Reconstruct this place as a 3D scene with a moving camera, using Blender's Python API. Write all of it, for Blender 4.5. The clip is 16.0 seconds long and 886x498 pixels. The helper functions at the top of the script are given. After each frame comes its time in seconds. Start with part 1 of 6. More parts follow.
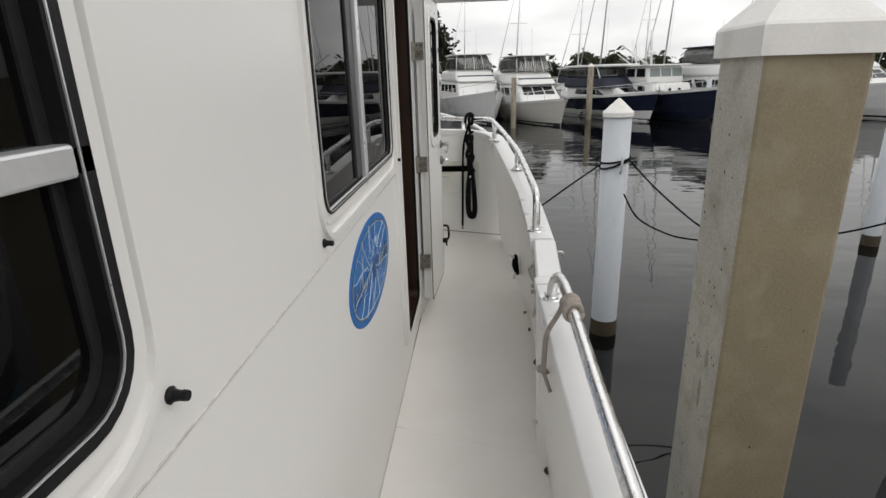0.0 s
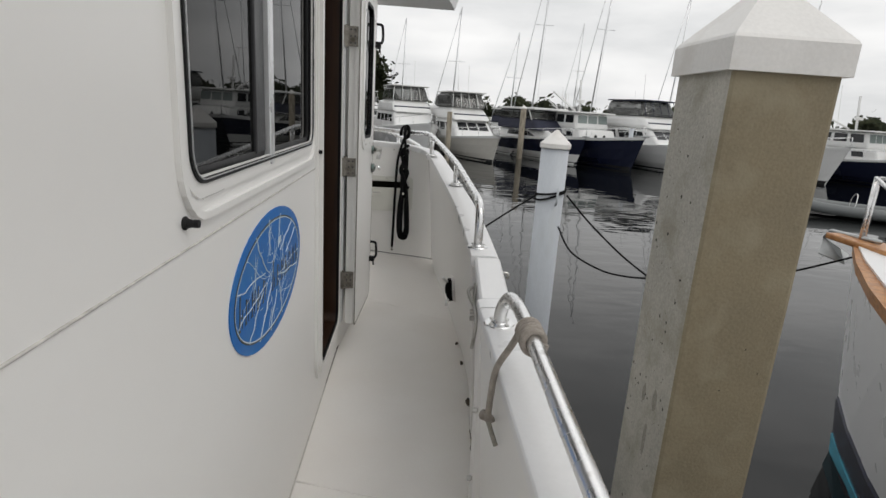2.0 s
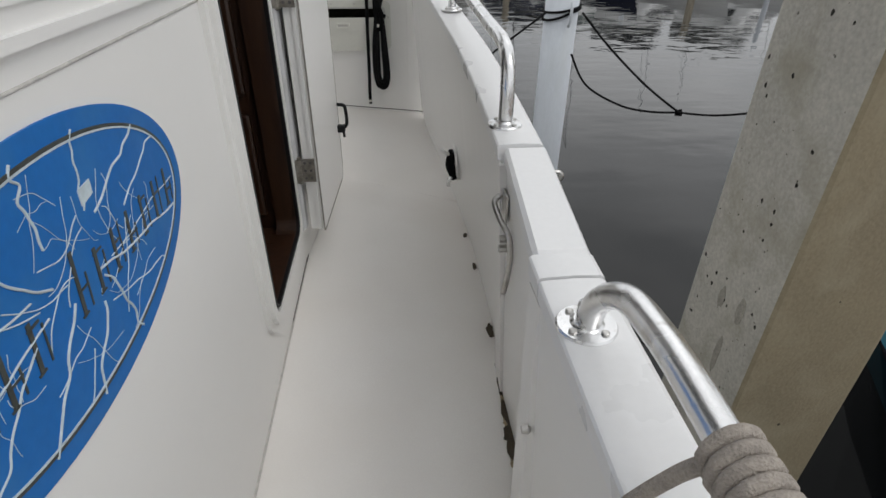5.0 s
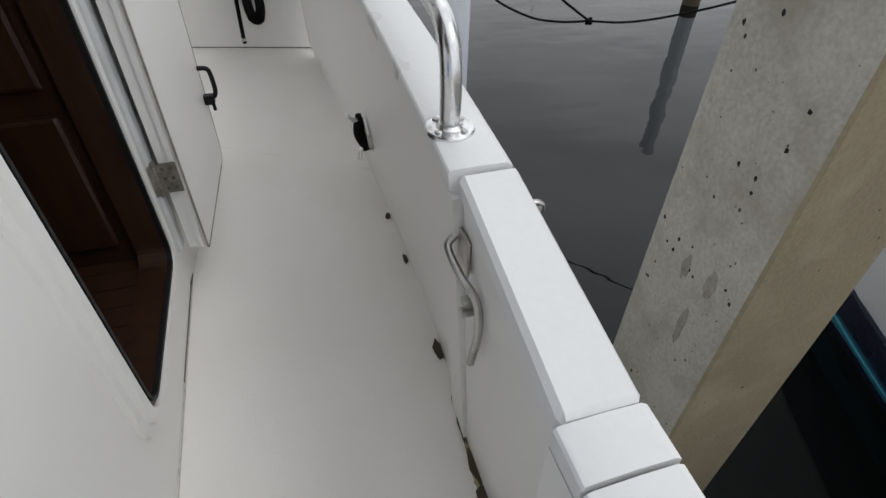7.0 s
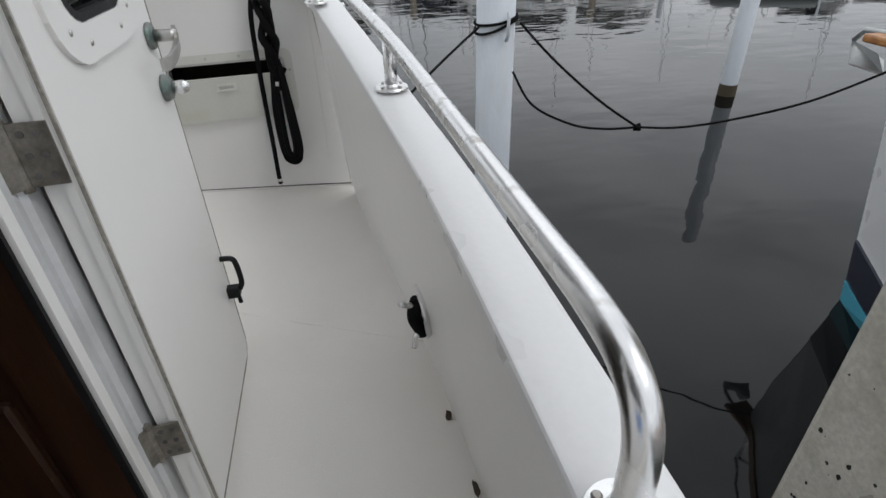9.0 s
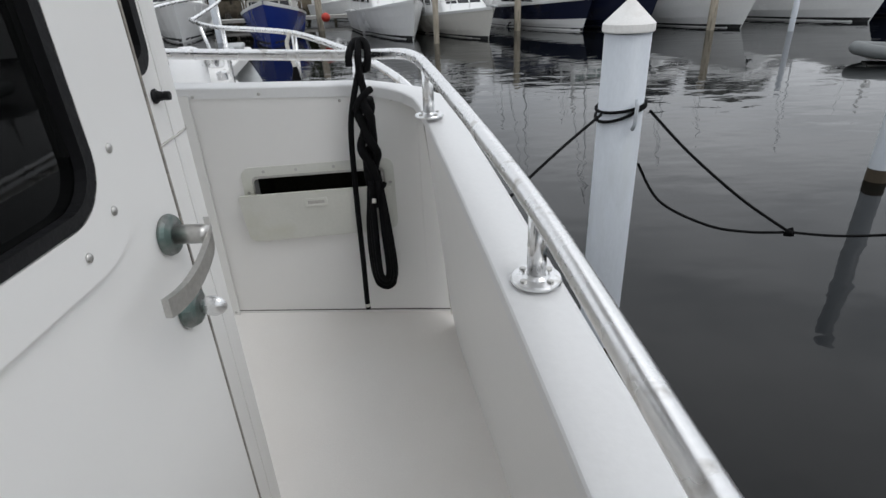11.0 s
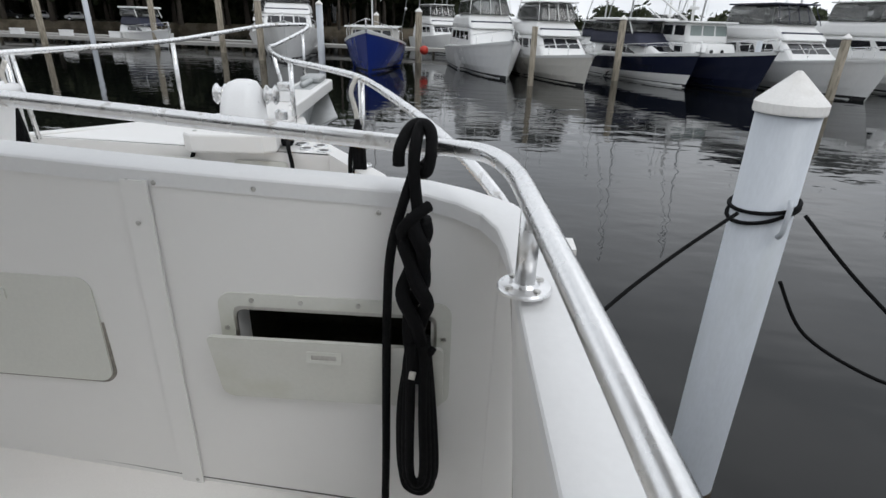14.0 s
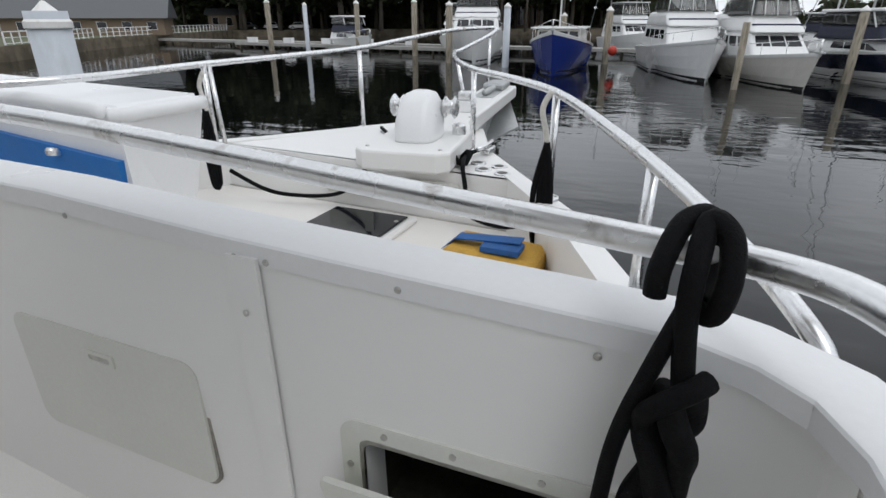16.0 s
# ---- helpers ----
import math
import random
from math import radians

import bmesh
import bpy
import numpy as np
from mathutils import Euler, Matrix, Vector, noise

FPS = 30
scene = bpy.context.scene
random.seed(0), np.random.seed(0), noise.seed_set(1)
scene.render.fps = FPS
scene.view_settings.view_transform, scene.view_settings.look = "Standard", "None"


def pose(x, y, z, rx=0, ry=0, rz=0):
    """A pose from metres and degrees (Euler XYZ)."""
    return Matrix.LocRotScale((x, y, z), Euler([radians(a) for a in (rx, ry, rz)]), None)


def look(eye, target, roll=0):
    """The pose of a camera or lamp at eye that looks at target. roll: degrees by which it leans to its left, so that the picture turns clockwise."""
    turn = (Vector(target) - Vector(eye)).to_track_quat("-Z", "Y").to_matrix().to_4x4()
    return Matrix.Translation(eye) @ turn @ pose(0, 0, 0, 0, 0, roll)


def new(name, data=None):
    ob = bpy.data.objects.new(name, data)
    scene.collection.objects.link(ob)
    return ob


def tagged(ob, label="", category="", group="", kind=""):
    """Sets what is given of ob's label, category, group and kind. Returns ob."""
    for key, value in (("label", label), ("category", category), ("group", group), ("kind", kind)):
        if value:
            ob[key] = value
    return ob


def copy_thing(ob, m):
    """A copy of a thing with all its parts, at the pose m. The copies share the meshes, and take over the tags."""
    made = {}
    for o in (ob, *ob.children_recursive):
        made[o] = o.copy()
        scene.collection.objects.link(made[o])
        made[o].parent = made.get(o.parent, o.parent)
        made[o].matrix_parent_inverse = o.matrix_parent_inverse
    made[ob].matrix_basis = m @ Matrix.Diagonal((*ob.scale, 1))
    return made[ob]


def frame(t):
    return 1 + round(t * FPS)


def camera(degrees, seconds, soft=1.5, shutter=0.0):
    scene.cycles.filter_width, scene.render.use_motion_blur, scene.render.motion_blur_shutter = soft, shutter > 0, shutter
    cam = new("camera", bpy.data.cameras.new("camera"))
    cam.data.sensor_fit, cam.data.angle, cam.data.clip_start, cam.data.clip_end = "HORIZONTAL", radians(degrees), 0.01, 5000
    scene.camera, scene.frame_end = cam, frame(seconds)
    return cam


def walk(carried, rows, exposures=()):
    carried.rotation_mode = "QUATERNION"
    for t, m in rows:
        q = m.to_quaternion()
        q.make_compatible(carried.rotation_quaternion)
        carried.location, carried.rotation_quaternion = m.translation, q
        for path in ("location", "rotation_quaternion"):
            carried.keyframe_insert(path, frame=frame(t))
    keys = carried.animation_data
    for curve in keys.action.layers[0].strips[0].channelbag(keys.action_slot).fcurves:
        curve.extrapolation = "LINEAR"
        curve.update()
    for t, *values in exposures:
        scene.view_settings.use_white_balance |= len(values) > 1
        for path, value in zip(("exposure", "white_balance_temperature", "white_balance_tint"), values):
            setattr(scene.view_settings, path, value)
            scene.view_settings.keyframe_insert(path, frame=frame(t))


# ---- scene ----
cam = camera(79.0, 16.0)
PATH = [
    (0, (0.165, 0.249, 1.534), (0.032, 2.147, 0.917), -1.6),
    (0.5, (0.175, 0.318, 1.508), (0.086, 2.223, 0.905), -1.2),
    (1, (0.191, 0.372, 1.476), (0.108, 2.284, 0.895), -1.0),
    (1.5, (0.191, 0.467, 1.445), (0.172, 2.381, 0.864), 0.3),
    (2, (0.149, 0.616, 1.351), (0.281, 2.547, 0.849), 3.7),
    (2.5, (0.14, 0.721, 1.339), (0.24, 2.653, 0.83), 1.9),
    (3, (0.138, 0.905, 1.32), (0.204, 2.831, 0.784), 2.9),
    (3.5, (0.16, 1.087, 1.327), (0.206, 3.0, 0.747), 0.5),
    (4, (0.171, 1.222, 1.32), (0.176, 3.117, 0.682), 1.0),
    (4.5, (0.166, 1.354, 1.274), (0.318, 3.119, 0.347), 2.6),
    (4.7, (0.161, 1.415, 1.259), (0.304, 3.146, 0.268), 1.4),
    (6.8, (0.177, 1.949, 1.254), (0.603, 3.38, -0.077), 1.2),
    (7, (0.181, 2.007, 1.26), (0.639, 3.439, -0.059), 1.5),
    (7.5, (0.185, 2.158, 1.282), (0.62, 3.604, -0.028), -0.8),
    (8, (0.199, 2.273, 1.303), (0.602, 3.773, 0.044), -0.8),
    (8.5, (0.207, 2.4, 1.305), (0.587, 3.974, 0.132), -2.3),
    (9, (0.207, 2.567, 1.315), (0.609, 4.196, 0.227), -1.7),
    (9.2, (0.204, 2.636, 1.321), (0.622, 4.266, 0.24), -1.8),
    (11.3, (0.236, 3.28, 1.376), (0.28, 5.089, 0.524), -2.3),
    (11.5, (0.246, 3.326, 1.379), (0.254, 5.147, 0.553), -1.9),
    (12, (0.263, 3.437, 1.382), (0.216, 5.272, 0.588), -2.0),
    (12.5, (0.257, 3.598, 1.371), (0.199, 5.438, 0.59), -0.7),
    (13, (0.24, 3.803, 1.383), (0.199, 5.644, 0.602), 0.2),
    (13.5, (0.227, 3.955, 1.385), (0.139, 5.788, 0.591), 1.4),
    (14, (0.228, 4.083, 1.394), (0.089, 5.918, 0.611), 1.9),
    (14.5, (0.201, 4.248, 1.396), (-0.081, 6.072, 0.626), 2.8),
    (15, (0.177, 4.377, 1.392), (-0.254, 6.167, 0.612), 0.3),
    (15.5, (0.128, 4.466, 1.397), (-0.441, 6.215, 0.61), 0.0),
    (16, (0.045, 4.59, 1.389), (-0.68, 6.28, 0.601), 0.0),
]
walk(cam, [(t, look(eye, target, roll)) for t, eye, target, roll in PATH], [(0.0, -0.05, 6700, 10), (2.0, -0.2, 6650, 10), (4.0, -0.1, 6550, 10), (7.0, 0.0, 6350, 10), (9.0, 0.0, 6300, 10), (11.5, -0.05, 6250, 10), (14.0, -0.05, 6250, 10), (16.0, -0.1, 6200, 10)])

WATER = -2.05

# ---- sky and sun ----
world = bpy.data.worlds.new("overcast_sky")
scene.world = world
world.use_nodes = True
wn, wl = world.node_tree.nodes, world.node_tree.links
wn.clear()
sky = wn.new("ShaderNodeTexSky")
sky.sky_type, sky.sun_disc, sky.sun_elevation, sky.sun_rotation = "NISHITA", False, radians(48), radians(20)
sky.dust_density, sky.air_density = 4.0, 1.0
grey = wn.new("ShaderNodeHueSaturation")
grey.inputs["Saturation"].default_value = 0.12
wl.new(sky.outputs["Color"], grey.inputs["Color"])
coord = wn.new("ShaderNodeTexCoord")
stretch = wn.new("ShaderNodeMapping")
stretch.inputs["Scale"].default_value = (1.3, 1.3, 5.0)
wl.new(coord.outputs["Generated"], stretch.inputs["Vector"])
clouds = wn.new("ShaderNodeTexNoise")
clouds.inputs["Scale"].default_value, clouds.inputs["Detail"].default_value = 2.2, 7.0
wl.new(stretch.outputs["Vector"], clouds.inputs["Vector"])
tone = wn.new("ShaderNodeValToRGB")
tone.color_ramp.elements[0].position, tone.color_ramp.elements[1].position = 0.32, 0.68
tone.color_ramp.elements[0].color = (0.56, 0.58, 0.60, 1)
tone.color_ramp.elements[1].color = (0.86, 0.87, 0.88, 1)
wl.new(clouds.outputs["Fac"], tone.inputs["Fac"])
lift = wn.new("ShaderNodeVectorMath")
lift.operation = "SCALE"
lift.inputs["Scale"].default_value = 14.2
wl.new(tone.outputs["Color"], lift.inputs[0])
blend = wn.new("ShaderNodeMix")
blend.data_type = "RGBA"
blend.inputs["Factor"].default_value = 0.88
wl.new(grey.outputs["Color"], blend.inputs["A"])
wl.new(lift.outputs["Vector"], blend.inputs["B"])
back = wn.new("ShaderNodeBackground")
back.inputs["Strength"].default_value = 0.1
wl.new(blend.outputs["Result"], back.inputs["Color"])
wl.new(back.outputs["Background"], wn.new("ShaderNodeOutputWorld").inputs["Surface"])
sun = new("sun", bpy.data.lights.new("sun", "SUN"))
sun.data.energy, sun.data.angle, sun.data.color = 0.7, radians(25), (1.0, 0.98, 0.95)
sun.matrix_world = look((12, -6, 20), (0, 3, 0))


# ---- materials ----
def material(name, colour, rough=0.5, metal=0.0, var=0.06, scale=6.0, fine=60.0, bump=0.02, second=None, patch=0.0, clear=0.0, lo=0.45, hi=0.62, mapped=(1, 1, 1), per_piece=0.0, spec=0.5, gloss=0.2):
    """Base colour with coarse and fine variation, optional second colour in patches, and relief."""
    m = bpy.data.materials.new(name)
    m.use_nodes = True
    n, l = m.node_tree.nodes, m.node_tree.links
    b = n["Principled BSDF"]
    b.inputs["Roughness"].default_value, b.inputs["Metallic"].default_value = rough, metal
    b.inputs["Specular IOR Level"].default_value = spec
    if clear:
        b.inputs["Coat Weight"].default_value, b.inputs["Coat Roughness"].default_value = clear, 0.08
    tc, mp = n.new("ShaderNodeTexCoord"), n.new("ShaderNodeMapping")
    mp.inputs["Scale"].default_value = mapped
    l.new(tc.outputs["Object"], mp.inputs["Vector"])
    big, small = n.new("ShaderNodeTexNoise"), n.new("ShaderNodeTexNoise")
    big.inputs["Scale"].default_value, big.inputs["Detail"].default_value = scale, 5
    small.inputs["Scale"].default_value, small.inputs["Detail"].default_value = fine, 4
    l.new(mp.outputs["Vector"], big.inputs["Vector"])
    l.new(mp.outputs["Vector"], small.inputs["Vector"])
    add = n.new("ShaderNodeMath")
    add.operation = "ADD"
    l.new(big.outputs["Fac"], add.inputs[0])
    l.new(small.outputs["Fac"], add.inputs[1])
    rng = n.new("ShaderNodeMapRange")
    rng.inputs["From Min"].default_value, rng.inputs["From Max"].default_value = 0.7, 1.3
    rng.inputs["To Min"].default_value, rng.inputs["To Max"].default_value = 1 - var, 1 + var
    l.new(add.outputs[0], rng.inputs["Value"])
    val = n.new("ShaderNodeHueSaturation")
    val.inputs["Color"].default_value = (*colour, 1)
    if per_piece:
        info, pm, mul = n.new("ShaderNodeObjectInfo"), n.new("ShaderNodeMapRange"), n.new("ShaderNodeMath")
        pm.inputs["To Min"].default_value, pm.inputs["To Max"].default_value = 1 - per_piece, 1 + per_piece
        mul.operation = "MULTIPLY"
        l.new(info.outputs["Random"], pm.inputs["Value"])
        l.new(pm.outputs["Result"], mul.inputs[0])
        l.new(rng.outputs["Result"], mul.inputs[1])
        l.new(mul.outputs[0], val.inputs["Value"])
    else:
        l.new(rng.outputs["Result"], val.inputs["Value"])
    out = val.outputs["Color"]
    if second:
        spot, ramp, mix = n.new("ShaderNodeTexNoise"), n.new("ShaderNodeMapRange"), n.new("ShaderNodeMix")
        spot.inputs["Scale"].default_value, spot.inputs["Detail"].default_value = patch, 8
        l.new(mp.outputs["Vector"], spot.inputs["Vector"])
        ramp.inputs["From Min"].default_value, ramp.inputs["From Max"].default_value = lo, hi
        l.new(spot.outputs["Fac"], ramp.inputs["Value"])
        mix.data_type = "RGBA"
        mix.inputs["B"].default_value = (*second, 1)
        l.new(out, mix.inputs["A"])
        l.new(ramp.outputs["Result"], mix.inputs["Factor"])
        out = mix.outputs["Result"]
    l.new(out, b.inputs["Base Color"])
    rr = n.new("ShaderNodeMapRange")
    rr.inputs["From Min"].default_value, rr.inputs["From Max"].default_value = 0.2, 0.8
    rr.inputs["To Min"].default_value, rr.inputs["To Max"].default_value = max(0.02, rough * (1 - gloss)), min(1, rough * (1 + gloss))
    l.new(big.outputs["Fac"], rr.inputs["Value"])
    l.new(rr.outputs["Result"], b.inputs["Roughness"])
    if bump:
        bp = n.new("ShaderNodeBump")
        bp.inputs["Strength"].default_value, bp.inputs["Distance"].default_value = min(1.0, bump * 10), 0.004
        l.new(add.outputs[0], bp.inputs["Height"])
        l.new(bp.outputs["Normal"], b.inputs["Normal"])
    return m


def glass(name, tint, clear_share, rough=0.01, ior=1.5):
    """A pane: gloss by Fresnel over a tinted see-through sheet."""
    m = bpy.data.materials.new(name)
    m.use_nodes = True
    n, l = m.node_tree.nodes, m.node_tree.links
    n.clear()
    tr, df, gl = n.new("ShaderNodeBsdfTransparent"), n.new("ShaderNodeBsdfDiffuse"), n.new("ShaderNodeBsdfGlossy")
    tr.inputs["Color"].default_value = (*tint, 1)
    df.inputs["Color"].default_value = (tint[0] * 0.1, tint[1] * 0.1, tint[2] * 0.1, 1)
    gl.inputs["Roughness"].default_value = rough
    fr, a, b, o = n.new("ShaderNodeFresnel"), n.new("ShaderNodeMixShader"), n.new("ShaderNodeMixShader"), n.new("ShaderNodeOutputMaterial")
    fr.inputs["IOR"].default_value = ior
    a.inputs["Fac"].default_value = clear_share
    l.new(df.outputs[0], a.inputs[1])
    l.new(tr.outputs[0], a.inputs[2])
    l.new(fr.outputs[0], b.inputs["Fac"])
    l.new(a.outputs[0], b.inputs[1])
    l.new(gl.outputs[0], b.inputs[2])
    l.new(b.outputs[0], o.inputs["Surface"])
    return m


GEL = material("white_gelcoat", (0.80, 0.79, 0.77), 0.30, var=0.010, scale=1.4, fine=25, bump=0.0, second=(0.788, 0.777, 0.756), patch=0.6, lo=0.0, hi=1.0, gloss=0.04)
DECK = material("deck_gelcoat", (0.83, 0.805, 0.77), 0.42, var=0.03, scale=2.0, fine=220, bump=0.02, second=(0.77, 0.73, 0.68), patch=1.5, lo=0.4, hi=0.85)
CAPW = material("cap_gelcoat", (0.77, 0.77, 0.77), 0.3, var=0.02, scale=3, fine=80, bump=0.008)
FLAP = material("locker_plastic", (0.66, 0.66, 0.61), 0.35, var=0.03, scale=5, fine=90, bump=0.008, second=(0.56, 0.56, 0.46), patch=3, lo=0.55, hi=0.75)
STEEL = material("polished_stainless", (0.78, 0.78, 0.78), 0.27, metal=1.0, var=0.05, scale=12, fine=140, bump=0.006, second=(0.48, 0.46, 0.43), patch=18, lo=0.6, hi=0.72)
STEELM = material("brushed_stainless", (0.52, 0.51, 0.49), 0.32, metal=1.0, var=0.1, scale=20, fine=160, bump=0.01, second=(0.30, 0.28, 0.25), patch=14, lo=0.55, hi=0.7)
BRONZE = material("weathered_bronze", (0.24, 0.25, 0.24), 0.42, metal=0.7, var=0.15, scale=30, fine=150, bump=0.015, second=(0.13, 0.18, 0.165), patch=30)
HINGE = material("tarnished_hinge", (0.30, 0.28, 0.25), 0.42, metal=0.8, var=0.2, scale=25, fine=160, bump=0.02, second=(0.14, 0.125, 0.10), patch=22, lo=0.45, hi=0.65)
JAMB = material("grey_jamb_gelcoat", (0.56, 0.565, 0.575), 0.4, var=0.05, scale=6, fine=80, bump=0.01, second=(0.44, 0.44, 0.43), patch=6, lo=0.5, hi=0.75)
ALU = material("aluminium_frame", (0.70, 0.71, 0.72), 0.3, metal=0.6, var=0.04, scale=10, fine=100, bump=0.006)
RUBBER = material("black_rubber", (0.009, 0.009, 0.010), 0.5, var=0.2, scale=20, fine=120, bump=0.02, spec=0.2)
DARKFRAME = material("dark_anodised_frame", (0.03, 0.03, 0.032), 0.35, metal=0.3, var=0.15, scale=12, fine=90)
BLACKROPE = material("black_braided_rope", (0.0045, 0.0045, 0.005), 0.75, var=0.4, scale=60, fine=420, bump=0.05, spec=0.12)
TANROPE = material("tan_rope", (0.36, 0.32, 0.28), 0.85, var=0.25, scale=60, fine=380, bump=0.09)
WHITEROPE = material("pale_rope", (0.62, 0.60, 0.55), 0.85, var=0.2, scale=50, fine=300, bump=0.08)
WOOD = material("varnished_wood", (0.030, 0.0125, 0.0055), 0.35, var=0.25, scale=3, fine=40, bump=0.015, second=(0.020, 0.008, 0.004), patch=4, mapped=(8, 8, 1))
WOODF = material("cabin_sole_wood", (0.028, 0.012, 0.006), 0.35, var=0.2, scale=4, fine=50, mapped=(8, 1, 1))
LINER = material("cabin_liner", (0.30, 0.27, 0.23), 0.7, var=0.06)
TEAK = material("oiled_teak", (0.46, 0.22, 0.08), 0.4, var=0.2, scale=4, fine=60, mapped=(3, 3, 8), second=(0.33, 0.14, 0.05), patch=5)
BLUE = material("blue_emblem", (0.010, 0.135, 0.43), 0.45, var=0.07, scale=5, fine=70, bump=0.008, second=(0.03, 0.17, 0.43), patch=9, lo=0.5, hi=0.8, spec=0.25)
EMBW = material("emblem_pale_line", (0.52, 0.60, 0.64), 0.35, var=0.12, scale=30)
EMBD = material("emblem_dark_line", (0.045, 0.05, 0.045), 0.4, var=0.2, scale=40)
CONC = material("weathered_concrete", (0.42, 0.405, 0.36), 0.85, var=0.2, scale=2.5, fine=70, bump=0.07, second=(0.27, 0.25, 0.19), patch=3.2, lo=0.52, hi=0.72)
CONCT = material("darker_tan_concrete", (0.245, 0.205, 0.135), 0.88, var=0.12, scale=3.5, fine=70, bump=0.07, second=(0.30, 0.26, 0.18), patch=5.0, lo=0.5, hi=0.7)
PIT = material("dark_pit", (0.03, 0.028, 0.025), 0.95, var=0.3, scale=50, spec=0.1)
BIN = material("locker_lining_shade", (0.035, 0.034, 0.026), 0.9, var=0.3, scale=8, spec=0.1)
SMUDGE = material("dark_smudge", (0.30, 0.285, 0.245), 0.9, var=0.25, scale=20, fine=150, bump=0.05)
PILECAP = material("white_pile_cap", (0.78, 0.765, 0.74), 0.45, var=0.05, scale=4, fine=60, bump=0.015, second=(0.60, 0.57, 0.52), patch=3, lo=0.55, hi=0.78)
SLEEVE = material("white_pile_sleeve", (0.52, 0.55, 0.59), 0.45, var=0.05, scale=3, fine=60, bump=0.012, second=(0.45, 0.475, 0.49), patch=2.5, mapped=(1, 1, 0.3), lo=0.55, hi=0.75)
PILE = material("timber_pile", (0.30, 0.265, 0.21), 0.85, var=0.2, scale=3, fine=50, bump=0.06, mapped=(4, 4, 0.6), second=(0.17, 0.15, 0.11), patch=2)
ROTTEN = material("brown_mildew", (0.055, 0.042, 0.026), 0.9, var=0.35, scale=30, fine=200, bump=0.06)
GRIME = material("tan_stain", (0.34, 0.27, 0.17), 0.75, var=0.3, scale=14, fine=120)
GRIMY = material("grimy_edge", (0.27, 0.25, 0.22), 0.7, var=0.4, scale=18, fine=120)
SEAL = material("dark_caulk", (0.10, 0.095, 0.09), 0.7, var=0.3, scale=40)
PALESEAL = material("pale_caulk", (0.52, 0.50, 0.47), 0.6, var=0.2, scale=30)
TINT = glass("tinted_window_glass", (0.10, 0.105, 0.105), 0.7, 0.01, 1.36)
CLEARG = glass("clear_glass", (0.75, 0.78, 0.78), 0.92)
VINYL = glass("clear_vinyl", (0.70, 0.71, 0.70), 0.62, 0.12)
BHULL = [material("boat_" + k, c, 0.25, var=0.03, scale=0.6, fine=8, bump=0.004) for k, c in (("white", (0.76, 0.76, 0.75)), ("cream", (0.62, 0.60, 0.55)), ("navy", (0.010, 0.013, 0.032)), ("royal_blue", (0.012, 0.03, 0.20)), ("grey", (0.50, 0.51, 0.51)))]
BDARK = material("boat_window", (0.012, 0.013, 0.016), 0.06, var=0.1, bump=0)
BCANVAS = material("dark_canvas", (0.025, 0.028, 0.05), 0.8, var=0.2, scale=3)
ANTIFOUL = material("black_antifouling", (0.012, 0.012, 0.013), 0.6, var=0.2, scale=3)
CYAN = material("cyan_boot_stripe", (0.07, 0.36, 0.48), 0.35, var=0.08, scale=4)
YELLOW = material("worn_yellow_fabric", (0.52, 0.30, 0.045), 0.8, var=0.15, scale=8, fine=120, bump=0.05, second=(0.22, 0.13, 0.03), patch=7, lo=0.55, hi=0.72)
BLUEWEB = material("blue_webbing", (0.02, 0.09, 0.27), 0.8, var=0.2, scale=20, fine=200, bump=0.05)
RED = material("red_buoy", (0.55, 0.05, 0.03), 0.5, var=0.1)
LEAF = material("dark_foliage", (0.022, 0.028, 0.014), 0.8, var=0.5, scale=0.4, fine=3, second=(0.05, 0.055, 0.03), patch=0.35, spec=0.1)
PALM = material("palm_frond", (0.05, 0.07, 0.03), 0.7, var=0.3, scale=1)
BARK = material("tree_bark", (0.09, 0.075, 0.06), 0.9, var=0.3, scale=2, fine=20, bump=0.05)
ROOFM = material("grey_metal_roof", (0.12, 0.125, 0.13), 0.5, metal=0.3, var=0.1, scale=1, fine=10)
STUCCO = material("tan_stucco", (0.20, 0.15, 0.105), 0.9, var=0.08, scale=1, fine=20)
SEAWALL = material("stained_seawall", (0.17, 0.14, 0.10), 0.9, var=0.25, scale=0.7, fine=8, bump=0.05, second=(0.09, 0.075, 0.05), patch=0.6)
GRASSM = material("shore_grass", (0.09, 0.10, 0.045), 0.9, var=0.3, scale=0.3, fine=5)
DOCKM = material("grey_dock_timber", (0.33, 0.32, 0.30), 0.85, var=0.2, scale=1, fine=12, bump=0.03)
GALV = material("galvanised_anchor", (0.45, 0.46, 0.46), 0.45, metal=0.8, var=0.12, scale=12, fine=80, bump=0.02)

WAT = bpy.data.materials.new("harbour_water")
WAT.use_nodes = True
wb = WAT.node_tree.nodes["Principled BSDF"]
wb.inputs["Base Color"].default_value = (0.003, 0.0035, 0.0035, 1)
wb.inputs["Roughness"].default_value, wb.inputs["IOR"].default_value = 0.03, 1.33
wtc = WAT.node_tree.nodes.new("ShaderNodeTexCoord")
wmap = WAT.node_tree.nodes.new("ShaderNodeMapping")
wmap.inputs["Scale"].default_value = (0.7, 1.3, 1.0)
wno = WAT.node_tree.nodes.new("ShaderNodeTexNoise")
wno.inputs["Scale"].default_value, wno.inputs["Detail"].default_value = 0.9, 2.5
wno2 = WAT.node_tree.nodes.new("ShaderNodeTexNoise")
wno2.inputs["Scale"].default_value, wno2.inputs["Detail"].default_value = 0.06, 3.0
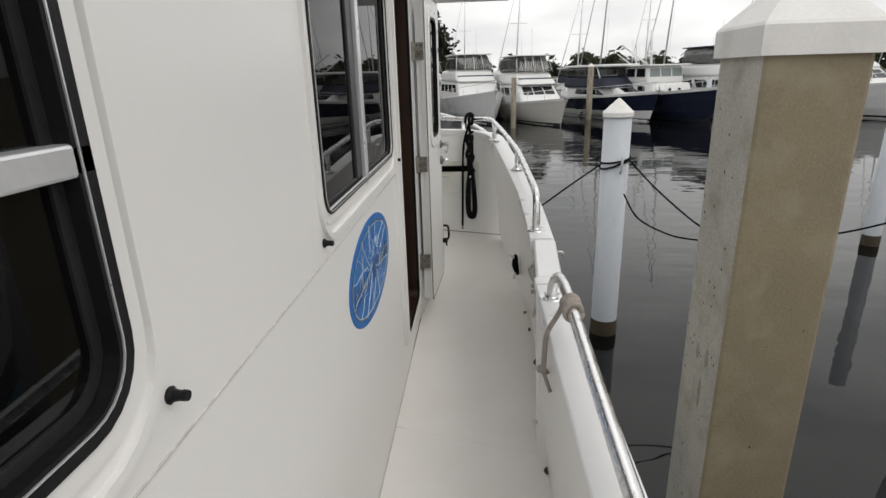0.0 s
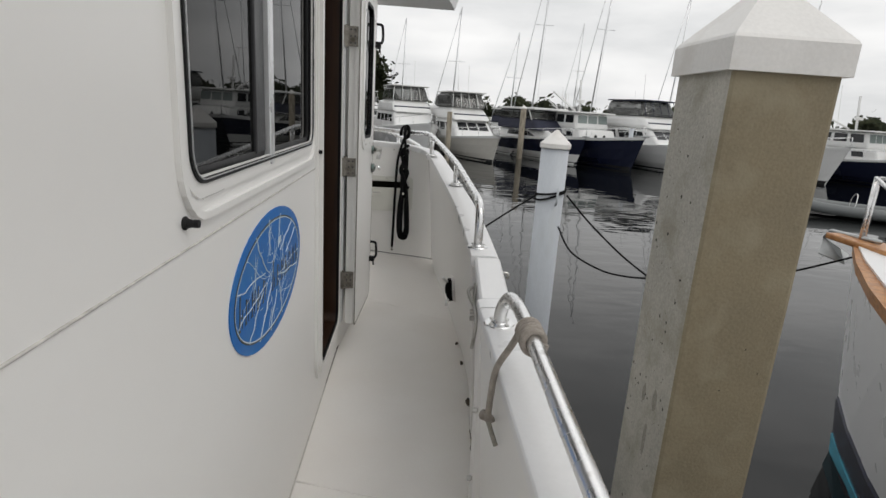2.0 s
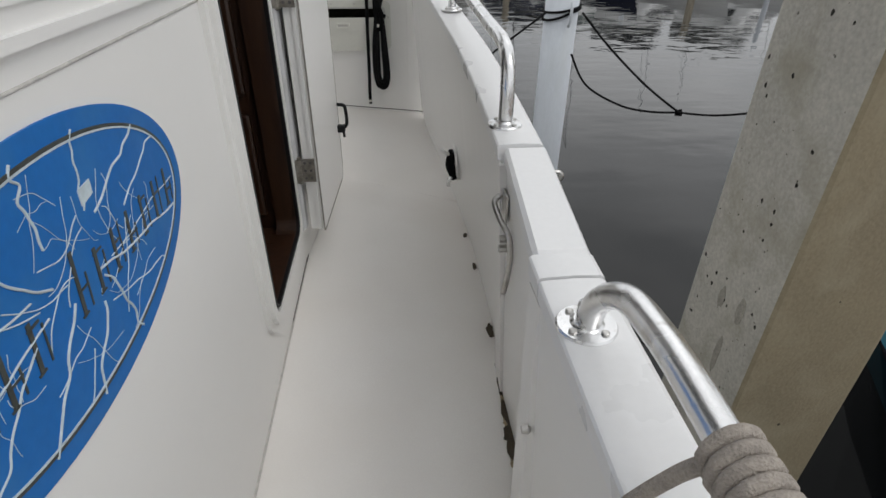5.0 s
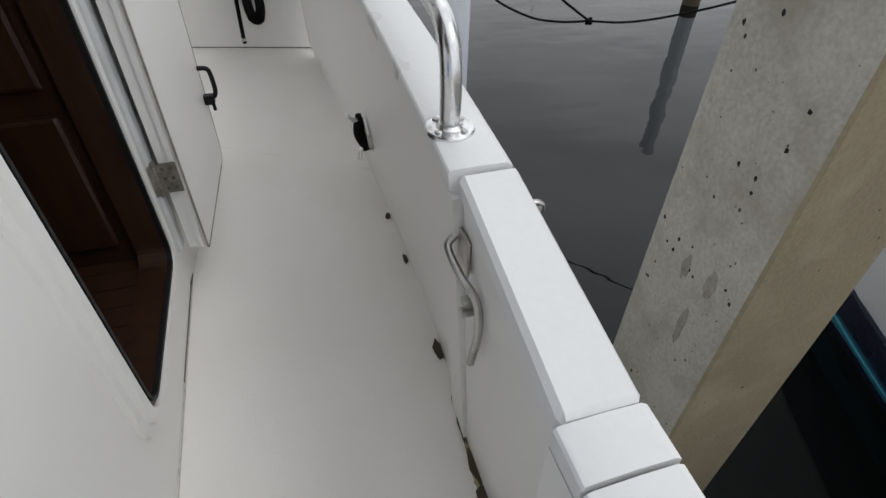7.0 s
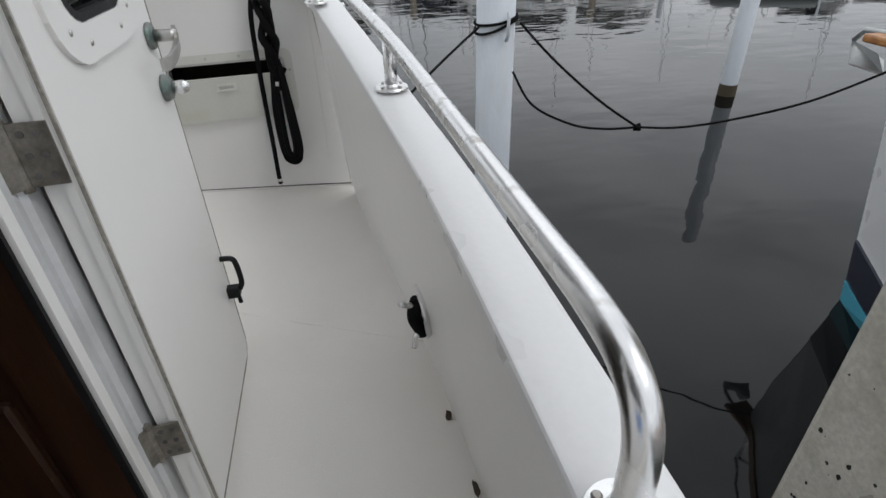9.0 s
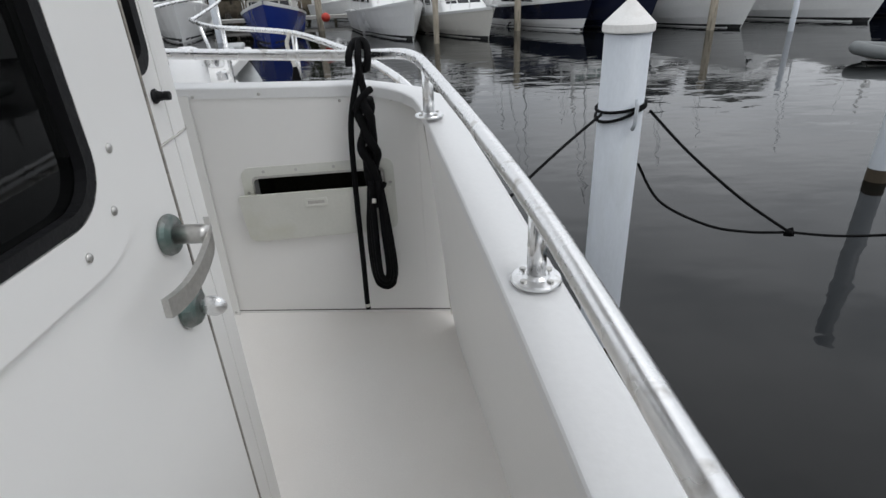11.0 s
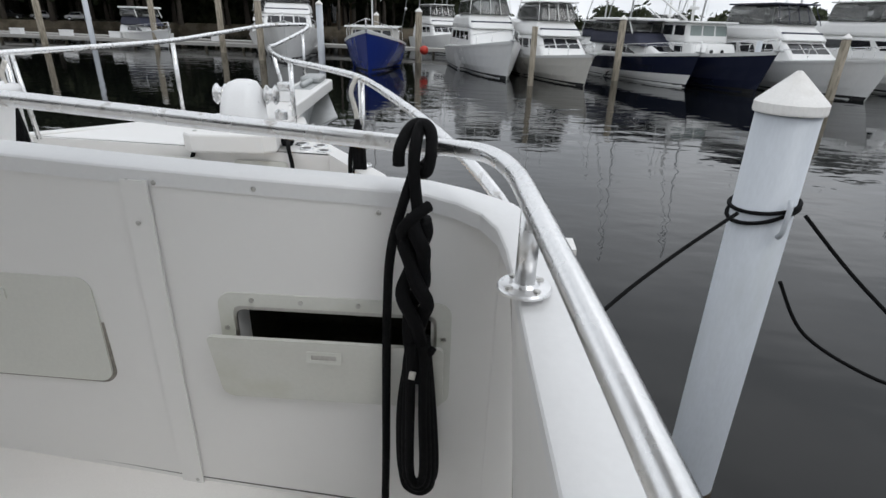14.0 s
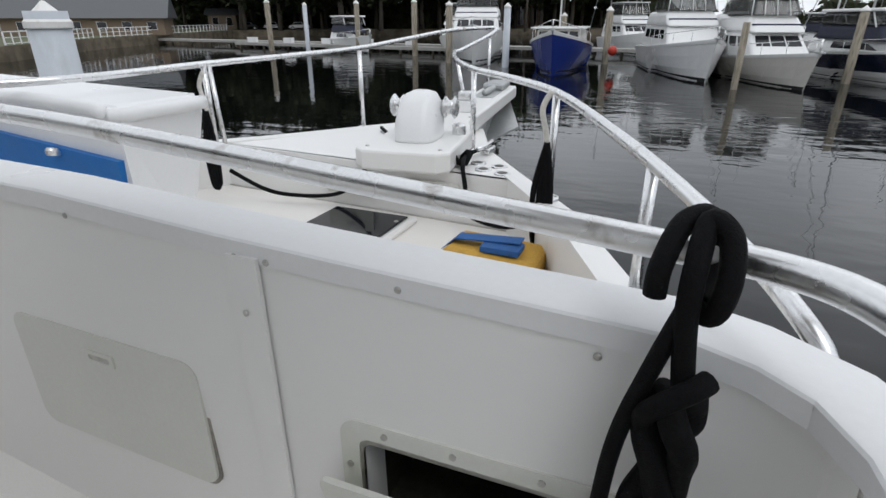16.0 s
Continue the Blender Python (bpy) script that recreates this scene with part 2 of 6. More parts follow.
wpat = WAT.node_tree.nodes.new("ShaderNodeMapRange")
wpat.inputs["From Min"].default_value, wpat.inputs["From Max"].default_value = 0.42, 0.62
wpat.inputs["To Min"].default_value, wpat.inputs["To Max"].default_value = 0.10, 0.42
wbm = WAT.node_tree.nodes.new("ShaderNodeBump")
wbm.inputs["Distance"].default_value = 0.085
WAT.node_tree.links.new(wtc.outputs["Object"], wmap.inputs["Vector"])
WAT.node_tree.links.new(wmap.outputs["Vector"], wno.inputs["Vector"])
WAT.node_tree.links.new(wtc.outputs["Object"], wno2.inputs["Vector"])
WAT.node_tree.links.new(wno2.outputs["Fac"], wpat.inputs["Value"])
WAT.node_tree.links.new(wpat.outputs["Result"], wbm.inputs["Strength"])
WAT.node_tree.links.new(wno.outputs["Fac"], wbm.inputs["Height"])
WAT.node_tree.links.new(wbm.outputs["Normal"], wb.inputs["Normal"])


# ---- mesh helpers ----
def finish(bm, smooth=True):
    bmesh.ops.recalc_face_normals(bm, faces=bm.faces)
    for f in bm.faces:
        f.smooth = smooth
    return bm


def part(name, bm, mat, parent=None, label="", smooth=None):
    me = bpy.data.meshes.new(name)
    if smooth is not None:
        for f in bm.faces:
            f.smooth = smooth
    bm.to_mesh(me)
    bm.free()
    me.materials.append(mat)
    ob = new(name, me)
    if parent:
        ob.parent = parent
    if label:
        ob["label"] = label
    return ob


def thing(name, label, category, at=(0, 0, 0), rz=0, group="", kind=""):
    ob = new(name)
    ob.matrix_basis = pose(*at, 0, 0, rz)
    return tagged(ob, label, category, group, kind)


def structure(name, bm, mat, label, category):
    return tagged(part(name, bm, mat), label, category, kind="structure")


def box(x0, x1, y0, y1, z0, z1, bevel=0.0, segs=2, bm=None):
    own = bm is None
    bm = bm or bmesh.new()
    vs = [bm.verts.new((x, y, z)) for x in (x0, x1) for y in (y0, y1) for z in (z0, z1)]
    fs = [bm.faces.new([vs[i] for i in q]) for q in ((0, 1, 3, 2), (4, 6, 7, 5), (0, 4, 5, 1), (2, 3, 7, 6), (0, 2, 6, 4), (1, 5, 7, 3))]
    if bevel:
        bmesh.ops.bevel(bm, geom=list({e for f in fs for e in f.edges}), offset=bevel, segments=segs, affect="EDGES", profile=0.5)
    if own:
        bmesh.ops.recalc_face_normals(bm, faces=bm.faces)
    return bm


def tube(pts, r, sides=12, closed=False, bm=None, radii=None):
    """A round bar along pts."""
    bm = bm or bmesh.new()
    pts = [Vector(p) for p in pts]
    n, rings, up = len(pts), [], None
    for i, p in enumerate(pts):
        a = pts[(i - 1) % n] if (i or closed) else p
        b = pts[(i + 1) % n] if (i < n - 1 or closed) else p
        d = (b - a).normalized()
        if up is None:
            up = d.orthogonal().normalized()
        up = (up - d * up.dot(d)).normalized()
        side = d.cross(up)
        rr = radii[i] if radii else r
        rings.append([bm.verts.new(p + (up * math.cos(2 * math.pi * k / sides) + side * math.sin(2 * math.pi * k / sides)) * rr) for k in range(sides)])
    for i in range(n if closed else n - 1):
        a, b = rings[i], rings[(i + 1) % n]
        for k in range(sides):
            bm.faces.new((a[k], a[(k + 1) % sides], b[(k + 1) % sides], b[k]))
    if not closed:
        bm.faces.new(rings[0])
        bm.faces.new(rings[-1])
    return finish(bm)


def spline(pts, steps=8, closed=False):
    """Smooth points through pts (Catmull-Rom)."""
    pts = [Vector(p) for p in pts]
    n, out = len(pts), []
    for i in range(n if closed else n - 1):
        def g(j):
            return pts[j % n] if closed else pts[max(0, min(n - 1, j))]
        a, b, c, d = g(i - 1), g(i), g(i + 1), g(i + 2)
        for k in range(steps):
            t = k / steps
            out.append(0.5 * (2 * b + (c - a) * t + (2 * a - 5 * b + 4 * c - d) * t * t + (3 * b - a - 3 * c + d) * t ** 3))
    if not closed:
        out.append(pts[-1])
    return out


def lathe(profile, sides=24, at=(0, 0, 0), bm=None, axis="z"):
    """profile: (radius, height) pairs turned round an axis."""
    bm = bm or bmesh.new()
    rings = []
    for r, h in profile:
        ring = []
        for k in range(sides):
            c, s = r * math.cos(2 * math.pi * k / sides), r * math.sin(2 * math.pi * k / sides)
            p = {"z": (c, s, h), "x": (h, c, s), "y": (c, h, s)}[axis]
            ring.append(bm.verts.new((p[0] + at[0], p[1] + at[1], p[2] + at[2])))
        rings.append(ring)
    for a, b in zip(rings, rings[1:]):
        for k in range(sides):
            bm.faces.new((a[k], a[(k + 1) % sides], b[(k + 1) % sides], b[k]))
    bm.faces.new(rings[0])
    bm.faces.new(rings[-1])
    return finish(bm, False)


def loft(sections, closed_ends=True, loop=True, bm=None):
    bm = bm or bmesh.new()
    rings = [[bm.verts.new(p) for p in s] for s in sections]
    n = len(rings[0])
    for a, b in zip(rings, rings[1:]):
        for k in range(n if loop else n - 1):
            bm.faces.new((a[k], a[(k + 1) % n], b[(k + 1) % n], b[k]))
    if closed_ends and loop:
        bm.faces.new(rings[0])
        bm.faces.new(rings[-1])
    return finish(bm, False)


def rounded(w, h, r, n=6, r_list=None):
    """Outline of a rounded rectangle, centred, counter-clockwise from the lower right."""
    rs = r_list or [r] * 4
    pts = []
    for (sx, sy), a0, q in zip(((1, -1), (1, 1), (-1, 1), (-1, -1)), (-90, 0, 90, 180), rs):
        for k in range(n + 1):
            a = radians(a0 + 90 * k / n)
            pts.append((sx * (w / 2 - q) + q * math.cos(a), sy * (h / 2 - q) + q * math.sin(a)))
    return pts


def plate(outline, thick, to, bm=None, hole=None):
    """Outline (u, v) made solid between depth 0 and thick; to(u, v, d) places it. hole: an inner outline of the same count, for a ring."""
    bm = bm or bmesh.new()
    a = [bm.verts.new(to(u, v, 0)) for u, v in outline]
    b = [bm.verts.new(to(u, v, thick)) for u, v in outline]
    n = len(a)
    for k in range(n):
        bm.faces.new((a[k], a[(k + 1) % n], b[(k + 1) % n], b[k]))
    if hole:
        c = [bm.verts.new(to(u, v, 0)) for u, v in hole]
        d = [bm.verts.new(to(u, v, thick)) for u, v in hole]
        for k in range(n):
            j = (k + 1) % n
            bm.faces.new((c[k], d[k], d[j], c[j]))
            bm.faces.new((a[k], c[k], c[j], a[j]))
            bm.faces.new((b[k], b[j], d[j], d[k]))
    else:
        bm.faces.new(a)
        bm.faces.new(b)
    bmesh.ops.recalc_face_normals(bm, faces=bm.faces)
    return bm


def lerp(a, b, t):
    return a + (b - a) * t


def table(rows, y):
    """Piecewise linear value at y."""
    for (y0, v0), (y1, v1) in zip(rows, rows[1:]):
        if y <= y1:
            return lerp(v0, v1, max(0.0, (y - y0) / (y1 - y0)))
    return rows[-1][1]


def holed(u0, u1, v0, v1, holes, thick, to, cuts=()):
    """A slab in (u, v) with rectangular holes (u0, u1, v0, v1)."""
    us = sorted({u0, u1, *cuts, *[h[0] for h in holes], *[h[1] for h in holes]})
    vs = sorted({v0, v1, *[h[2] for h in holes], *[h[3] for h in holes]})
    bm, cache = bmesh.new(), {}

    def vert(i, j, d):
        if (i, j, d) not in cache:
            cache[i, j, d] = bm.verts.new(to(us[i], vs[j], thick * d))
        return cache[i, j, d]

    def solid(i, j):
        if not (0 <= i < len(us) - 1 and 0 <= j < len(vs) - 1):
            return False
        cu, cv = (us[i] + us[i + 1]) / 2, (vs[j] + vs[j + 1]) / 2
        return not any(h[0] < cu < h[1] and h[2] < cv < h[3] for h in holes)
    for i in range(len(us) - 1):
        for j in range(len(vs) - 1):
            if solid(i, j):
                for d in (0, 1):
                    bm.faces.new([vert(a, b, d) for a, b in ((i, j), (i + 1, j), (i + 1, j + 1), (i, j + 1))])
                for di, dj, e in ((-1, 0, ((i, j), (i, j + 1))), (1, 0, ((i + 1, j), (i + 1, j + 1))), (0, -1, ((i, j), (i + 1, j))), (0, 1, ((i, j + 1), (i + 1, j + 1)))):
                    if not solid(i + di, j + dj):
                        bm.faces.new([vert(*e[0], 0), vert(*e[1], 0), vert(*e[1], 1), vert(*e[0], 1)])
    bmesh.ops.recalc_face_normals(bm, faces=bm.faces)
    return bm


# ---- the yacht's own plan: x to starboard, y to the bow ----
WALL = -0.22
CAP_X = [(-1.5, 0.385), (1.7, 0.39), (2.25, 0.385), (2.7, 0.41), (3.0, 0.412), (3.25, 0.41), (3.55, 0.402), (4.05, 0.372), (4.5, 0.33), (4.75, 0.305), (5.0, 0.285)]
CAP_Z = [(-1.5, 0.69), (1.7, 0.735), (2.25, 0.762), (2.7, 0.788), (3.0, 0.810), (3.25, 0.830), (3.6, 0.857), (4.05, 0.89), (4.5, 0.945), (5.0, 1.0), (5.4, 1.015)]
FRONT_Z = [(-3.9, 1.15), (-1.0, 1.104), (-0.45, 1.074), (-0.08, 1.058), (0.1, 1.042), (0.2, 1.026)]
FRONT = [(-3.9, 5.18), (-1.8, 5.165), (-0.6, 5.17), (0.2, 5.195)]


def deck_z(x, y):
    base = 0.010 - 0.075 * max(x - WALL, -1.4)
    start = lerp(4.31, 4.03, (x + 0.16) / 0.615)
    rise = 0.078 + 0.030 * max(0.0, min(0.355 - x, 1.6))
    return base + rise * max(0.0, min(1.0, (y - start) / (5.2 - start)))


def deck_sheet():
    bm = bmesh.new()
    ys = [-1.6 + 0.1 * i for i in range(73)]
    xs = [-3.9, -3.0, -2.2, -1.6, -1.1, -0.7, -0.4, -0.22, -0.1, 0.05, 0.2, 0.35, 0.46, 0.62]
    grid = [[bm.verts.new((x, y, deck_z(x, y))) for x in xs] for y in ys]
    low = [[bm.verts.new((x, y, -0.25)) for x in (xs[0], xs[-1])] for y in (ys[0], ys[-1])]
    for a, b in zip(grid, grid[1:]):
        for k in range(len(xs) - 1):
            bm.faces.new((a[k], a[k + 1], b[k + 1], b[k]))
    bm.faces.new((low[0][0], low[0][1], low[1][1], low[1][0]))
    bmesh.ops.recalc_face_normals(bm, faces=bm.faces)
    return bm


structure("floor", deck_sheet(), DECK, "cream gelcoat side deck with faint stains", "deck")


def on_wall(y, z, d):
    return (WALL - d, y, z)


side = structure("wall_side", holed(-1.6, 3.40, -0.1, 2.13, [(-0.75, 0.745, 1.205, 2.0), (1.52, 2.665, 1.204, 2.0), (2.770, 3.286, 0.240, 2.010)], 0.05, on_wall), GEL, "glossy white gelcoat cabin side with rounded windows", "cabin wall")


def on_fore(u, z, d):
    """The cabin side forward of the door: u metres from its after end."""
    x, y = lerp(-0.222, -0.160, u / 0.78), 3.40 + u
    return (x - d, y, z)


structure("wall_fore", holed(0, 0.78, -0.1, 2.13, [(0.620, 0.690, 1.28, 1.83)], 0.05, on_fore), GEL, "white gelcoat cabin side beside the open door", "cabin wall")
structure("wall_front", holed(-3.6, -0.162, 0.0, 2.13, [(-3.2, -2.4, 1.25, 1.9), (-2.2, -1.4, 1.25, 1.9), (-1.2, -0.45, 1.25, 1.9)], 0.05, lambda x, z, d: (x, 4.182 - d, z)), GEL, "white gelcoat cabin front with windscreen openings", "cabin wall")
structure("wall_port", holed(-1.6, 4.15, 0.0, 2.13, [(-0.6, 1.0, 1.22, 1.95), (1.4, 2.5, 1.22, 1.95), (2.7, 3.9, 1.22, 1.95)], 0.05, lambda y, z, d: (-3.65 + d, y, z)), GEL, "white cabin side with windows, seen from within", "cabin wall")
structure("wall_aft", box(-3.65, WALL - 0.05, -1.65, -1.6, 0.0, 2.13), LINER, "plain cabin bulkhead", "cabin wall")
structure("cabin_sole", box(-3.6, WALL - 0.052, -1.6, 4.15, 0.17, 0.235), WOODF, "dark wooden cabin floor", "floor")
structure("ceiling", box(-3.72, -0.08, -1.7, 4.32, 2.13, 2.25, 0.03), CAPW, "white overhanging cabin roof with rounded edge", "roof")
structure("roof_wing", loft([[(-0.40, 4.00, 2.135), (0.10, 4.00, 2.135), (0.10, 4.00, 2.24), (-0.40, 4.00, 2.24)], [(-0.40, 4.9, 2.12), (0.38, 4.9, 2.12), (0.40, 4.9, 2.22), (-0.40, 4.9, 2.23)], [(-0.40, 5.16, 2.105), (0.43, 5.16, 2.105), (0.46, 5.17, 2.2), (-0.40, 5.2, 2.22)]]), CAPW, "white roof brow reaching out over the bow walkway", "roof")
structure("cabin_lining", box(-0.30, -0.272, -1.55, 2.80, 0.24, 1.20), WOOD, "dark wood lining inside the cabin side", "lining")
structure("baseboard", box(WALL - 0.01, WALL + 0.004, -1.5, 3.40, 0.005, 0.018), PALESEAL, "grey caulk line where cabin meets deck", "seal")
structure("trim", box(WALL - 0.01, WALL + 0.003, 3.02, 3.62, 0.007, 0.020), SEAL, "dark mildewed caulk at the cabin foot", "seal")


def cabin_groove():
    top = [(-1.5, 1.092), (0.4, 1.094), (1.47, 1.097), (2.74, 1.100)]
    return tube([(WALL + 0.0005, y, z) for y, z in top], 0.0022, 6)


structure("groove", cabin_groove(), PALESEAL, "fine grey joint line along the cabin side", "joint")
structure("groove_fore", tube([(-0.173, 4.01, 1.147), (-0.159, 4.178, 1.157)], 0.0022, 6), PALESEAL, "fine grey joint line on the cabin side", "joint")


# cabin windows
def cabin_window(name, y0, y1, z0, z1, r, label, split=None, bar=None, g=0.05):
    cy, cz, w, h = (y0 + y1) / 2, (z0 + z1) / 2, y1 - y0, z1 - z0
    win = tagged(new(name), label, "window", kind="structure")

    def to(u, v, d):
        return (WALL + d, cy + u, cz + v)
    part("trim_ring", plate(rounded(w + 0.085, h + 0.128, r + 0.05), 0.010, to, hole=rounded(w + 0.060, h + 0.100, r + 0.04)), GEL, win, "raised white moulding")
    part("window_frame", plate(rounded(w + 0.05, h + 0.05, r + 0.025), 0.005, lambda u, v, d: to(u, v, d - 0.001), hole=rounded(w - 0.03, h - 0.03, r - 0.015)), GEL, win)
    part("gasket", plate(rounded(w - 0.002, h - 0.002, r), 0.02, lambda u, v, d: to(u, v, d - 0.012), hole=rounded(w - g, h - g, max(0.01, r - g / 2))), RUBBER, win, "black rubber gasket")
    part("inner_frame", plate(rounded(w - g, h - g, r - g * 0.4), 0.03, lambda u, v, d: to(u, v, d - 0.04), hole=rounded(w - g - 0.03, h - g - 0.03, max(0.008, r - g * 0.8))), DARKFRAME, win, "dark metal frame")
    part("gasket_bead", plate(rounded(w - g * 0.7, h - g * 0.7, r - g * 0.3), 0.002, lambda u, v, d: to(u, v, d + 0.008), hole=rounded(w - g * 0.7 - 0.004, h - g * 0.7 - 0.004, max(0.01, r - g * 0.3 - 0.002))), ALU, win, "thin pale bead")
    g = part("pane", plate(rounded(w - g - 0.008, h - g - 0.008, r - g * 0.5), 0.004, lambda u, v, d: to(u, v, d - 0.018)), TINT, win, "dark tinted glass")
    g.visible_shadow = False
    if split:
        part("mullion", box(WALL - 0.030, WALL - 0.006, split - 0.09, split - 0.012, z0 + 0.02, z1 - 0.02, 0.004), DARKFRAME, win, "dark sliding frame")
        part("mullion", box(WALL - 0.030, WALL + 0.008, split - 0.010, split + 0.028, z0 - 0.012, z1 - 0.02, 0.004), ALU, win, "pale aluminium strip")
    if bar:
        part("crossbar", box(WALL - 0.030, WALL + 0.008, y0 + 0.03, y1 + 0.002, bar - 0.016, bar + 0.016, 0.004), ALU, win, "pale aluminium crossbar")
    return win


cabin_window("window_1", -0.75, 0.757, 1.192, 2.0, 0.085, "dark sliding cabin window with black rubber gasket", bar=1.466)
cabin_window("window_2", 1.527, 2.650, 1.197, 2.0, 0.06, "dark tinted two-pane sliding cabin window", split=2.052, g=0.022)


def snap_stud(x, y, z):
    t = thing("cover_stud", "small black snap stud on the white cabin side", "stud", group="snap studs on the cabin")
    part("base", lathe([(0.011, 0), (0.012, 0.003), (0.009, 0.006)], 14, (x, y, z), axis="x"), RUBBER, t)
    part("pin", lathe([(0.0085, 0.005), (0.0065, 0.016), (0.0075, 0.018), (0.0068, 0.025)], 12, (x, y, z), axis="x"), RUBBER, t)
    return t


for y, z in ((0.806, 1.164), (1.504, 1.143), (2.734, 1.163)):
    snap_stud(WALL, y, z)
snap_stud(-0.166, 4.105, 1.226)
for y, z, w in ((0.55, 1.148, 0.10), (1.648, 1.174, 0.11), (2.515, 1.189, 0.107)):
    t = thing("drain_slot", "narrow dark drain slot under a cabin window", "drain slot", group="drain slots")
    part("slot", plate(rounded(w, 0.007, 0.003, 3), 0.002, lambda u, v, d: (WALL + d, y + u, z + v)), PIT, t)
    part("rim", plate(rounded(w + 0.012, 0.016, 0.006, 3), 0.0012, lambda u, v, d: (WALL + d, y + u, z + v), hole=rounded(w, 0.007, 0.003, 3)), GEL, t)


# emblem
def emblem():
    t = thing("emblem", "weathered blue oval emblem with pale chart lines on the cabin", "emblem")
    cy, cz, a, b, n = 2.055, 0.885, 0.360, 0.177, 72

    def ring(s, g=0):
        return [((a * s - g) * math.cos(2 * math.pi * k / n), (b * s - g) * math.sin(2 * math.pi * k / n)) for k in range(n)]

    def to(u, v, d):
        return (WALL + d, cy + u, cz + v)
    part("disc", plate(ring(1), 0.003, to), BLUE, t)
    part("rim_line", plate(ring(1, 0.026), 0.0012, lambda u, v, d: to(u, v, d + 0.003), hole=ring(1, 0.0305)), EMBD, t, "dark oval outline")
    part("rim_line", plate(ring(1, 0.0308), 0.0012, lambda u, v, d: to(u, v, d + 0.003), hole=ring(1, 0.0335)), EMBW, t, "pale oval outline")
    rnd = random.Random(4)
    # long chart lines running in from the rim
    for k in range(15):
        an = 2 * math.pi * (k + rnd.uniform(-0.25, 0.25)) / 15
        bend, inner = rnd.uniform(-0.5, 0.5), rnd.uniform(0.12, 0.45)
        pts = []
        for q in range(9):
            r = lerp(0.885, inner, q / 8)
            b2 = an + bend * (q / 8) ** 2 + rnd.uniform(-0.03, 0.03)
            pts.append(to(a * r * math.cos(b2), b * r * math.sin(b2), 0.0034))
        part("chart_line", tube(spline(pts, 4), rnd.choice((0.0010, 0.0014, 0.0018)), 5), EMBW, t)
    # fine branching veins
    for k in range(46):
        a0, q = rnd.uniform(0, 6.28), math.sqrt(rnd.uniform(0.02, 0.7))
        u0, v0, ln, an = a * 0.85 * q * math.cos(a0), b * 0.85 * q * math.sin(a0), rnd.uniform(0.05, 0.13), rnd.uniform(0, 6.28)
        pts, bend = [], rnd.uniform(-1.6, 1.6)
        for q in range(7):
            pts.append(to(u0, v0, 0.0034))
            u0 += ln / 6 * math.cos(an + bend * q / 6) + rnd.uniform(-0.004, 0.004)
            v0 += ln / 6 * math.sin(an + bend * q / 6) + rnd.uniform(-0.004, 0.004)
        if all(((p[1] - cy) / a) ** 2 + ((p[2] - cz) / b) ** 2 < 0.74 for p in pts):
            part("chart_line", tube(spline(pts, 3), rnd.choice((0.0004, 0.0005, 0.0008)), 5), EMBW, t)
    # a row of dark slanted strokes along the middle
    for k in range(13):
        if k == 5:
            continue
        u, hgt, base = -0.292 + 0.0487 * k, 0.040 if k in (0, 6) else 0.029, cz - 0.046
        for du, top, w in ((-0.010, 1.0, 0.0034), (0.010, 0.55 + 0.45 * ((k * 7) % 3) / 2, 0.0014)):
            q = [(du - w, 0), (du + w, 0), (du + w + hgt * 0.34 * top, 2 * hgt * top), (du - w + hgt * 0.34 * top, 2 * hgt * top)]
            part("letter_bar", plate(q, 0.0012, lambda m, n2, d: (WALL + 0.003 + d, cy + u + m, base + n2)), EMBD, t)
        z2 = base + hgt * (0.7 + 0.5 * ((k * 5) % 3))
        part("letter_bar", box(WALL + 0.003, WALL + 0.0045, cy + u - 0.006, cy + u + 0.016, z2, z2 + 0.0026), EMBD, t)
        part("letter_bar", box(WALL + 0.003, WALL + 0.0045, cy + u - 0.017, cy + u - 0.003, base - 0.0012, base + 0.0012), EMBD, t)
    part("pennant", plate([(-0.016, -0.010), (0.014, -0.006), (0.016, 0.012), (-0.014, 0.010)], 0.0014, lambda u, v, d: to(u + 0.075, v + 0.075, d + 0.003)), EMBW, t)


emblem()


# doorway
def doorway():
    t = tagged(new("door_1"), "white cabin door frame with a dark wooden interior beyond", "door frame", kind="structure")
    cy, cz, w, h = 3.028, 1.125, 0.495, 1.75

    def to(u, v, d):
        return (WALL + d, cy + u, cz + v)
    part("frame_moulding", plate(rounded(w + 0.135, h + 0.155, 0.10), 0.012, to, hole=rounded(w + 0.06, h + 0.06, 0.075)), GEL, t)
    part("frame_lip", plate(rounded(w + 0.088, h + 0.10, 0.08), 0.026, to, hole=rounded(w + 0.035, h + 0.035, 0.06)), GEL, t)
    part("frame_jamb", plate(rounded(w + 0.036, h + 0.036, 0.06), 0.075, lambda u, v, d: to(u, v, d - 0.06), hole=rounded(w, h, 0.05)), WOOD, t)
    part("gasket", plate(rounded(w + 0.012, h + 0.012, 0.055), 0.012, lambda u, v, d: to(u, v, d + 0.012), hole=rounded(w - 0.006, h - 0.006, 0.045)), RUBBER, t, "black rubber seal")
    part("strike_plate", box(WALL - 0.045, WALL - 0.010, 2.781, 2.787, 0.95, 1.06), STEELM, t, "steel strike plate")
    # stepped hinge jamb between frame and door leaf
    prof = [(-0.222, 3.290), (-0.214, 3.300), (-0.214, 3.312), (-0.207, 3.318), (-0.207, 3.334), (-0.198, 3.342), (-0.198, 3.356), (-0.190, 3.364), (-0.188, 3.40), (-0.222, 3.40)]
    part("hinge_jamb", loft([[(x, y, z) for x, y in prof] for z in (0.20, 1.97)]), JAMB, t)


doorway()

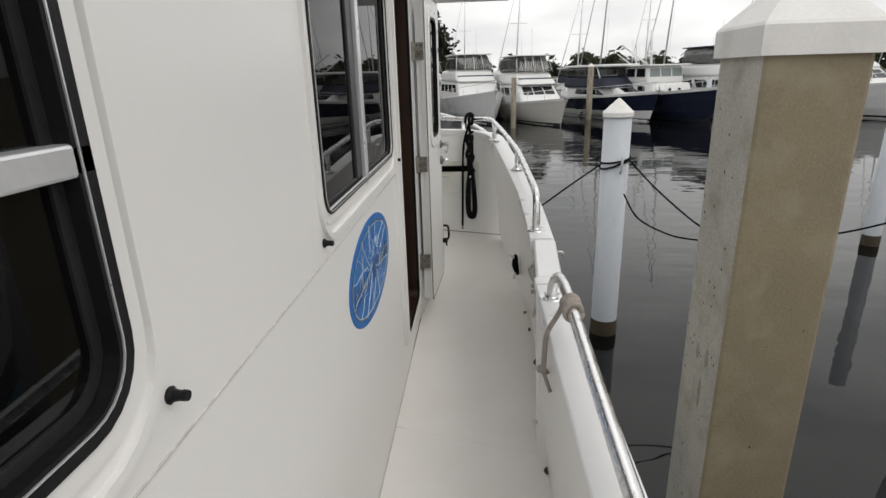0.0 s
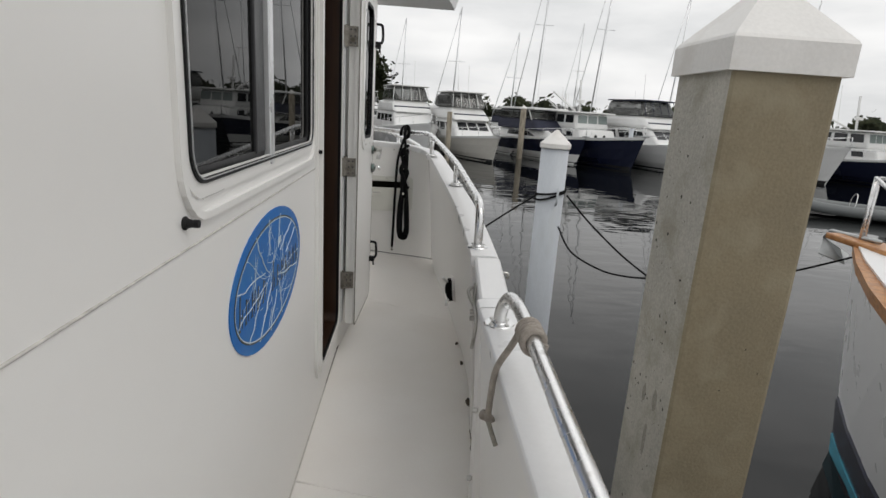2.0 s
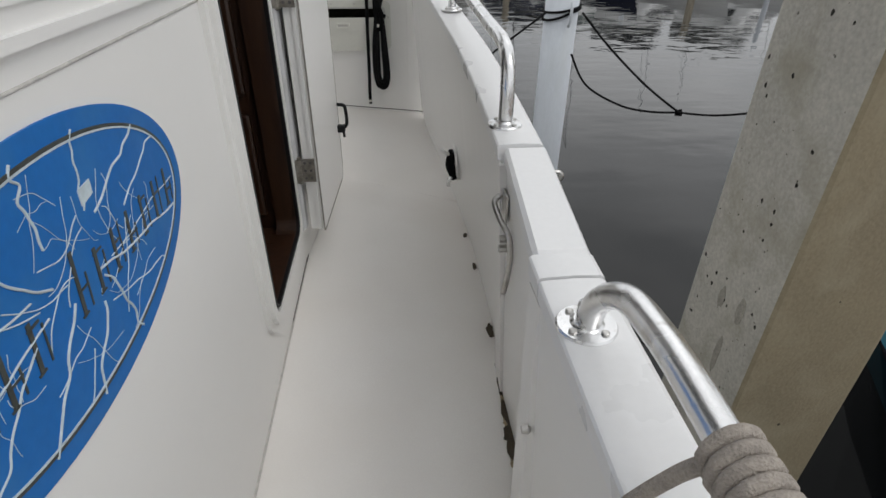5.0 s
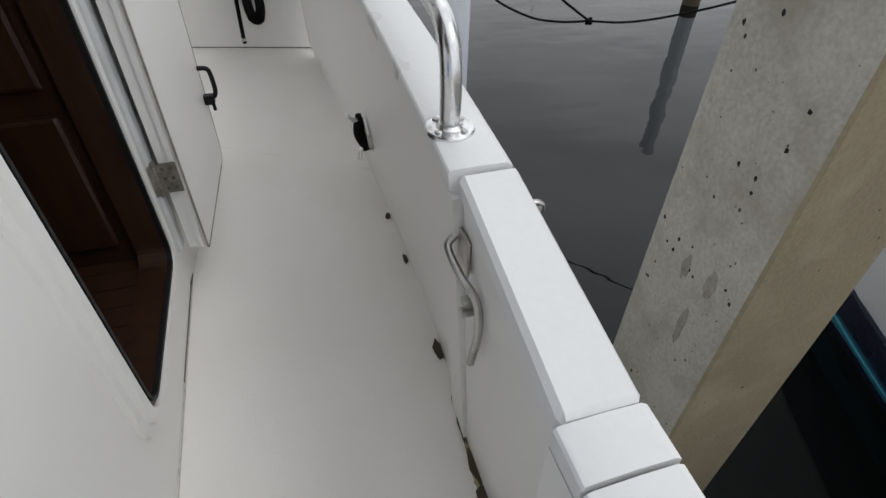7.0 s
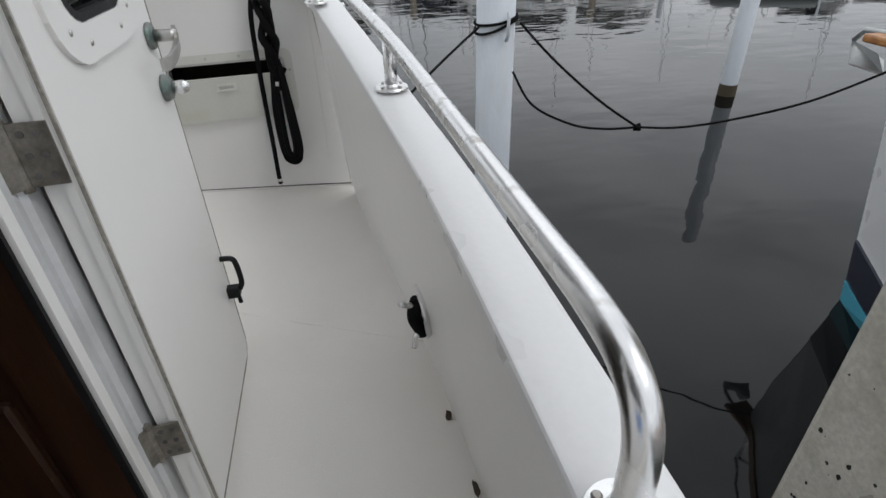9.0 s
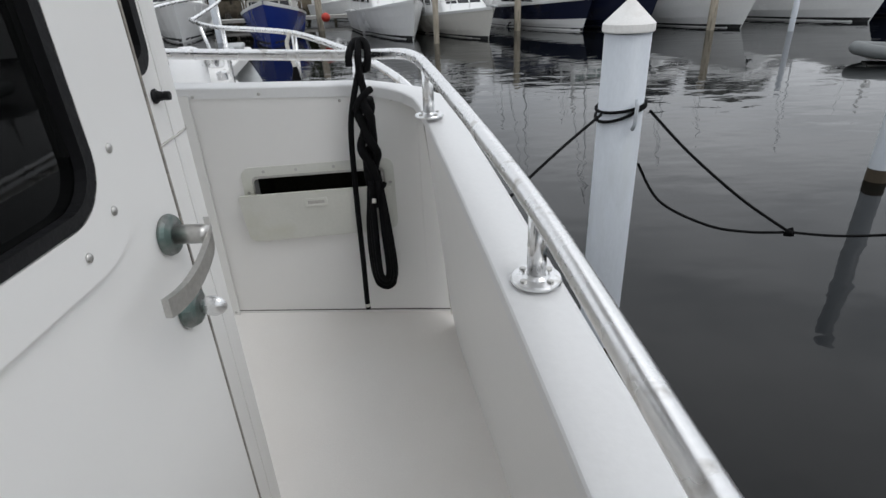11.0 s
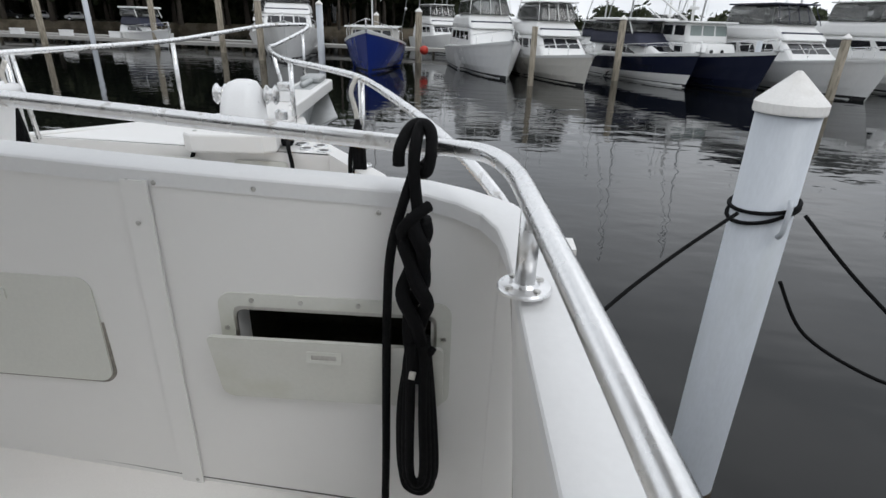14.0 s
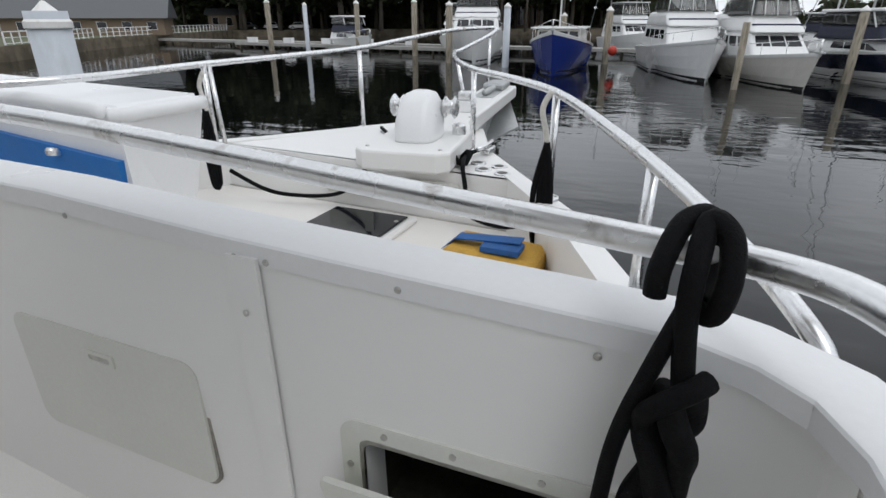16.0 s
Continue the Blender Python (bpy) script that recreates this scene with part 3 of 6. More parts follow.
# open door leaf, folded forward
DH, DE = Vector((-0.126, 3.372, 0)), Vector((-0.090, 3.893, 0))
DDIR = (DE - DH).normalized()
DNOR = Vector((DDIR.y, -DDIR.x, 0))


def on_door(u, z, d):
    p = DH + DDIR * u + DNOR * d
    return (p.x, p.y, z)


def door_leaf():
    t = thing("cabin_door", "white cabin door standing open against the cabin side", "door")
    w = (DE - DH).length
    cz, h = 1.07, 1.77

    def to(u, v, d):
        return on_door(w / 2 + u, cz + v, d - 0.022)

    def outline(g, r):
        return rounded(w - g, h - g, r, 6, [r * 1.3, r, 0.012, 0.012])
    win_w, win_h = 0.24, 0.66
    wu, wz = 0.250, 1.512

    def to_win(u, v, d):
        return on_door(wu + u, wz + v, d)
    slab = holed(0.004, w - 0.002, 0.19, 1.95, [(wu - win_w / 2, wu + win_w / 2, wz - win_h / 2, wz + win_h / 2)], 0.054, lambda u, z, d: on_door(u, z, d - 0.048))
    part("slab", slab, GEL, t)
    part("edge_moulding", plate(outline(-0.004, 0.05), 0.014, lambda u, v, d: to(u, v, d + 0.002), hole=outline(0.022, 0.04)), GEL, t)
    part("edge_seal", plate(outline(-0.009, 0.05), 0.005, lambda u, v, d: to(u, v, d + 0.0235), hole=outline(-0.002, 0.045)), GRIMY, t, "grimy dark edge seal")
    part("window_ring", plate(rounded(win_w + 0.13, win_h + 0.13, 0.10), 0.008, lambda u, v, d: to_win(u, v, d + 0.006), hole=rounded(win_w + 0.015, win_h + 0.015, 0.06)), GEL, t, "white screwed window ring")
    part("window_gasket", plate(rounded(win_w + 0.018, win_h + 0.018, 0.06), 0.012, lambda u, v, d: to_win(u, v, d + 0.002), hole=rounded(win_w - 0.012, win_h - 0.012, 0.045)), RUBBER, t, "black rubber gasket")
    g = part("pane", plate(rounded(win_w, win_h, 0.05), 0.005, lambda u, v, d: to_win(u, v, d - 0.004)), TINT, t, "tinted glass")
    g.visible_shadow = False
    ring = rounded(win_w + 0.075, win_h + 0.075, 0.085)
    for k in range(0, len(ring), 1):
        if k % 7 in (0, 3, 6):
            u, v = ring[k]
            c = to_win(u, v, 0.0145)
            m = bmesh.new()
            bmesh.ops.create_uvsphere(m, u_segments=8, v_segments=5, radius=0.0055)
            bmesh.ops.scale(m, vec=(0.5, 1, 1), verts=m.verts)
            bmesh.ops.translate(m, vec=c, verts=m.verts)
            part("screw", finish(m), STEELM, t)
    # lever and rosette
    lv = part("lever_rosette", lathe([(0.026, 0), (0.027, 0.004), (0.025, 0.009), (0.016, 0.012)], 24, axis="x"), BRONZE, t, "weathered bronze lever rosette")
    lv.matrix_basis = Matrix.Translation(on_door(0.480, 1.096, 0.0065)) @ Matrix.Rotation(math.atan2(DNOR.y, DNOR.x), 4, "Z")
    arm = bmesh.new()
    tube([(0.010, 0, 0), (0.045, 0, 0), (0.052, 0, -0.002)], 0.0125, 14, bm=arm)
    part("lever_neck", arm, STEELM, lv)
    pts = spline([(0.046, 0.016, 0.004), (0.054, -0.006, -0.010), (0.055, -0.042, -0.024), (0.053, -0.078, -0.033), (0.050, -0.108, -0.034), (0.048, -0.128, -0.031)], 5)
    part("lever_handle", loft([[(p.x - 0.004, p.y, p.z - 0.012), (p.x + 0.004, p.y, p.z - 0.012), (p.x + 0.005, p.y, p.z + 0.012), (p.x - 0.003, p.y, p.z + 0.012)] for p in pts]), STEELM, lv, "brushed steel lever")
    db = part("deadbolt_rosette", lathe([(0.028, 0), (0.029, 0.005), (0.024, 0.015), (0.017, 0.018)], 24, axis="x"), BRONZE, t, "green-tinged bronze deadbolt rosette")
    db.matrix_basis = Matrix.Translation(on_door(0.477, 0.990, 0.0065)) @ Matrix.Rotation(math.atan2(DNOR.y, DNOR.x), 4, "Z")
    kb = bmesh.new()
    bmesh.ops.create_uvsphere(kb, u_segments=14, v_segments=8, radius=0.02)
    bmesh.ops.scale(kb, vec=(1.0, 0.45, 0.75), verts=kb.verts)
    bmesh.ops.translate(kb, vec=(0.034, 0, 0), verts=kb.verts)
    part("thumb_turn", finish(kb), STEEL, db, "polished thumb turn")
    for z in (0.425, 1.68):
        hd = part("dog_handle", box(-0.012, 0.030, -0.014, 0.014, -0.016, 0.016, 0.004), RUBBER, t, "black plastic dog handle")
        hd.matrix_basis = Matrix.Translation(on_door(0.492, z, 0.008)) @ Matrix.Rotation(math.atan2(DNOR.y, DNOR.x), 4, "Z")
        part("grip", tube(spline([(0.030, 0, 0.006), (0.040, 0, 0.03), (0.038, 0, 0.085), (0.030, 0, 0.105), (0.002, 0, 0.108)], 5), 0.0075, 10), RUBBER, hd)
        part("peg", tube([(0.022, 0, -0.012), (0.024, 0, -0.04)], 0.006, 8), RUBBER, hd)
    for z in (0.442, 1.04, 1.66):
        hg = part("hinge", lathe([(0.0075, -0.052), (0.0075, 0.052)], 12, (-0.186, 3.366, z)), HINGE, t, "tarnished steel hinge")
        part("hinge_leaf", loft([[(-0.228, 3.318, z - 0.045), (-0.228, 3.318, z + 0.045), (-0.224, 3.313, z + 0.045), (-0.224, 3.313, z - 0.045)], [(-0.190, 3.364, z - 0.045), (-0.190, 3.364, z + 0.045), (-0.186, 3.359, z + 0.045), (-0.186, 3.359, z - 0.045)]]), HINGE, hg)
        part("hinge_leaf", box(-0.184, -0.131, 3.364, 3.368, z - 0.045, z + 0.045), HINGE, hg)
        for x in (-0.166, -0.146):
            for dz in (-0.03, 0, 0.03):
                part("hinge_screw", lathe([(0.005, -0.002), (0.005, 0.001)], 8, (x, 3.364, z + dz), axis="y"), SEAL, hg)
    return t


door_leaf()
fw = tagged(new("window_3"), "dark window in the cabin side behind the door", "window", kind="structure")


def to_fw(u, v, d):
    return on_fore(0.655 + u, 1.55 + v, -d)


part("gasket", plate(rounded(0.095, 0.575, 0.04), 0.012, to_fw, hole=rounded(0.06, 0.53, 0.025)), RUBBER, fw, "black rubber gasket")
part("pane", plate(rounded(0.075, 0.54, 0.03), 0.004, lambda u, v, d: to_fw(u, v, d - 0.01)), TINT, fw, "dark glass")


# inside the cabin
def panelled_door():
    t = thing("wooden_cabinet", "dark varnished wooden cabinet with raised panels inside the cabin", "cabinet")
    part("body", box(-0.86, -0.80, 2.55, 4.05, 0.236, 1.16, 0.005), WOOD, t)
    for y0, y1 in ((2.62, 3.08), (3.14, 3.60), (3.66, 4.0)):
        p = part("panel", box(-0.80, -0.788, y0, y1, 0.30, 1.06, 0.004), WOOD, t)
        part("raised_panel", box(-0.789, -0.776, y0 + 0.07, y1 - 0.07, 0.38, 0.98, 0.009, 2), WOOD, p)
    part("top", box(-1.2, -0.77, 2.5, 4.1, 1.16, 1.19, 0.008), WOOD, t)


panelled_door()
t = thing("wooden_bulkhead", "dark varnished wooden bulkhead with raised panels inside the doorway", "bulkhead")
part("board", box(-0.79, -0.275, 3.30, 3.33, 0.242, 1.20, 0.004), WOOD, t)
for x0, x1 in ((-0.76, -0.56), (-0.52, -0.31)):
    for z0, z1 in ((0.30, 0.68), (0.74, 1.14)):
        part("raised_panel", box(x0, x1, 3.284, 3.301, z0, z1, 0.012, 2), WOOD, t)
part("top_rail", box(-0.80, -0.275, 3.28, 3.35, 1.20, 1.225, 0.006), WOOD, t)
for k in range(22):
    part("plank", box(-0.796, WALL - 0.06, 2.56 + k * 0.07, 2.627 + k * 0.07, 0.2355, 0.241), WOODF, bpy.data.objects["cabin_sole"])
t = thing("cabin_lamp", "small amber lamp hanging inside the doorway", "lamp")
part("shade", lathe([(0.02, 0), (0.045, 0.01), (0.05, 0.12), (0.03, 0.15)], 16, (-0.42, 3.12, 1.62)), material("amber_lens", (0.5, 0.16, 0.03), 0.3), t)
part("stem", tube([(-0.42, 3.12, 1.77), (-0.42, 3.12, 2.13)], 0.008, 8), RUBBER, t)
for nm, y0, y1 in (("window_4", -0.6, 1.0), ("window_5", 1.4, 2.5), ("window_6", 2.7, 3.9)):
    w = tagged(new(nm), "cabin window on the far side", "window", kind="structure")
    g = part("pane", box(-3.63, -3.625, y0, y1, 1.22, 1.95), TINT, w)
    part("window_frame", plate(rounded(y1 - y0 + 0.06, 0.79, 0.05), 0.03, lambda u, v, d: (-3.598 + d, (y0 + y1) / 2 + u, 1.585 + v), hole=rounded(y1 - y0 - 0.04, 0.69, 0.04)), DARKFRAME, w)
for nm, x0, x1 in (("window_7", -3.2, -2.4), ("window_8", -2.2, -1.4), ("window_9", -1.2, -0.45)):
    w = tagged(new(nm), "windscreen pane of the cabin front", "window", kind="structure")
    part("pane", box(x0, x1, 4.150, 4.156, 1.25, 1.9), TINT, w)


# bulwark with its cap
def bulwark(y0, y1, name, label, inset=0.0):
    ys = [y0 + (y1 - y0) * k / 14 for k in range(15)]
    secs = []
    for y in ys:
        x, z = table(CAP_X, y), table(CAP_Z, y)
        zb = -0.12
        lean = table([(2.7, 0.083), (3.6, 0.105), (4.5, 0.118), (5.3, 0.10)], y) if y > 2.3 else 0.06
        secs.append([(x + 0.006 + inset, y, z - 0.035), (x + 0.10, y, z - 0.035), (x + 0.115, y, z - 0.2), (x + 0.20, y, WATER - 0.3), (x + lean + 0.035, y, WATER - 0.3), (x + lean + 0.03, y, zb), (x + lean + inset, y, zb + 0.06), (x + lean * 0.72 + inset, y, zb + 0.28)])
    return structure(name, loft(secs), GEL, label, "bulwark")


def cap_section(x, y, z, n, w=0.112, hgt=0.04):
    """Rounded cap profile at the inner edge (x, y), n pointing outboard."""
    prof = [(0.0, -hgt), (-0.003, -0.006), (0.0, -0.002), (0.005, 0.0), (w * 0.5, 0.002), (w - 0.012, 0.0), (w - 0.003, -0.006), (w + 0.002, -hgt)]
    return [(x + n.x * u, y + n.y * u, z + v) for u, v in prof]


def cap_run(pts, name, label):
    secs = []
    for i, (x, y, z) in enumerate(pts):
        a, b = pts[max(0, i - 1)], pts[min(len(pts) - 1, i + 1)]
        d = Vector((b[0] - a[0], b[1] - a[1], 0)).normalized()
        secs.append(cap_section(x, y, z, Vector((d.y, -d.x, 0))))
    ob = structure(name, loft(secs), CAPW, label, "bulwark cap")
    for f in ob.data.polygons:
        f.use_smooth = True
    ob.data.set_sharp_from_angle(angle=radians(24))
    return ob


bulwark(-1.6, 2.262, "bulwark_aft", "white gelcoat bulwark beside the boarding gate")
bulwark(2.698, 5.12, "bulwark_fore", "white gelcoat bulwark curving to the bow")
cap_run([(table(CAP_X, y), y, table(CAP_Z, y)) for y in [-1.6 + 0.2 * k for k in range(19)] + [2.10, 2.15, 2.183]], "bulwark_cap_aft", "white rounded bulwark cap")
cap_run([(table(CAP_X, y), y, table(CAP_Z, y) + 0.002) for y in (2.188, 2.21, 2.23, 2.251)], "bulwark_cap_gate", "short white cap block beside the boarding gate")
fore_cap = [(table(CAP_X, y), y, table(CAP_Z, y)) for y in [2.698, 2.75] + [2.9 + 0.15 * k for k in range(14)]]
fore_cap += [(0.279, 5.02, 1.003), (0.262, 5.10, 1.014), (0.225, 5.160, 1.024), (0.17, 5.186, 1.036), (0.10, 5.191, 1.05)]
fore_cap += [(x, table(FRONT, x), table(FRONT_Z, x)) for x in (-0.1, -0.35, -0.6, -1.0, -1.4, -1.8, -2.4, -3.0, -3.6)]
cap_run(fore_cap, "bulwark_cap_fore", "white rounded bulwark cap sweeping round the foredeck")


def front_top(x):
    return table(FRONT_Z, x) - 0.03 - (0.06 if x > 0.27 else 0.0)


def on_front(x, v, d):
    """Front bulwark: x along it, v from its foot (0) to its cap (1)."""
    return (x, table(FRONT, min(x, 0.2)) + lerp(0.034, 0.004, v) + d, lerp(-0.12, front_top(x), v))


def share(z, x=-0.115):
    return (z + 0.12) / (front_top(x) + 0.12)


structure("bulwark_front", holed(-3.7, 0.44, 0.0, 1.0, [(-0.362, 0.12, share(0.50), share(0.763))], 0.07, on_front, (-2.6, -1.8, -1.2, -0.6, -0.2, 0.2, 0.27, 0.275, 0.36)), GEL, "white gelcoat front bulwark with two lockers", "bulwark")
structure("corner_seam", tube([(0.372, 5.205, 0.0), (0.335, 5.19, 0.55), (0.292, 5.17, 0.93)], 0.0025, 6), PALESEAL, "grey joint in the bulwark corner", "joint")
structure("seam_strip", loft([[(x - 0.03, table(FRONT, x) + 0.001 + k, z), (x + 0.03, table(FRONT, x) - 0.004 + k, z), (x + 0.03, table(FRONT, x) - 0.011 + k, z), (x - 0.03, table(FRONT, x) - 0.011 + k, z)] for x, z, k in ((-0.56, 0.10, 0.03), (-0.545, 1.05, 0.004))]), GEL, "white joint strip on the front bulwark", "joint")
structure("deck_crease", tube([(x, lerp(4.31, 4.03, (x + 0.16) / 0.615), deck_z(x, lerp(4.31, 4.03, (x + 0.16) / 0.615)) - 0.0045) for x in (-0.215, -0.1, 0.05, 0.2, 0.35, 0.49)], 0.008, 8), DECK, "raised crease across the deck", "deck")
structure("deck_crease_aft", tube([(x, lerp(2.315, 2.215, (x + 0.21) / 0.6), deck_z(x, 2.2) - 0.0015) for x in (-0.215, -0.1, 0.05, 0.2, 0.35, 0.44)], 0.005, 8), DECK, "faint crease across the deck", "deck")
structure("foot_seam", tube([(x, table(FRONT, min(x, 0.2)) + 0.030, deck_z(x, 5.3) + 0.014) for x in (0.38, 0.2, -0.2, -0.6, -1.0, -1.6, -2.4)], 0.004, 6), SEAL, "dark caulk line at the foot of the front bulwark", "joint")


def screws(points, normal, name="screw_head"):
    for p in points:
        t = thing(name, "small steel screw head in the white bulwark", "screw", group="bulwark screws")
        m = bmesh.new()
        bmesh.ops.create_uvsphere(m, u_segments=10, v_segments=5, radius=0.006)
        bmesh.ops.scale(m, vec=(1, 0.45, 1), verts=m.verts)
        bmesh.ops.translate(m, vec=p, verts=m.verts)
        part("head", finish(m), STEELM, t)


screws([(x, table(FRONT, x) - 0.003, z) for x, z in ((0.184, 0.994), (0.0, 1.0), (-0.276, 1.041), (-0.50, 1.045), (-0.56, 1.046), (-0.95, 1.06), (-1.3, 1.07))], None)
screws([(x, table(FRONT, x) + k, z) for x, z, k in ((-0.548, 0.95, -0.01), (-0.545, 0.15, 0.018), (-0.56, 0.58, 0.015), (0.12, 0.06, 0.032), (-1.0, 0.2, 0.03))], None)


# lockers in the front bulwark
def front_to(x0, z0, off=0.0):
    def to(u, v, d):
        x = x0 + u
        return (x, table(FRONT, x) + 0.012 - d - off + 0.006, z0 + v)
    return to


def open_locker():
    t = thing("bulwark_locker", "open pale plastic locker hatch hanging down on the front bulwark", "locker")
    to = front_to(-0.115, 0.628)
    part("frame", plate(rounded(0.57, 0.295, 0.035), 0.012, to, hole=rounded(0.50, 0.225, 0.02)), FLAP, t)
    # recess walls coloured near-black: the shade inside is put into the colour
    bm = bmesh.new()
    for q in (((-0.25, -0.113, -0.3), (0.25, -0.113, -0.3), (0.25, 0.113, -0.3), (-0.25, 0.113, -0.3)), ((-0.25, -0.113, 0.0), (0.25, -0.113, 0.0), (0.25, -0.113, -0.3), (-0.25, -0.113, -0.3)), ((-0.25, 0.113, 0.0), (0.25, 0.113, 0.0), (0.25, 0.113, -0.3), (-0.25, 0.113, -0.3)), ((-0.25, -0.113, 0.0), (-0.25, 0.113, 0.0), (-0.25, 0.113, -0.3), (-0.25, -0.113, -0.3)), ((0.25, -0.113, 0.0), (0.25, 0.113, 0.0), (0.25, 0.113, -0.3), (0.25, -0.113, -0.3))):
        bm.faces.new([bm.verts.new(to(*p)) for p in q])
    part("bin", bm, BIN, t, "locker interior with its shade put into a near-black colour")
    part("inner_edge", plate(rounded(0.50, 0.225, 0.02), 0.006, lambda u, v, d: to(u, v, d + 0.004), hole=rounded(0.485, 0.205, 0.02)), STEELM, t)
    flap = part("flap", plate(rounded(0.565, 0.205, 0.03, 6, [0.03, 0.012, 0.012, 0.03]), 0.012, lambda u, v, d: to(u - 0.012, v - 0.045, d + 0.014 + 0.22 * max(0.0, v + 0.10))), FLAP, t, "tilted pale plastic flap")
    part("latch", plate(rounded(0.085, 0.032, 0.004, 2), 0.004, lambda u, v, d: to(u - 0.015, v + 0.012, d + 0.062), hole=rounded(0.062, 0.014, 0.003, 2)), FLAP, flap)
    part("latch_pull", plate(rounded(0.062, 0.014, 0.003, 2), 0.003, lambda u, v, d: to(u - 0.015, v + 0.012, d + 0.061)), STEELM, flap)
    for u in (-0.20, -0.08, 0.06, 0.18):
        part("screw", plate(rounded(0.012, 0.012, 0.006, 3), 0.003, lambda a, b, d: to(u + a, 0.130 + b, d + 0.012)), STEELM, t)
    for s in (-0.268, 0.268):
        part("screw", plate(rounded(0.012, 0.012, 0.006, 3), 0.003, lambda a, b, d: to(s + a, 0.05 + b, d + 0.012)), STEELM, t)


open_locker()


def shut_locker():
    t = thing("bulwark_locker", "shut pale plastic locker hatch in the front bulwark", "locker")
    to = front_to(-0.99, 0.638)
    part("frame", plate(rounded(0.561, 0.321, 0.042), 0.004, to, hole=rounded(0.54, 0.30, 0.035)), GRIMY, t)
    part("flap", plate(rounded(0.545, 0.305, 0.036), 0.010, to), FLAP, t)
    part("latch", plate(rounded(0.085, 0.032, 0.004, 2), 0.004, lambda u, v, d: to(u + 0.0, v + 0.095, d + 0.010), hole=rounded(0.062, 0.014, 0.003, 2)), FLAP, t)
    part("latch_pull", plate(rounded(0.062, 0.014, 0.003, 2), 0.003, lambda u, v, d: to(u + 0.0, v + 0.095, d + 0.009)), STEELM, t)


shut_locker()


# boarding gate
def gate():
    t = thing("boarding_gate", "shut white boarding gate in the bulwark with a steel latch", "gate")
    secs = []
    for k in (0, 0.02, 0.98, 1):
        x, y, zz = lerp(0.392, 0.422, k), lerp(2.256, 2.690, k), lerp(0.764, 0.786, k)
        g = 0.006 if k in (0, 1) else 0
        secs.append([(x + g, y, zz - 0.035), (x + g, y, zz - 0.008 - g), (x + 0.008, y, zz - g), (x + 0.095, y, zz - g), (x + 0.102 - g, y, zz - 0.01 - g), (x + 0.102 - g, y, zz - 0.035)])
    part("top_cap", loft(secs), CAPW, t)
    part("leaf", loft([[(0.478, 2.272, -0.10), (0.478, 2.680, -0.10), (0.53, 2.680, -0.10), (0.53, 2.272, -0.10)], [(0.412, 2.272, 0.735), (0.430, 2.680, 0.735), (0.485, 2.680, 0.735), (0.485, 2.272, 0.735)]]), GEL, t)
    lat = part("latch_plate", box(0.425, 0.432, 2.635, 2.69, 0.60, 0.68, 0.003), STEELM, t, "weathered steel latch")
    part("latch_lever", tube(spline([(0.425, 2.69, 0.66), (0.405, 2.68, 0.645), (0.41, 2.63, 0.625), (0.425, 2.58, 0.60), (0.43, 2.57, 0.53), (0.422, 2.575, 0.44)], 6), 0.0075, 8), STEELM, lat)
    part("outer_hook", tube(spline([(0.524, 2.645, 0.735), (0.545, 2.645, 0.737), (0.556, 2.645, 0.727), (0.548, 2.645, 0.712)], 4), 0.006, 8), STEELM, t, "small steel hook on the outer face")
    for dz in (0.0, 0.028):
        part("latch_bolt", lathe([(0.010, -0.018), (0.010, 0.004), (0.006, 0.006)], 8, (0.425, 2.60, 0.585 - dz), axis="x"), STEELM, lat)


gate()
t = thing("gate_post", "white gelcoat post moulding beside the boarding gate", "post")
part("moulding", loft([[(0.455, 2.17, -0.06), (0.415, 2.19, -0.06), (0.412, 2.262, -0.06), (0.47, 2.262, -0.06)], [(0.40, 2.17, 0.70), (0.392, 2.19, 0.70), (0.392, 2.262, 0.70), (0.44, 2.262, 0.70)]]), GEL, t)
for z in (0.14, 0.40):
    part("hinge_pin", lathe([(0.008, -0.012), (0.010, 0.0), (0.006, 0.006)], 10, (0.400, 2.185, z), axis="x"), STEELM, t)
t = thing("gate_post", "white gelcoat post moulding beside the gate latch", "post")
part("moulding", loft([[(0.58, 2.6835, -0.08), (0.47, 2.6835, -0.08), (0.475, 2.80, -0.08), (0.58, 2.80, -0.08)], [(0.51, 2.6835, 0.74), (0.412, 2.6835, 0.74), (0.414, 2.77, 0.74), (0.51, 2.80, 0.74)]]), GEL, t)


# rails
def flange(bm, x, y, z, r=0.045):
    lathe([(r, 0), (r, 0.004), (r * 0.95, 0.007), (r * 0.56, 0.0085), (r * 0.50, 0.0105), (r * 0.44, 0.014)], 32, (x, y, z), bm=bm)
    return bm


TUBE_R = 0.0185


def rail_thing(name, label, run, posts, r=TUBE_R):
    t = thing(name, label, "rail")
    part("tube", tube(run, r, 18), STEEL, t)
    for x, y, z, top in posts:
        p = part("post", tube([(x, y, z + 0.01), (x, y, top)], r * 0.92, 16), STEEL, t)
        fl = part("flange", flange(bmesh.new(), x, y, z), STEEL, p, "round screwed steel flange", smooth=True)
        fl.data.set_sharp_from_angle(angle=radians(28))
        for k in range(4):
            a = 0.6 + k * math.pi / 2
            part("flange_screw", lathe([(0.0065, 0.006), (0.0065, 0.0105), (0.004, 0.012)], 8, (x + 0.032 * math.cos(a), y + 0.032 * math.sin(a), z)), STEELM, p)
    return t


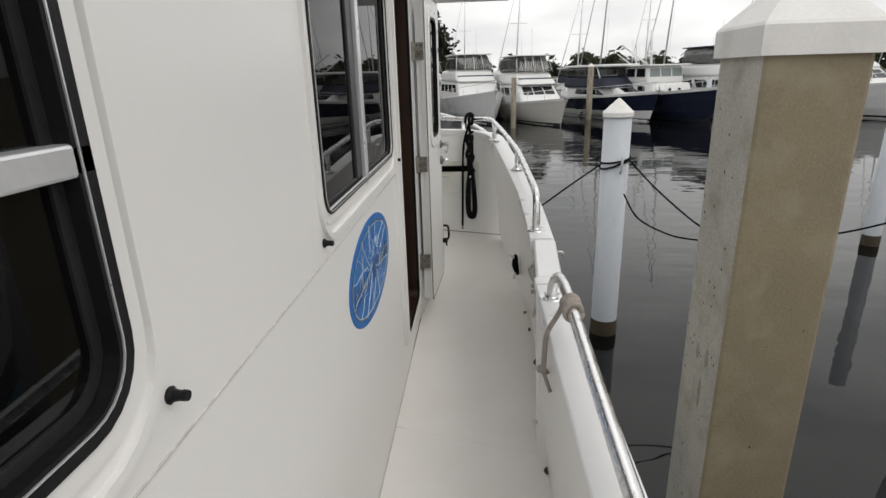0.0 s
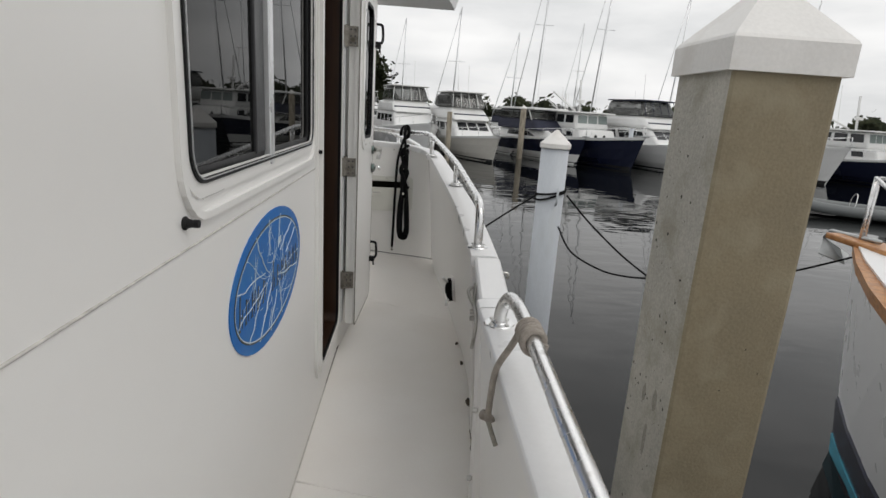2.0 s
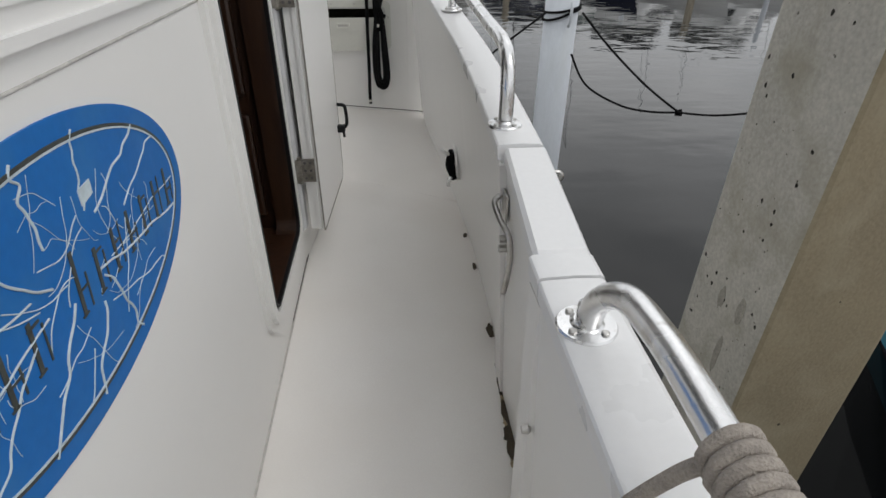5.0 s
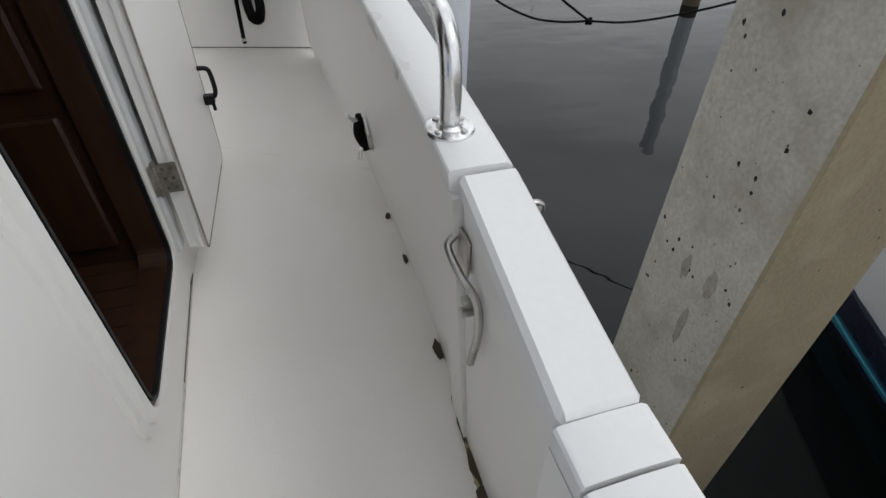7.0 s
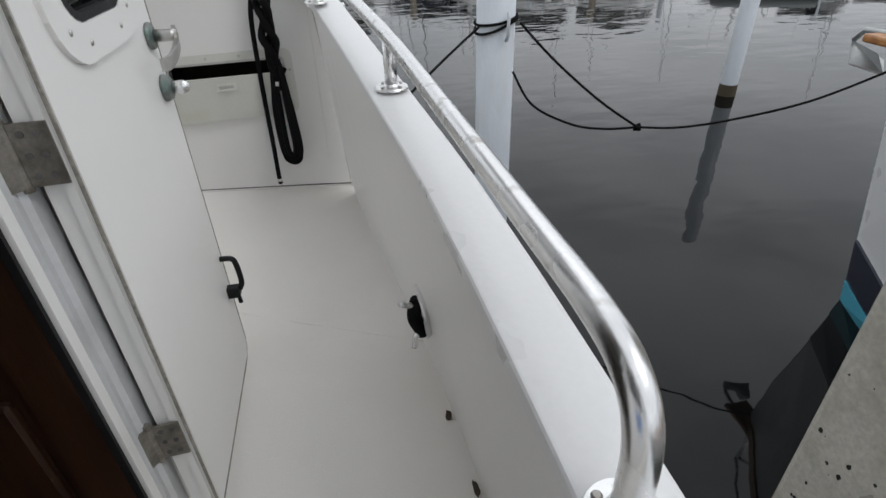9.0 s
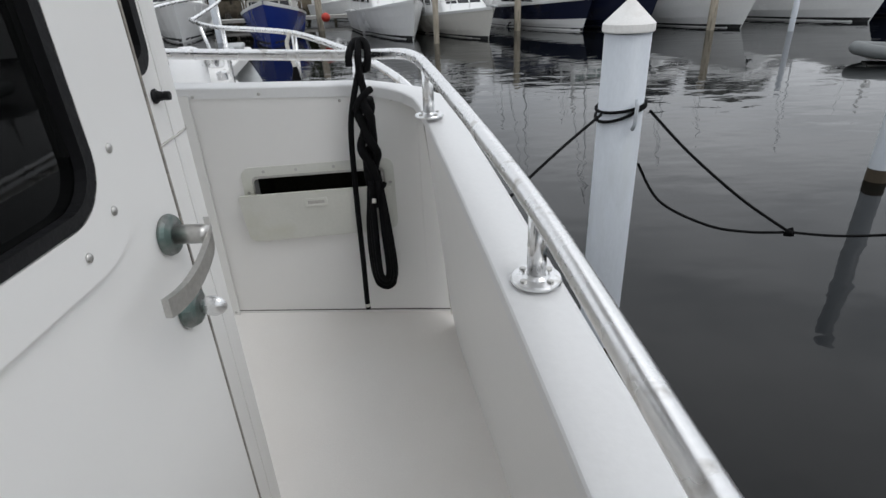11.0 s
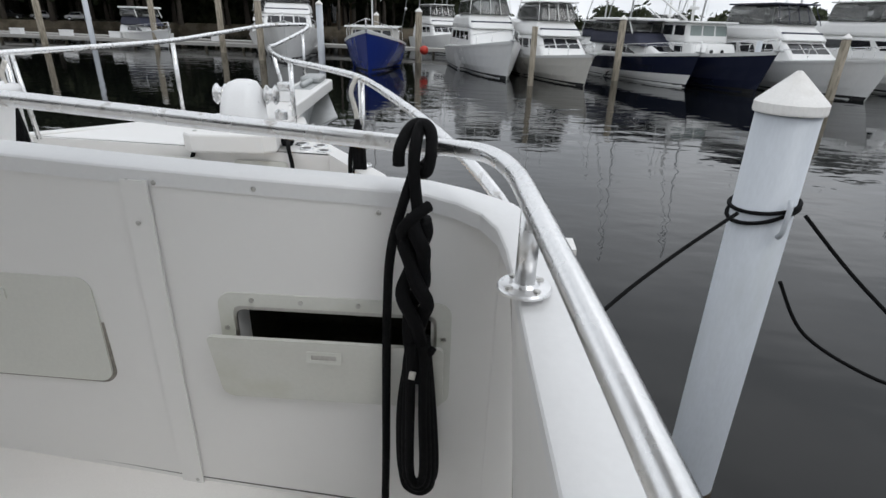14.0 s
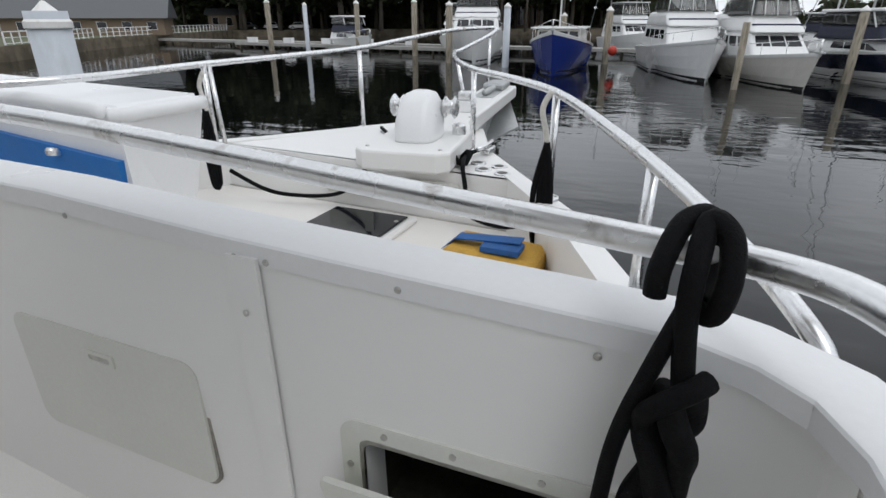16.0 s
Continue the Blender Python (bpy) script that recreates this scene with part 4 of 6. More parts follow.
aft = spline([(0.428, 2.075, 0.76), (0.430, 2.060, 0.81), (0.436, 2.01, 0.855), (0.441, 1.94, 0.868), (0.442, 1.80, 0.866), (0.440, 1.35, 0.828), (0.438, 0.9, 0.80), (0.436, 0.2, 0.78), (0.435, -1.5, 0.75)], 8)
rail_thing("handrail_aft", "polished stainless handrail on the bulwark, wrapped with tan rope", aft, [(0.428, 2.078, 0.75, 0.79)])
fore = spline([(0.446, 2.815, 0.81), (0.446, 2.819, 0.905), (0.446, 2.850, 0.958), (0.446, 2.925, 0.980), (0.446, 3.1, 0.985), (0.444, 3.5, 1.0), (0.430, 4.0, 1.03), (0.372, 4.45, 1.085), (0.303, 4.87, 1.140), (0.276, 5.03, 1.150), (0.232, 5.14, 1.152), (0.16, 5.20, 1.148), (0.05, 5.220, 1.148), (-0.3, 5.238, 1.166), (-0.9, 5.248, 1.202), (-1.4, 5.25, 1.222), (-2.2, 5.26, 1.24), (-3.2, 5.27, 1.25)], 8)
rail_thing("handrail_fore", "polished stainless handrail curving round the front bulwark", fore, [(0.446, 2.815, 0.794, 0.84), (0.434, 4.01, 0.893, 1.02), (0.303, 4.875, 0.995, 1.135), (-2.2, 5.26, 1.13, 1.235), (-3.0, 5.268, 1.14, 1.245)])


def rope_wrap():
    t = thing("rope_lashing", "tan rope wrapped round the stainless handrail with a loose tail", "rope")
    c = Vector((0.4415, 1.745, 0.862))
    pts = []
    for k in range(5 * 14 + 1):
        a = 2 * math.pi * k / 14
        pts.append((c.x + 0.0255 * math.cos(a), c.y - 0.075 * k / 70 + 0.037, c.z + 0.0255 * math.sin(a) - 0.004 * k / 70))
    part("wrapping", tube(pts, 0.0079, 10), TANROPE, t)
    part("tail", tube(spline([(0.418, 1.775, 0.852), (0.408, 1.79, 0.815), (0.380, 1.806, 0.745), (0.376, 1.825, 0.66), (0.378, 1.845, 0.60), (0.38, 1.86, 0.57)], 6), 0.0085, 8), TANROPE, t)
    part("knot", tube(spline([(0.372, 1.87, 0.585), (0.39, 1.855, 0.575), (0.388, 1.885, 0.56), (0.368, 1.875, 0.57)], 5, True), 0.009, 8, True), TANROPE, t)
    part("tail_end", tube([(0.38, 1.86, 0.572), (0.392, 1.83, 0.54), (0.40, 1.82, 0.52)], 0.0065, 6), SMUDGE, t)


rope_wrap()


# cleat with hawse plate
def hawse():
    t = thing("hawse_cleat", "steel horned cleat with black rope set in the bulwark", "cleat")
    x0, y0, z0 = 0.440, 3.80, 0.262

    def to(u, v, d):
        return (x0 + 0.012 - 0.11 * v - d, y0 + u, z0 + v)
    part("pad", plate(rounded(0.13, 0.16, 0.05), 0.016, lambda u, v, d: to(u + 0.03, v, d - 0.008)), GEL, t, "raised white pad")
    part("plate", plate(rounded(0.10, 0.145, 0.045), 0.008, lambda u, v, d: to(u, v, d + 0.006), hole=rounded(0.065, 0.11, 0.03)), STEEL, t)
    part("rope_wrap", tube(spline([to(0, -0.066, 0.016), to(0.004, 0, 0.036), to(0, 0.066, 0.016)], 5), 0.022, 10), BLACKROPE, t, "black rope round the cleat")
    part("horn", tube(spline([to(0.0, 0.055, 0.02), to(-0.014, 0.062, 0.05), to(-0.03, 0.088, 0.070)], 4), 0.009, 8, radii=None), STEEL, t)
    part("horn", tube(spline([to(0.0, -0.055, 0.02), to(-0.012, -0.066, 0.046), to(-0.022, -0.098, 0.056)], 4), 0.009, 8), STEEL, t)


hawse()


# mildew along the gutter
def mildew():
    rnd = random.Random(11)
    for y, l, w in ((3.66, 0.05, 0.012), (3.40, 0.06, 0.010), (2.98, 0.10, 0.016), (2.80, 0.05, 0.012), (2.60, 0.12, 0.020), (2.52, 0.07, 0.028), (2.46, 0.10, 0.02), (2.1, 0.05, 0.012)):
        x = table(CAP_X, y) + (table([(2.7, 0.075), (3.6, 0.092)], y) if y > 2.3 else 0.06) - 0.002
        pts = [(rnd.uniform(0.6, 1.0) * w * math.cos(a), rnd.uniform(0.6, 1.0) * l / 2 * math.sin(a)) for a in [2 * math.pi * k / 14 for k in range(14)]]
        z = deck_z(x, y)
        t = thing("mildew_patch", "dark brown mildew patch in the deck gutter", "stain", group="gutter stains")
        part("stain", plate(pts, 0.003, lambda u, v, d: (x + u - 0.006, y + v, z + 0.004 + d + 0.25 * max(0, u))), ROTTEN, t)
    for k in range(26):
        y = rnd.uniform(2.30, 2.74)
        x = table(CAP_X, y) + 0.074 - 0.010 * rnd.random()
        l, w = rnd.uniform(0.012, 0.07), rnd.uniform(0.003, 0.012)
        pts = [(rnd.uniform(0.4, 1.0) * w * math.cos(a), rnd.uniform(0.5, 1.0) * l * math.sin(a)) for a in [2 * math.pi * i / 12 for i in range(12)]]
        z = deck_z(x, y)
        t = thing("gutter_dirt", "ragged brown dirt in the deck gutter by the gate", "stain", group="gutter dirt")
        part("stain", plate(pts, 0.0015, lambda u, v, d: (x + u - 0.006, y + v, z + 0.003 + 0.0001 * k + d)), (GRIME, ROTTEN, GRIME)[k % 3], t)


mildew()


# black rope coil on the front rail
def rope_coil():
    t = thing("rope_coil", "black braided dock line hung in a twisted coil over the rail", "rope")
    bx, by = 0.084, 5.172
    part("hitch", tube(spline([(bx - 0.032, by - 0.030, 1.120), (bx - 0.030, by - 0.026, 1.155), (bx - 0.014, by + 0.012, 1.190), (bx + 0.012, by + 0.036, 1.192), (bx + 0.030, by + 0.042, 1.155), (bx + 0.026, by + 0.02, 1.125), (bx + 0.012, by - 0.015, 1.112)], 6), 0.0125, 10), BLACKROPE, t)
    part("hitch", tube(spline([(bx + 0.012, by - 0.048, 1.02), (bx + 0.002, by - 0.044, 1.10), (bx + 0.002, by - 0.034, 1.16), (bx + 0.010, by + 0.004, 1.198), (bx + 0.030, by - 0.012, 1.188), (bx + 0.034, by - 0.034, 1.15), (bx + 0.026, by - 0.036, 1.112), (bx + 0.006, by - 0.02, 1.108)], 6), 0.0125, 10), BLACKROPE, t)
    part("standing_part", tube(spline([(bx + 0.002, by - 0.034, 1.118), (bx - 0.022, by - 0.044, 1.04), (bx - 0.046, by - 0.046, 0.94), (bx - 0.056, by - 0.042, 0.82), (bx - 0.062, by - 0.036, 0.6), (bx - 0.066, by - 0.032, 0.35), (bx - 0.070, by - 0.030, 0.20), (bx - 0.069, by - 0.03, 0.145)], 6), 0.0105, 8), BLACKROPE, t)
    part("whipping", tube([(bx - 0.0702, by - 0.03, 0.158), (bx - 0.0700, by - 0.03, 0.173)], 0.0115, 10), WHITEROPE, t, "white rope end whipping")
    part("knot", tube(spline([(bx + 0.034, by - 0.055, 1.045), (bx + 0.020, by - 0.068, 1.038), (bx - 0.008, by - 0.070, 1.012), (bx - 0.022, by - 0.058, 0.985), (bx - 0.016, by - 0.045, 0.955), (bx + 0.004, by - 0.045, 0.93)], 6), 0.0125, 10), BLACKROPE, t)
    for k, ph in enumerate((0.0, 2.09, 4.19)):
        pts = []
        for s in range(44):
            z = 1.015 - 0.40 * s / 43
            a = ph + 2 * math.pi * 1.25 * s / 43
            w = 0.013 + 0.013 * math.exp(-((z - 0.965) / 0.035) ** 2) + 0.017 * math.exp(-((z - 0.835) / 0.045) ** 2)
            pts.append((bx + 0.008 + w * math.cos(a), by - 0.048 + 0.75 * w * math.sin(a), z))
        part("twisted_strand", tube(pts, 0.0165, 10), BLACKROPE, t)
    for k, (w, zb) in enumerate(((0.018, 0.31), (0.028, 0.285), (0.038, 0.26), (0.044, 0.275))):
        yy = by - 0.066 + 0.012 * k
        cx = bx + 0.018
        part("loop", tube(spline([(cx - 0.016, yy, 0.72), (cx - w, yy, 0.52), (cx - w, yy, zb + 0.05), (cx - w * 0.5, yy, zb), (cx + w * 0.5, yy, zb - 0.004), (cx + w * 0.95, yy, zb + 0.05), (cx + w * 0.7, yy, 0.52), (cx + 0.012, yy, 0.72)], 6), 0.0115, 8), BLACKROPE, t)
    part("rope_end", tube([(bx + 0.040, by - 0.055, 0.70), (bx + 0.052, by - 0.060, 0.695)], 0.0125, 10), BLACKROPE, t)
    part("whipping", tube([(bx + 0.000, by - 0.083, 0.648), (bx + 0.014, by - 0.084, 0.646)], 0.0095, 8), WHITEROPE, t, "white tape end")


rope_coil()


# ---- foredeck ----
STB = [(0.30, 5.35, 0.74), (0.016, 5.9, 0.72), (-0.313, 6.62, 0.69), (-0.70, 7.22, 0.66), (-1.03, 7.70, 0.65), (-1.30, 8.35, 0.65)]
PRT = [(-3.6, 5.55, 0.74), (-3.3, 6.2, 0.71), (-2.85, 6.9, 0.68), (-2.45, 7.5, 0.66), (-2.11, 8.1, 0.645), (-1.75, 8.55, 0.65)]
FD = 0.38


def gunwale(name, run, side, label):
    secs = []
    for x, y, z in run:
        n = Vector((0.83, 0.55, 0)) * side if side > 0 else Vector((-0.83, 0.55, 0))
        q = Vector((x, y, 0))
        i, o = q - n * 0.05, q + n * 0.05
        secs.append([(i.x, i.y, z - 0.006), (o.x, o.y, z - 0.006), (o.x + n.x * 0.02, o.y + n.y * 0.02, z - 0.05), (o.x - n.x * 0.1, o.y - n.y * 0.1, WATER - 0.2), (i.x - n.x * 0.06, i.y - n.y * 0.06, WATER - 0.2), (i.x + n.x * 0.0, i.y, FD - 0.1), (i.x, i.y, z - 0.03)])
    return structure(name, loft(secs), GEL, label, "gunwale")


gunwale("gunwale_starboard", STB, 1, "white foredeck gunwale narrowing to the bow")
gunwale("gunwale_port", PRT, -1, "white foredeck gunwale narrowing to the bow")
bm = bmesh.new()
poly = [(p[0], p[1]) for p in STB] + [(p[0], p[1]) for p in reversed(PRT)]
plate(poly, -0.06, lambda u, v, d: (u, v, FD + d), bm=bm)
structure("foredeck", bm, DECK, "white gelcoat foredeck", "deck")
bm = plate([(-0.62, 7.10), (-1.0, 7.72), (-1.30, 8.35), (-1.75, 8.55), (-2.11, 8.1), (-2.62, 7.22)], 0.02, lambda u, v, d: (u, v, 0.63 + d))
structure("bow_locker_top", bm, GEL, "white raised bow locker deck", "deck")
structure("bow_locker_face", loft([[(-0.62, 7.10, FD), (-0.62, 7.10, 0.65), (-0.60, 7.13, 0.65), (-0.60, 7.13, FD)], [(-2.64, 7.20, FD), (-2.64, 7.20, 0.65), (-2.62, 7.23, 0.65), (-2.62, 7.23, FD)]]), GEL, "white face of the bow locker", "bulkhead")
structure("foredeck_seam", tube([(-0.6, 7.09, FD + 0.004), (-2.6, 7.19, FD + 0.004)], 0.005, 6), PALESEAL, "grey joint on the foredeck", "joint")


def small_hatch(x, z, w):
    t = thing("locker_hatch", "small cream locker hatch in the bow locker face", "hatch", group="bow locker hatches")
    part("lid", plate(rounded(w, 0.13, 0.02), 0.012, lambda u, v, d: (x + u, 7.115 - d, z + v)), FLAP, t)
    part("latch", plate(rounded(0.05, 0.025, 0.004, 2), 0.004, lambda u, v, d: (x + u, 7.102 - d, z + 0.03 + v)), STEELM, t)


small_hatch(-1.62, 0.53, 0.30)
small_hatch(-1.10, 0.53, 0.32)
t = thing("deck_hatch", "dark smoked deck hatch with pale frame on the foredeck", "hatch")
part("frame", box(-1.67, -1.15, 6.55, 7.03, FD, FD + 0.030, 0.012), GEL, t)
part("pane", box(-1.64, -1.19, 6.58, 7.0, FD + 0.030, FD + 0.042, 0.008), BDARK, t, "smoked black acrylic")
for y in (6.65, 6.9):
    part("hinge_cap", lathe([(0.012, 0), (0.010, 0.006)], 12, (-1.21, y, FD + 0.042)), STEELM, t)
t = thing("gear_bag", "worn yellow fabric gear bag with blue webbing on the foredeck", "bag")
bm = box(-0.78, -0.36, 6.42, 6.70, FD, FD + 0.15, 0.045, 3)
for v in bm.verts:
    v.co.z += 0.02 * math.sin(v.co.x * 17) * (v.co.z > FD + 0.06)
part("body", bm, YELLOW, t)
part("strap", loft([[(-0.80, 6.50, FD + 0.10), (-0.80, 6.57, FD + 0.10), (-0.795, 6.57, FD + 0.105), (-0.795, 6.50, FD + 0.105)], [(-0.72, 6.5, FD + 0.172), (-0.72, 6.57, FD + 0.172), (-0.72, 6.57, FD + 0.178), (-0.72, 6.5, FD + 0.178)], [(-0.45, 6.52, FD + 0.182), (-0.45, 6.59, FD + 0.182), (-0.45, 6.59, FD + 0.188), (-0.45, 6.52, FD + 0.188)]]), BLUEWEB, t, "blue webbing strap")
part("patch", box(-0.60, -0.44, 6.46, 6.56, FD + 0.150, FD + 0.176, 0.004), BLUEWEB, t, "blue fabric patch")

# anchor platform with windlass
PA, PB = Vector((-1.23, 6.98, 0)), Vector((-1.64, 10.05, 0))
PD = (PB - PA).normalized()
PN = Vector((PD.y, -PD.x, 0))


def plat(u, v):
    p = PA + PD * u + PN * v
    return (p.x, p.y)


t = thing("bow_platform", "white anchor platform running out past the bow", "platform")
out = [(0.0, -0.20), (0.06, -0.26), (0.72, -0.24), (0.95, -0.15), (3.05, -0.15), (3.08, -0.12), (3.08, 0.12), (3.05, 0.15), (0.95, 0.15), (0.72, 0.24), (0.06, 0.26), (0.0, 0.20)]
bm = plate(out, 0.11, lambda u, v, d: (*plat(u, v), 0.66 + d))
bmesh.ops.bevel(bm, geom=[e for e in bm.edges if abs(e.verts[0].co.z - e.verts[1].co.z) < 1e-4], offset=0.015, segments=2, affect="EDGES", profile=0.5)
part("board", finish(bm, False), GEL, t)
for u, v in ((0.08, -0.2), (0.08, 0.2), (0.62, -0.2), (0.62, 0.2), (1.1, 0.12), (1.1, -0.12)):
    part("screw", lathe([(0.012, 0), (0.010, 0.005)], 10, (*plat(u, v), 0.77)), STEELM, t)
part("slot", plate([(2.1, -0.09), (2.9, -0.09), (2.9, 0.09), (2.1, 0.09)], 0.003, lambda u, v, d: (*plat(u, v), 0.771 + d)), GALV, t, "grey anchor channel plate")
t = thing("windlass", "white anchor windlass with chrome gypsies on the bow platform", "windlass")
secs = []
for z, hu, hv in ((0.0, 0.165, 0.115), (0.018, 0.172, 0.120), (0.11, 0.165, 0.115), (0.19, 0.14, 0.10), (0.24, 0.09, 0.075), (0.255, 0.04, 0.04)):
    secs.append([(*plat(0.36 + (0.05 * z / 0.26) + u * hu * 2, v * hv * 2), 0.77 + z) for u, v in rounded(1, 1, 0.3, 4)])
bm = loft(secs)
part("housing", finish(bm), CAPW, t)
for s in (-1, 1):
    bm = lathe([(0.05, 0), (0.062, 0.01), (0.04, 0.03), (0.04, 0.045), (0.064, 0.065), (0.05, 0.078), (0.02, 0.085)], 20, axis="x")
    g = part("gypsy", bm, STEEL, t, "chrome rope gypsy")
    g.matrix_basis = Matrix.Translation((*plat(0.46, s * 0.115), 0.93)) @ Matrix.Rotation(math.atan2(PN.y * s, PN.x * s), 4, "Z")
part("chain_pipe", lathe([(0.04, 0), (0.04, 0.05), (0.03, 0.06)], 16, (*plat(0.52, 0.19), 0.77)), STEEL, t)
t = thing("chain_stopper", "chrome chain stopper on a white block with anchor chain", "chain stopper")
part("block", box(-0.06, 0.06, -0.06, 0.06, 0, 0.08, 0.008), CAPW, t)
part("jaws", box(-0.045, 0.045, -0.05, 0.05, 0.08, 0.145, 0.015), STEEL, t)
t.matrix_basis = pose(*plat(1.35, 0.03), 0.77, 0, 0, math.degrees(math.atan2(PD.y, PD.x)))
for k in range(22):
    u = 0.55 + k * 0.038
    x, y = plat(u, 0.03)
    lk = [(0.022 * math.cos(a), (0.013 * math.sin(a) if k % 2 else 0), (0 if k % 2 else 0.013 * math.sin(a))) for a in [2 * math.pi * q / 10 for q in range(10)]]
    m = tube(lk, 0.0055, 6, True)
    bmesh.ops.transform(m, matrix=pose(x, y, 0.91 - 0.045 * math.sin(math.pi * min(1, k / 21)), 0, 0, math.degrees(math.atan2(PD.y, PD.x))), verts=m.verts)
    part("chain_link", m, GALV, t)
t = thing("anchor", "galvanised plough anchor hanging under the bow platform", "anchor")
part("shank", tube([(*plat(2.2, 0.0), 0.80), (*plat(3.2, 0.0), 0.79), (*plat(3.3, 0.0), 0.74)], 0.028, 8), GALV, t)
bm = bmesh.new()
for s in (-1, 1):
    pts = [(*plat(3.3, 0), 0.74), (*plat(2.55, s * 0.26), 0.46), (*plat(2.2, 0), 0.36), (*plat(2.5, 0), 0.62)]
    vs = [bm.verts.new(p) for p in pts] + [bm.verts.new((p[0], p[1], p[2] - 0.02)) for p in pts]
    for q in ((0, 1, 2, 3), (4, 7, 6, 5), (0, 4, 5, 1), (1, 5, 6, 2), (2, 6, 7, 3), (3, 7, 4, 0)):
        bm.faces.new([vs[i] for i in q])
part("fluke", finish(bm, False), GALV, t)
part("roller_cheek", box(-0.16, 0.22, -0.10, 0.10, 0, 0.06, 0.02), GALV, t).matrix_basis = pose(*plat(2.75, 0), 0.775, 0, 0, math.degrees(math.atan2(PD.y, PD.x)))
for x, y in ((-0.93, 7.36), (-0.86, 7.24), (-0.80, 7.33), (-0.74, 7.20)):
    t = thing("deck_filler", "round chrome deck filler cap on the bow locker", "deck filler", group="deck fillers")
    part("ring", lathe([(0.045, 0), (0.043, 0.006), (0.03, 0.007)], 20, (x, y, 0.65)), STEEL, t)
    part("cap", lathe([(0.028, 0.006), (0.026, 0.008)], 16, (x, y, 0.65)), SEAL, t)

# bow rails
bowrun = spline([(0.31, 5.345, 0.75), (0.30, 5.37, 0.92), (0.24, 5.45, 1.00), (0.10, 5.72, 1.060), (-0.10, 6.15, 1.095), (-0.41, 6.80, 1.118), (-0.75, 7.27, 1.122), (-1.12, 7.72, 1.122), (-1.45, 8.3, 1.130), (-1.82, 9.2, 1.125), (-1.83, 9.4, 1.135), (-1.76, 10.0, 1.25), (-1.78, 10.2, 1.30), (-1.86, 10.15, 1.305), (-2.02, 9.6, 1.29), (-2.16, 8.9, 1.23), (-2.26, 8.35, 1.185), (-2.31, 7.6, 1.17), (-2.33, 6.87, 1.165), (-2.40, 6.1, 1.15), (-2.9, 5.6, 1.14)], 7)
t = rail_thing("bow_rail", "bare aluminium-grey bow rail tubing round the foredeck", bowrun, [(0.012, 5.915, 0.715, 1.07), (-0.41, 6.80, 0.68, 1.11), (-1.08, 7.67, 0.645, 1.115), (-2.11, 8.1, 0.64, 1.18), (-2.33, 6.87, 0.68, 1.16)], 0.017)
part("strap_post", tube([(-2.24, 6.85, 0.72), (-2.30, 6.88, 1.16)], 0.012, 8), STEEL, t)
part("down_tube", tube([(-1.76, 9.95, 0.77), (-1.77, 10.0, 1.25)], 0.015, 8), STEEL, t)
part("down_tube", tube([(-1.42, 8.5, 0.66), (-1.50, 8.45, 1.125)], 0.015, 8), STEEL, t)


def hung_line(x, y, top, low, label):
    t = thing("fender_line", label, "rope", group="lines on the bow rail")
    part("strap", tube(spline([(x, y - 0.02, top), (x - 0.03, y - 0.03, top - 0.07), (x - 0.01, y - 0.03, top - 0.16), (x, y - 0.03, top - 0.24)], 5), 0.012, 8), WHITEROPE, t, "pale strap")
    for k in range(4):
        dx = -0.035 + 0.02 * k
        part("loop", tube(spline([(x, y - 0.04, top - 0.20), (x + dx * 1.2, y - 0.045, top - 0.4), (x + dx, y - 0.045, low + 0.04), (x + dx * 0.3, y - 0.045, low + 0.01 * k), (x - dx * 0.4, y - 0.045, low + 0.05), (x + 0.004, y - 0.04, top - 0.22)], 5), 0.012, 8), BLACKROPE, t)
    return t


hung_line(-0.42, 6.78, 1.13, 0.48, "black line hung from a pale strap on the bow rail")
hung_line(-2.30, 6.85, 1.13, 0.50, "black line hung in a coil from the bow rail")
t = thing("deck_line", "black dock line lying slack across the foredeck", "rope")
part("line", tube(spline([(-2.24, 6.85, 0.60), (-2.1, 6.95, 0.48), (-1.95, 7.02, 0.44), (-1.7, 7.07, 0.46), (-1.55, 7.1, 0.55), (-1.52, 7.2, 0.665), (-1.6, 7.6, 0.67), (-1.9, 8.0, 0.67)], 6), 0.012, 8), BLACKROPE, t)
t = thing("deck_line", "black line knotted over a chrome bow cleat", "rope")
part("line", tube(spline([(-1.0, 7.55, 0.68), (-0.98, 7.3, 0.70), (-0.93, 7.12, 0.69), (-0.90, 7.08, 0.6), (-0.85, 7.0, 0.48), (-0.6, 6.85, 0.5), (-0.42, 6.75, 0.62)], 6), 0.012, 8), BLACKROPE, t)
for k in range(3):
    part("knot", tube([(-1.0 + 0.05 * math.cos(a), 7.26 + 0.05 * math.sin(a + k), 0.70 + 0.03 * math.sin(a * 2 + k)) for a in [2 * math.pi * q / 12 for q in range(12)]], 0.013, 8, True), BLACKROPE, t)
t = thing("bow_cleat", "chrome horn cleat on the gunwale", "cleat")
part("base", box(-0.99, -0.93, 7.55, 7.67, 0.655, 0.69, 0.008), STEEL, t)
part("horns", tube([(-0.98, 7.48, 0.70), (-0.96, 7.55, 0.705), (-0.96, 7.67, 0.705), (-0.98, 7.75, 0.70)], 0.012, 8), STEEL, t)


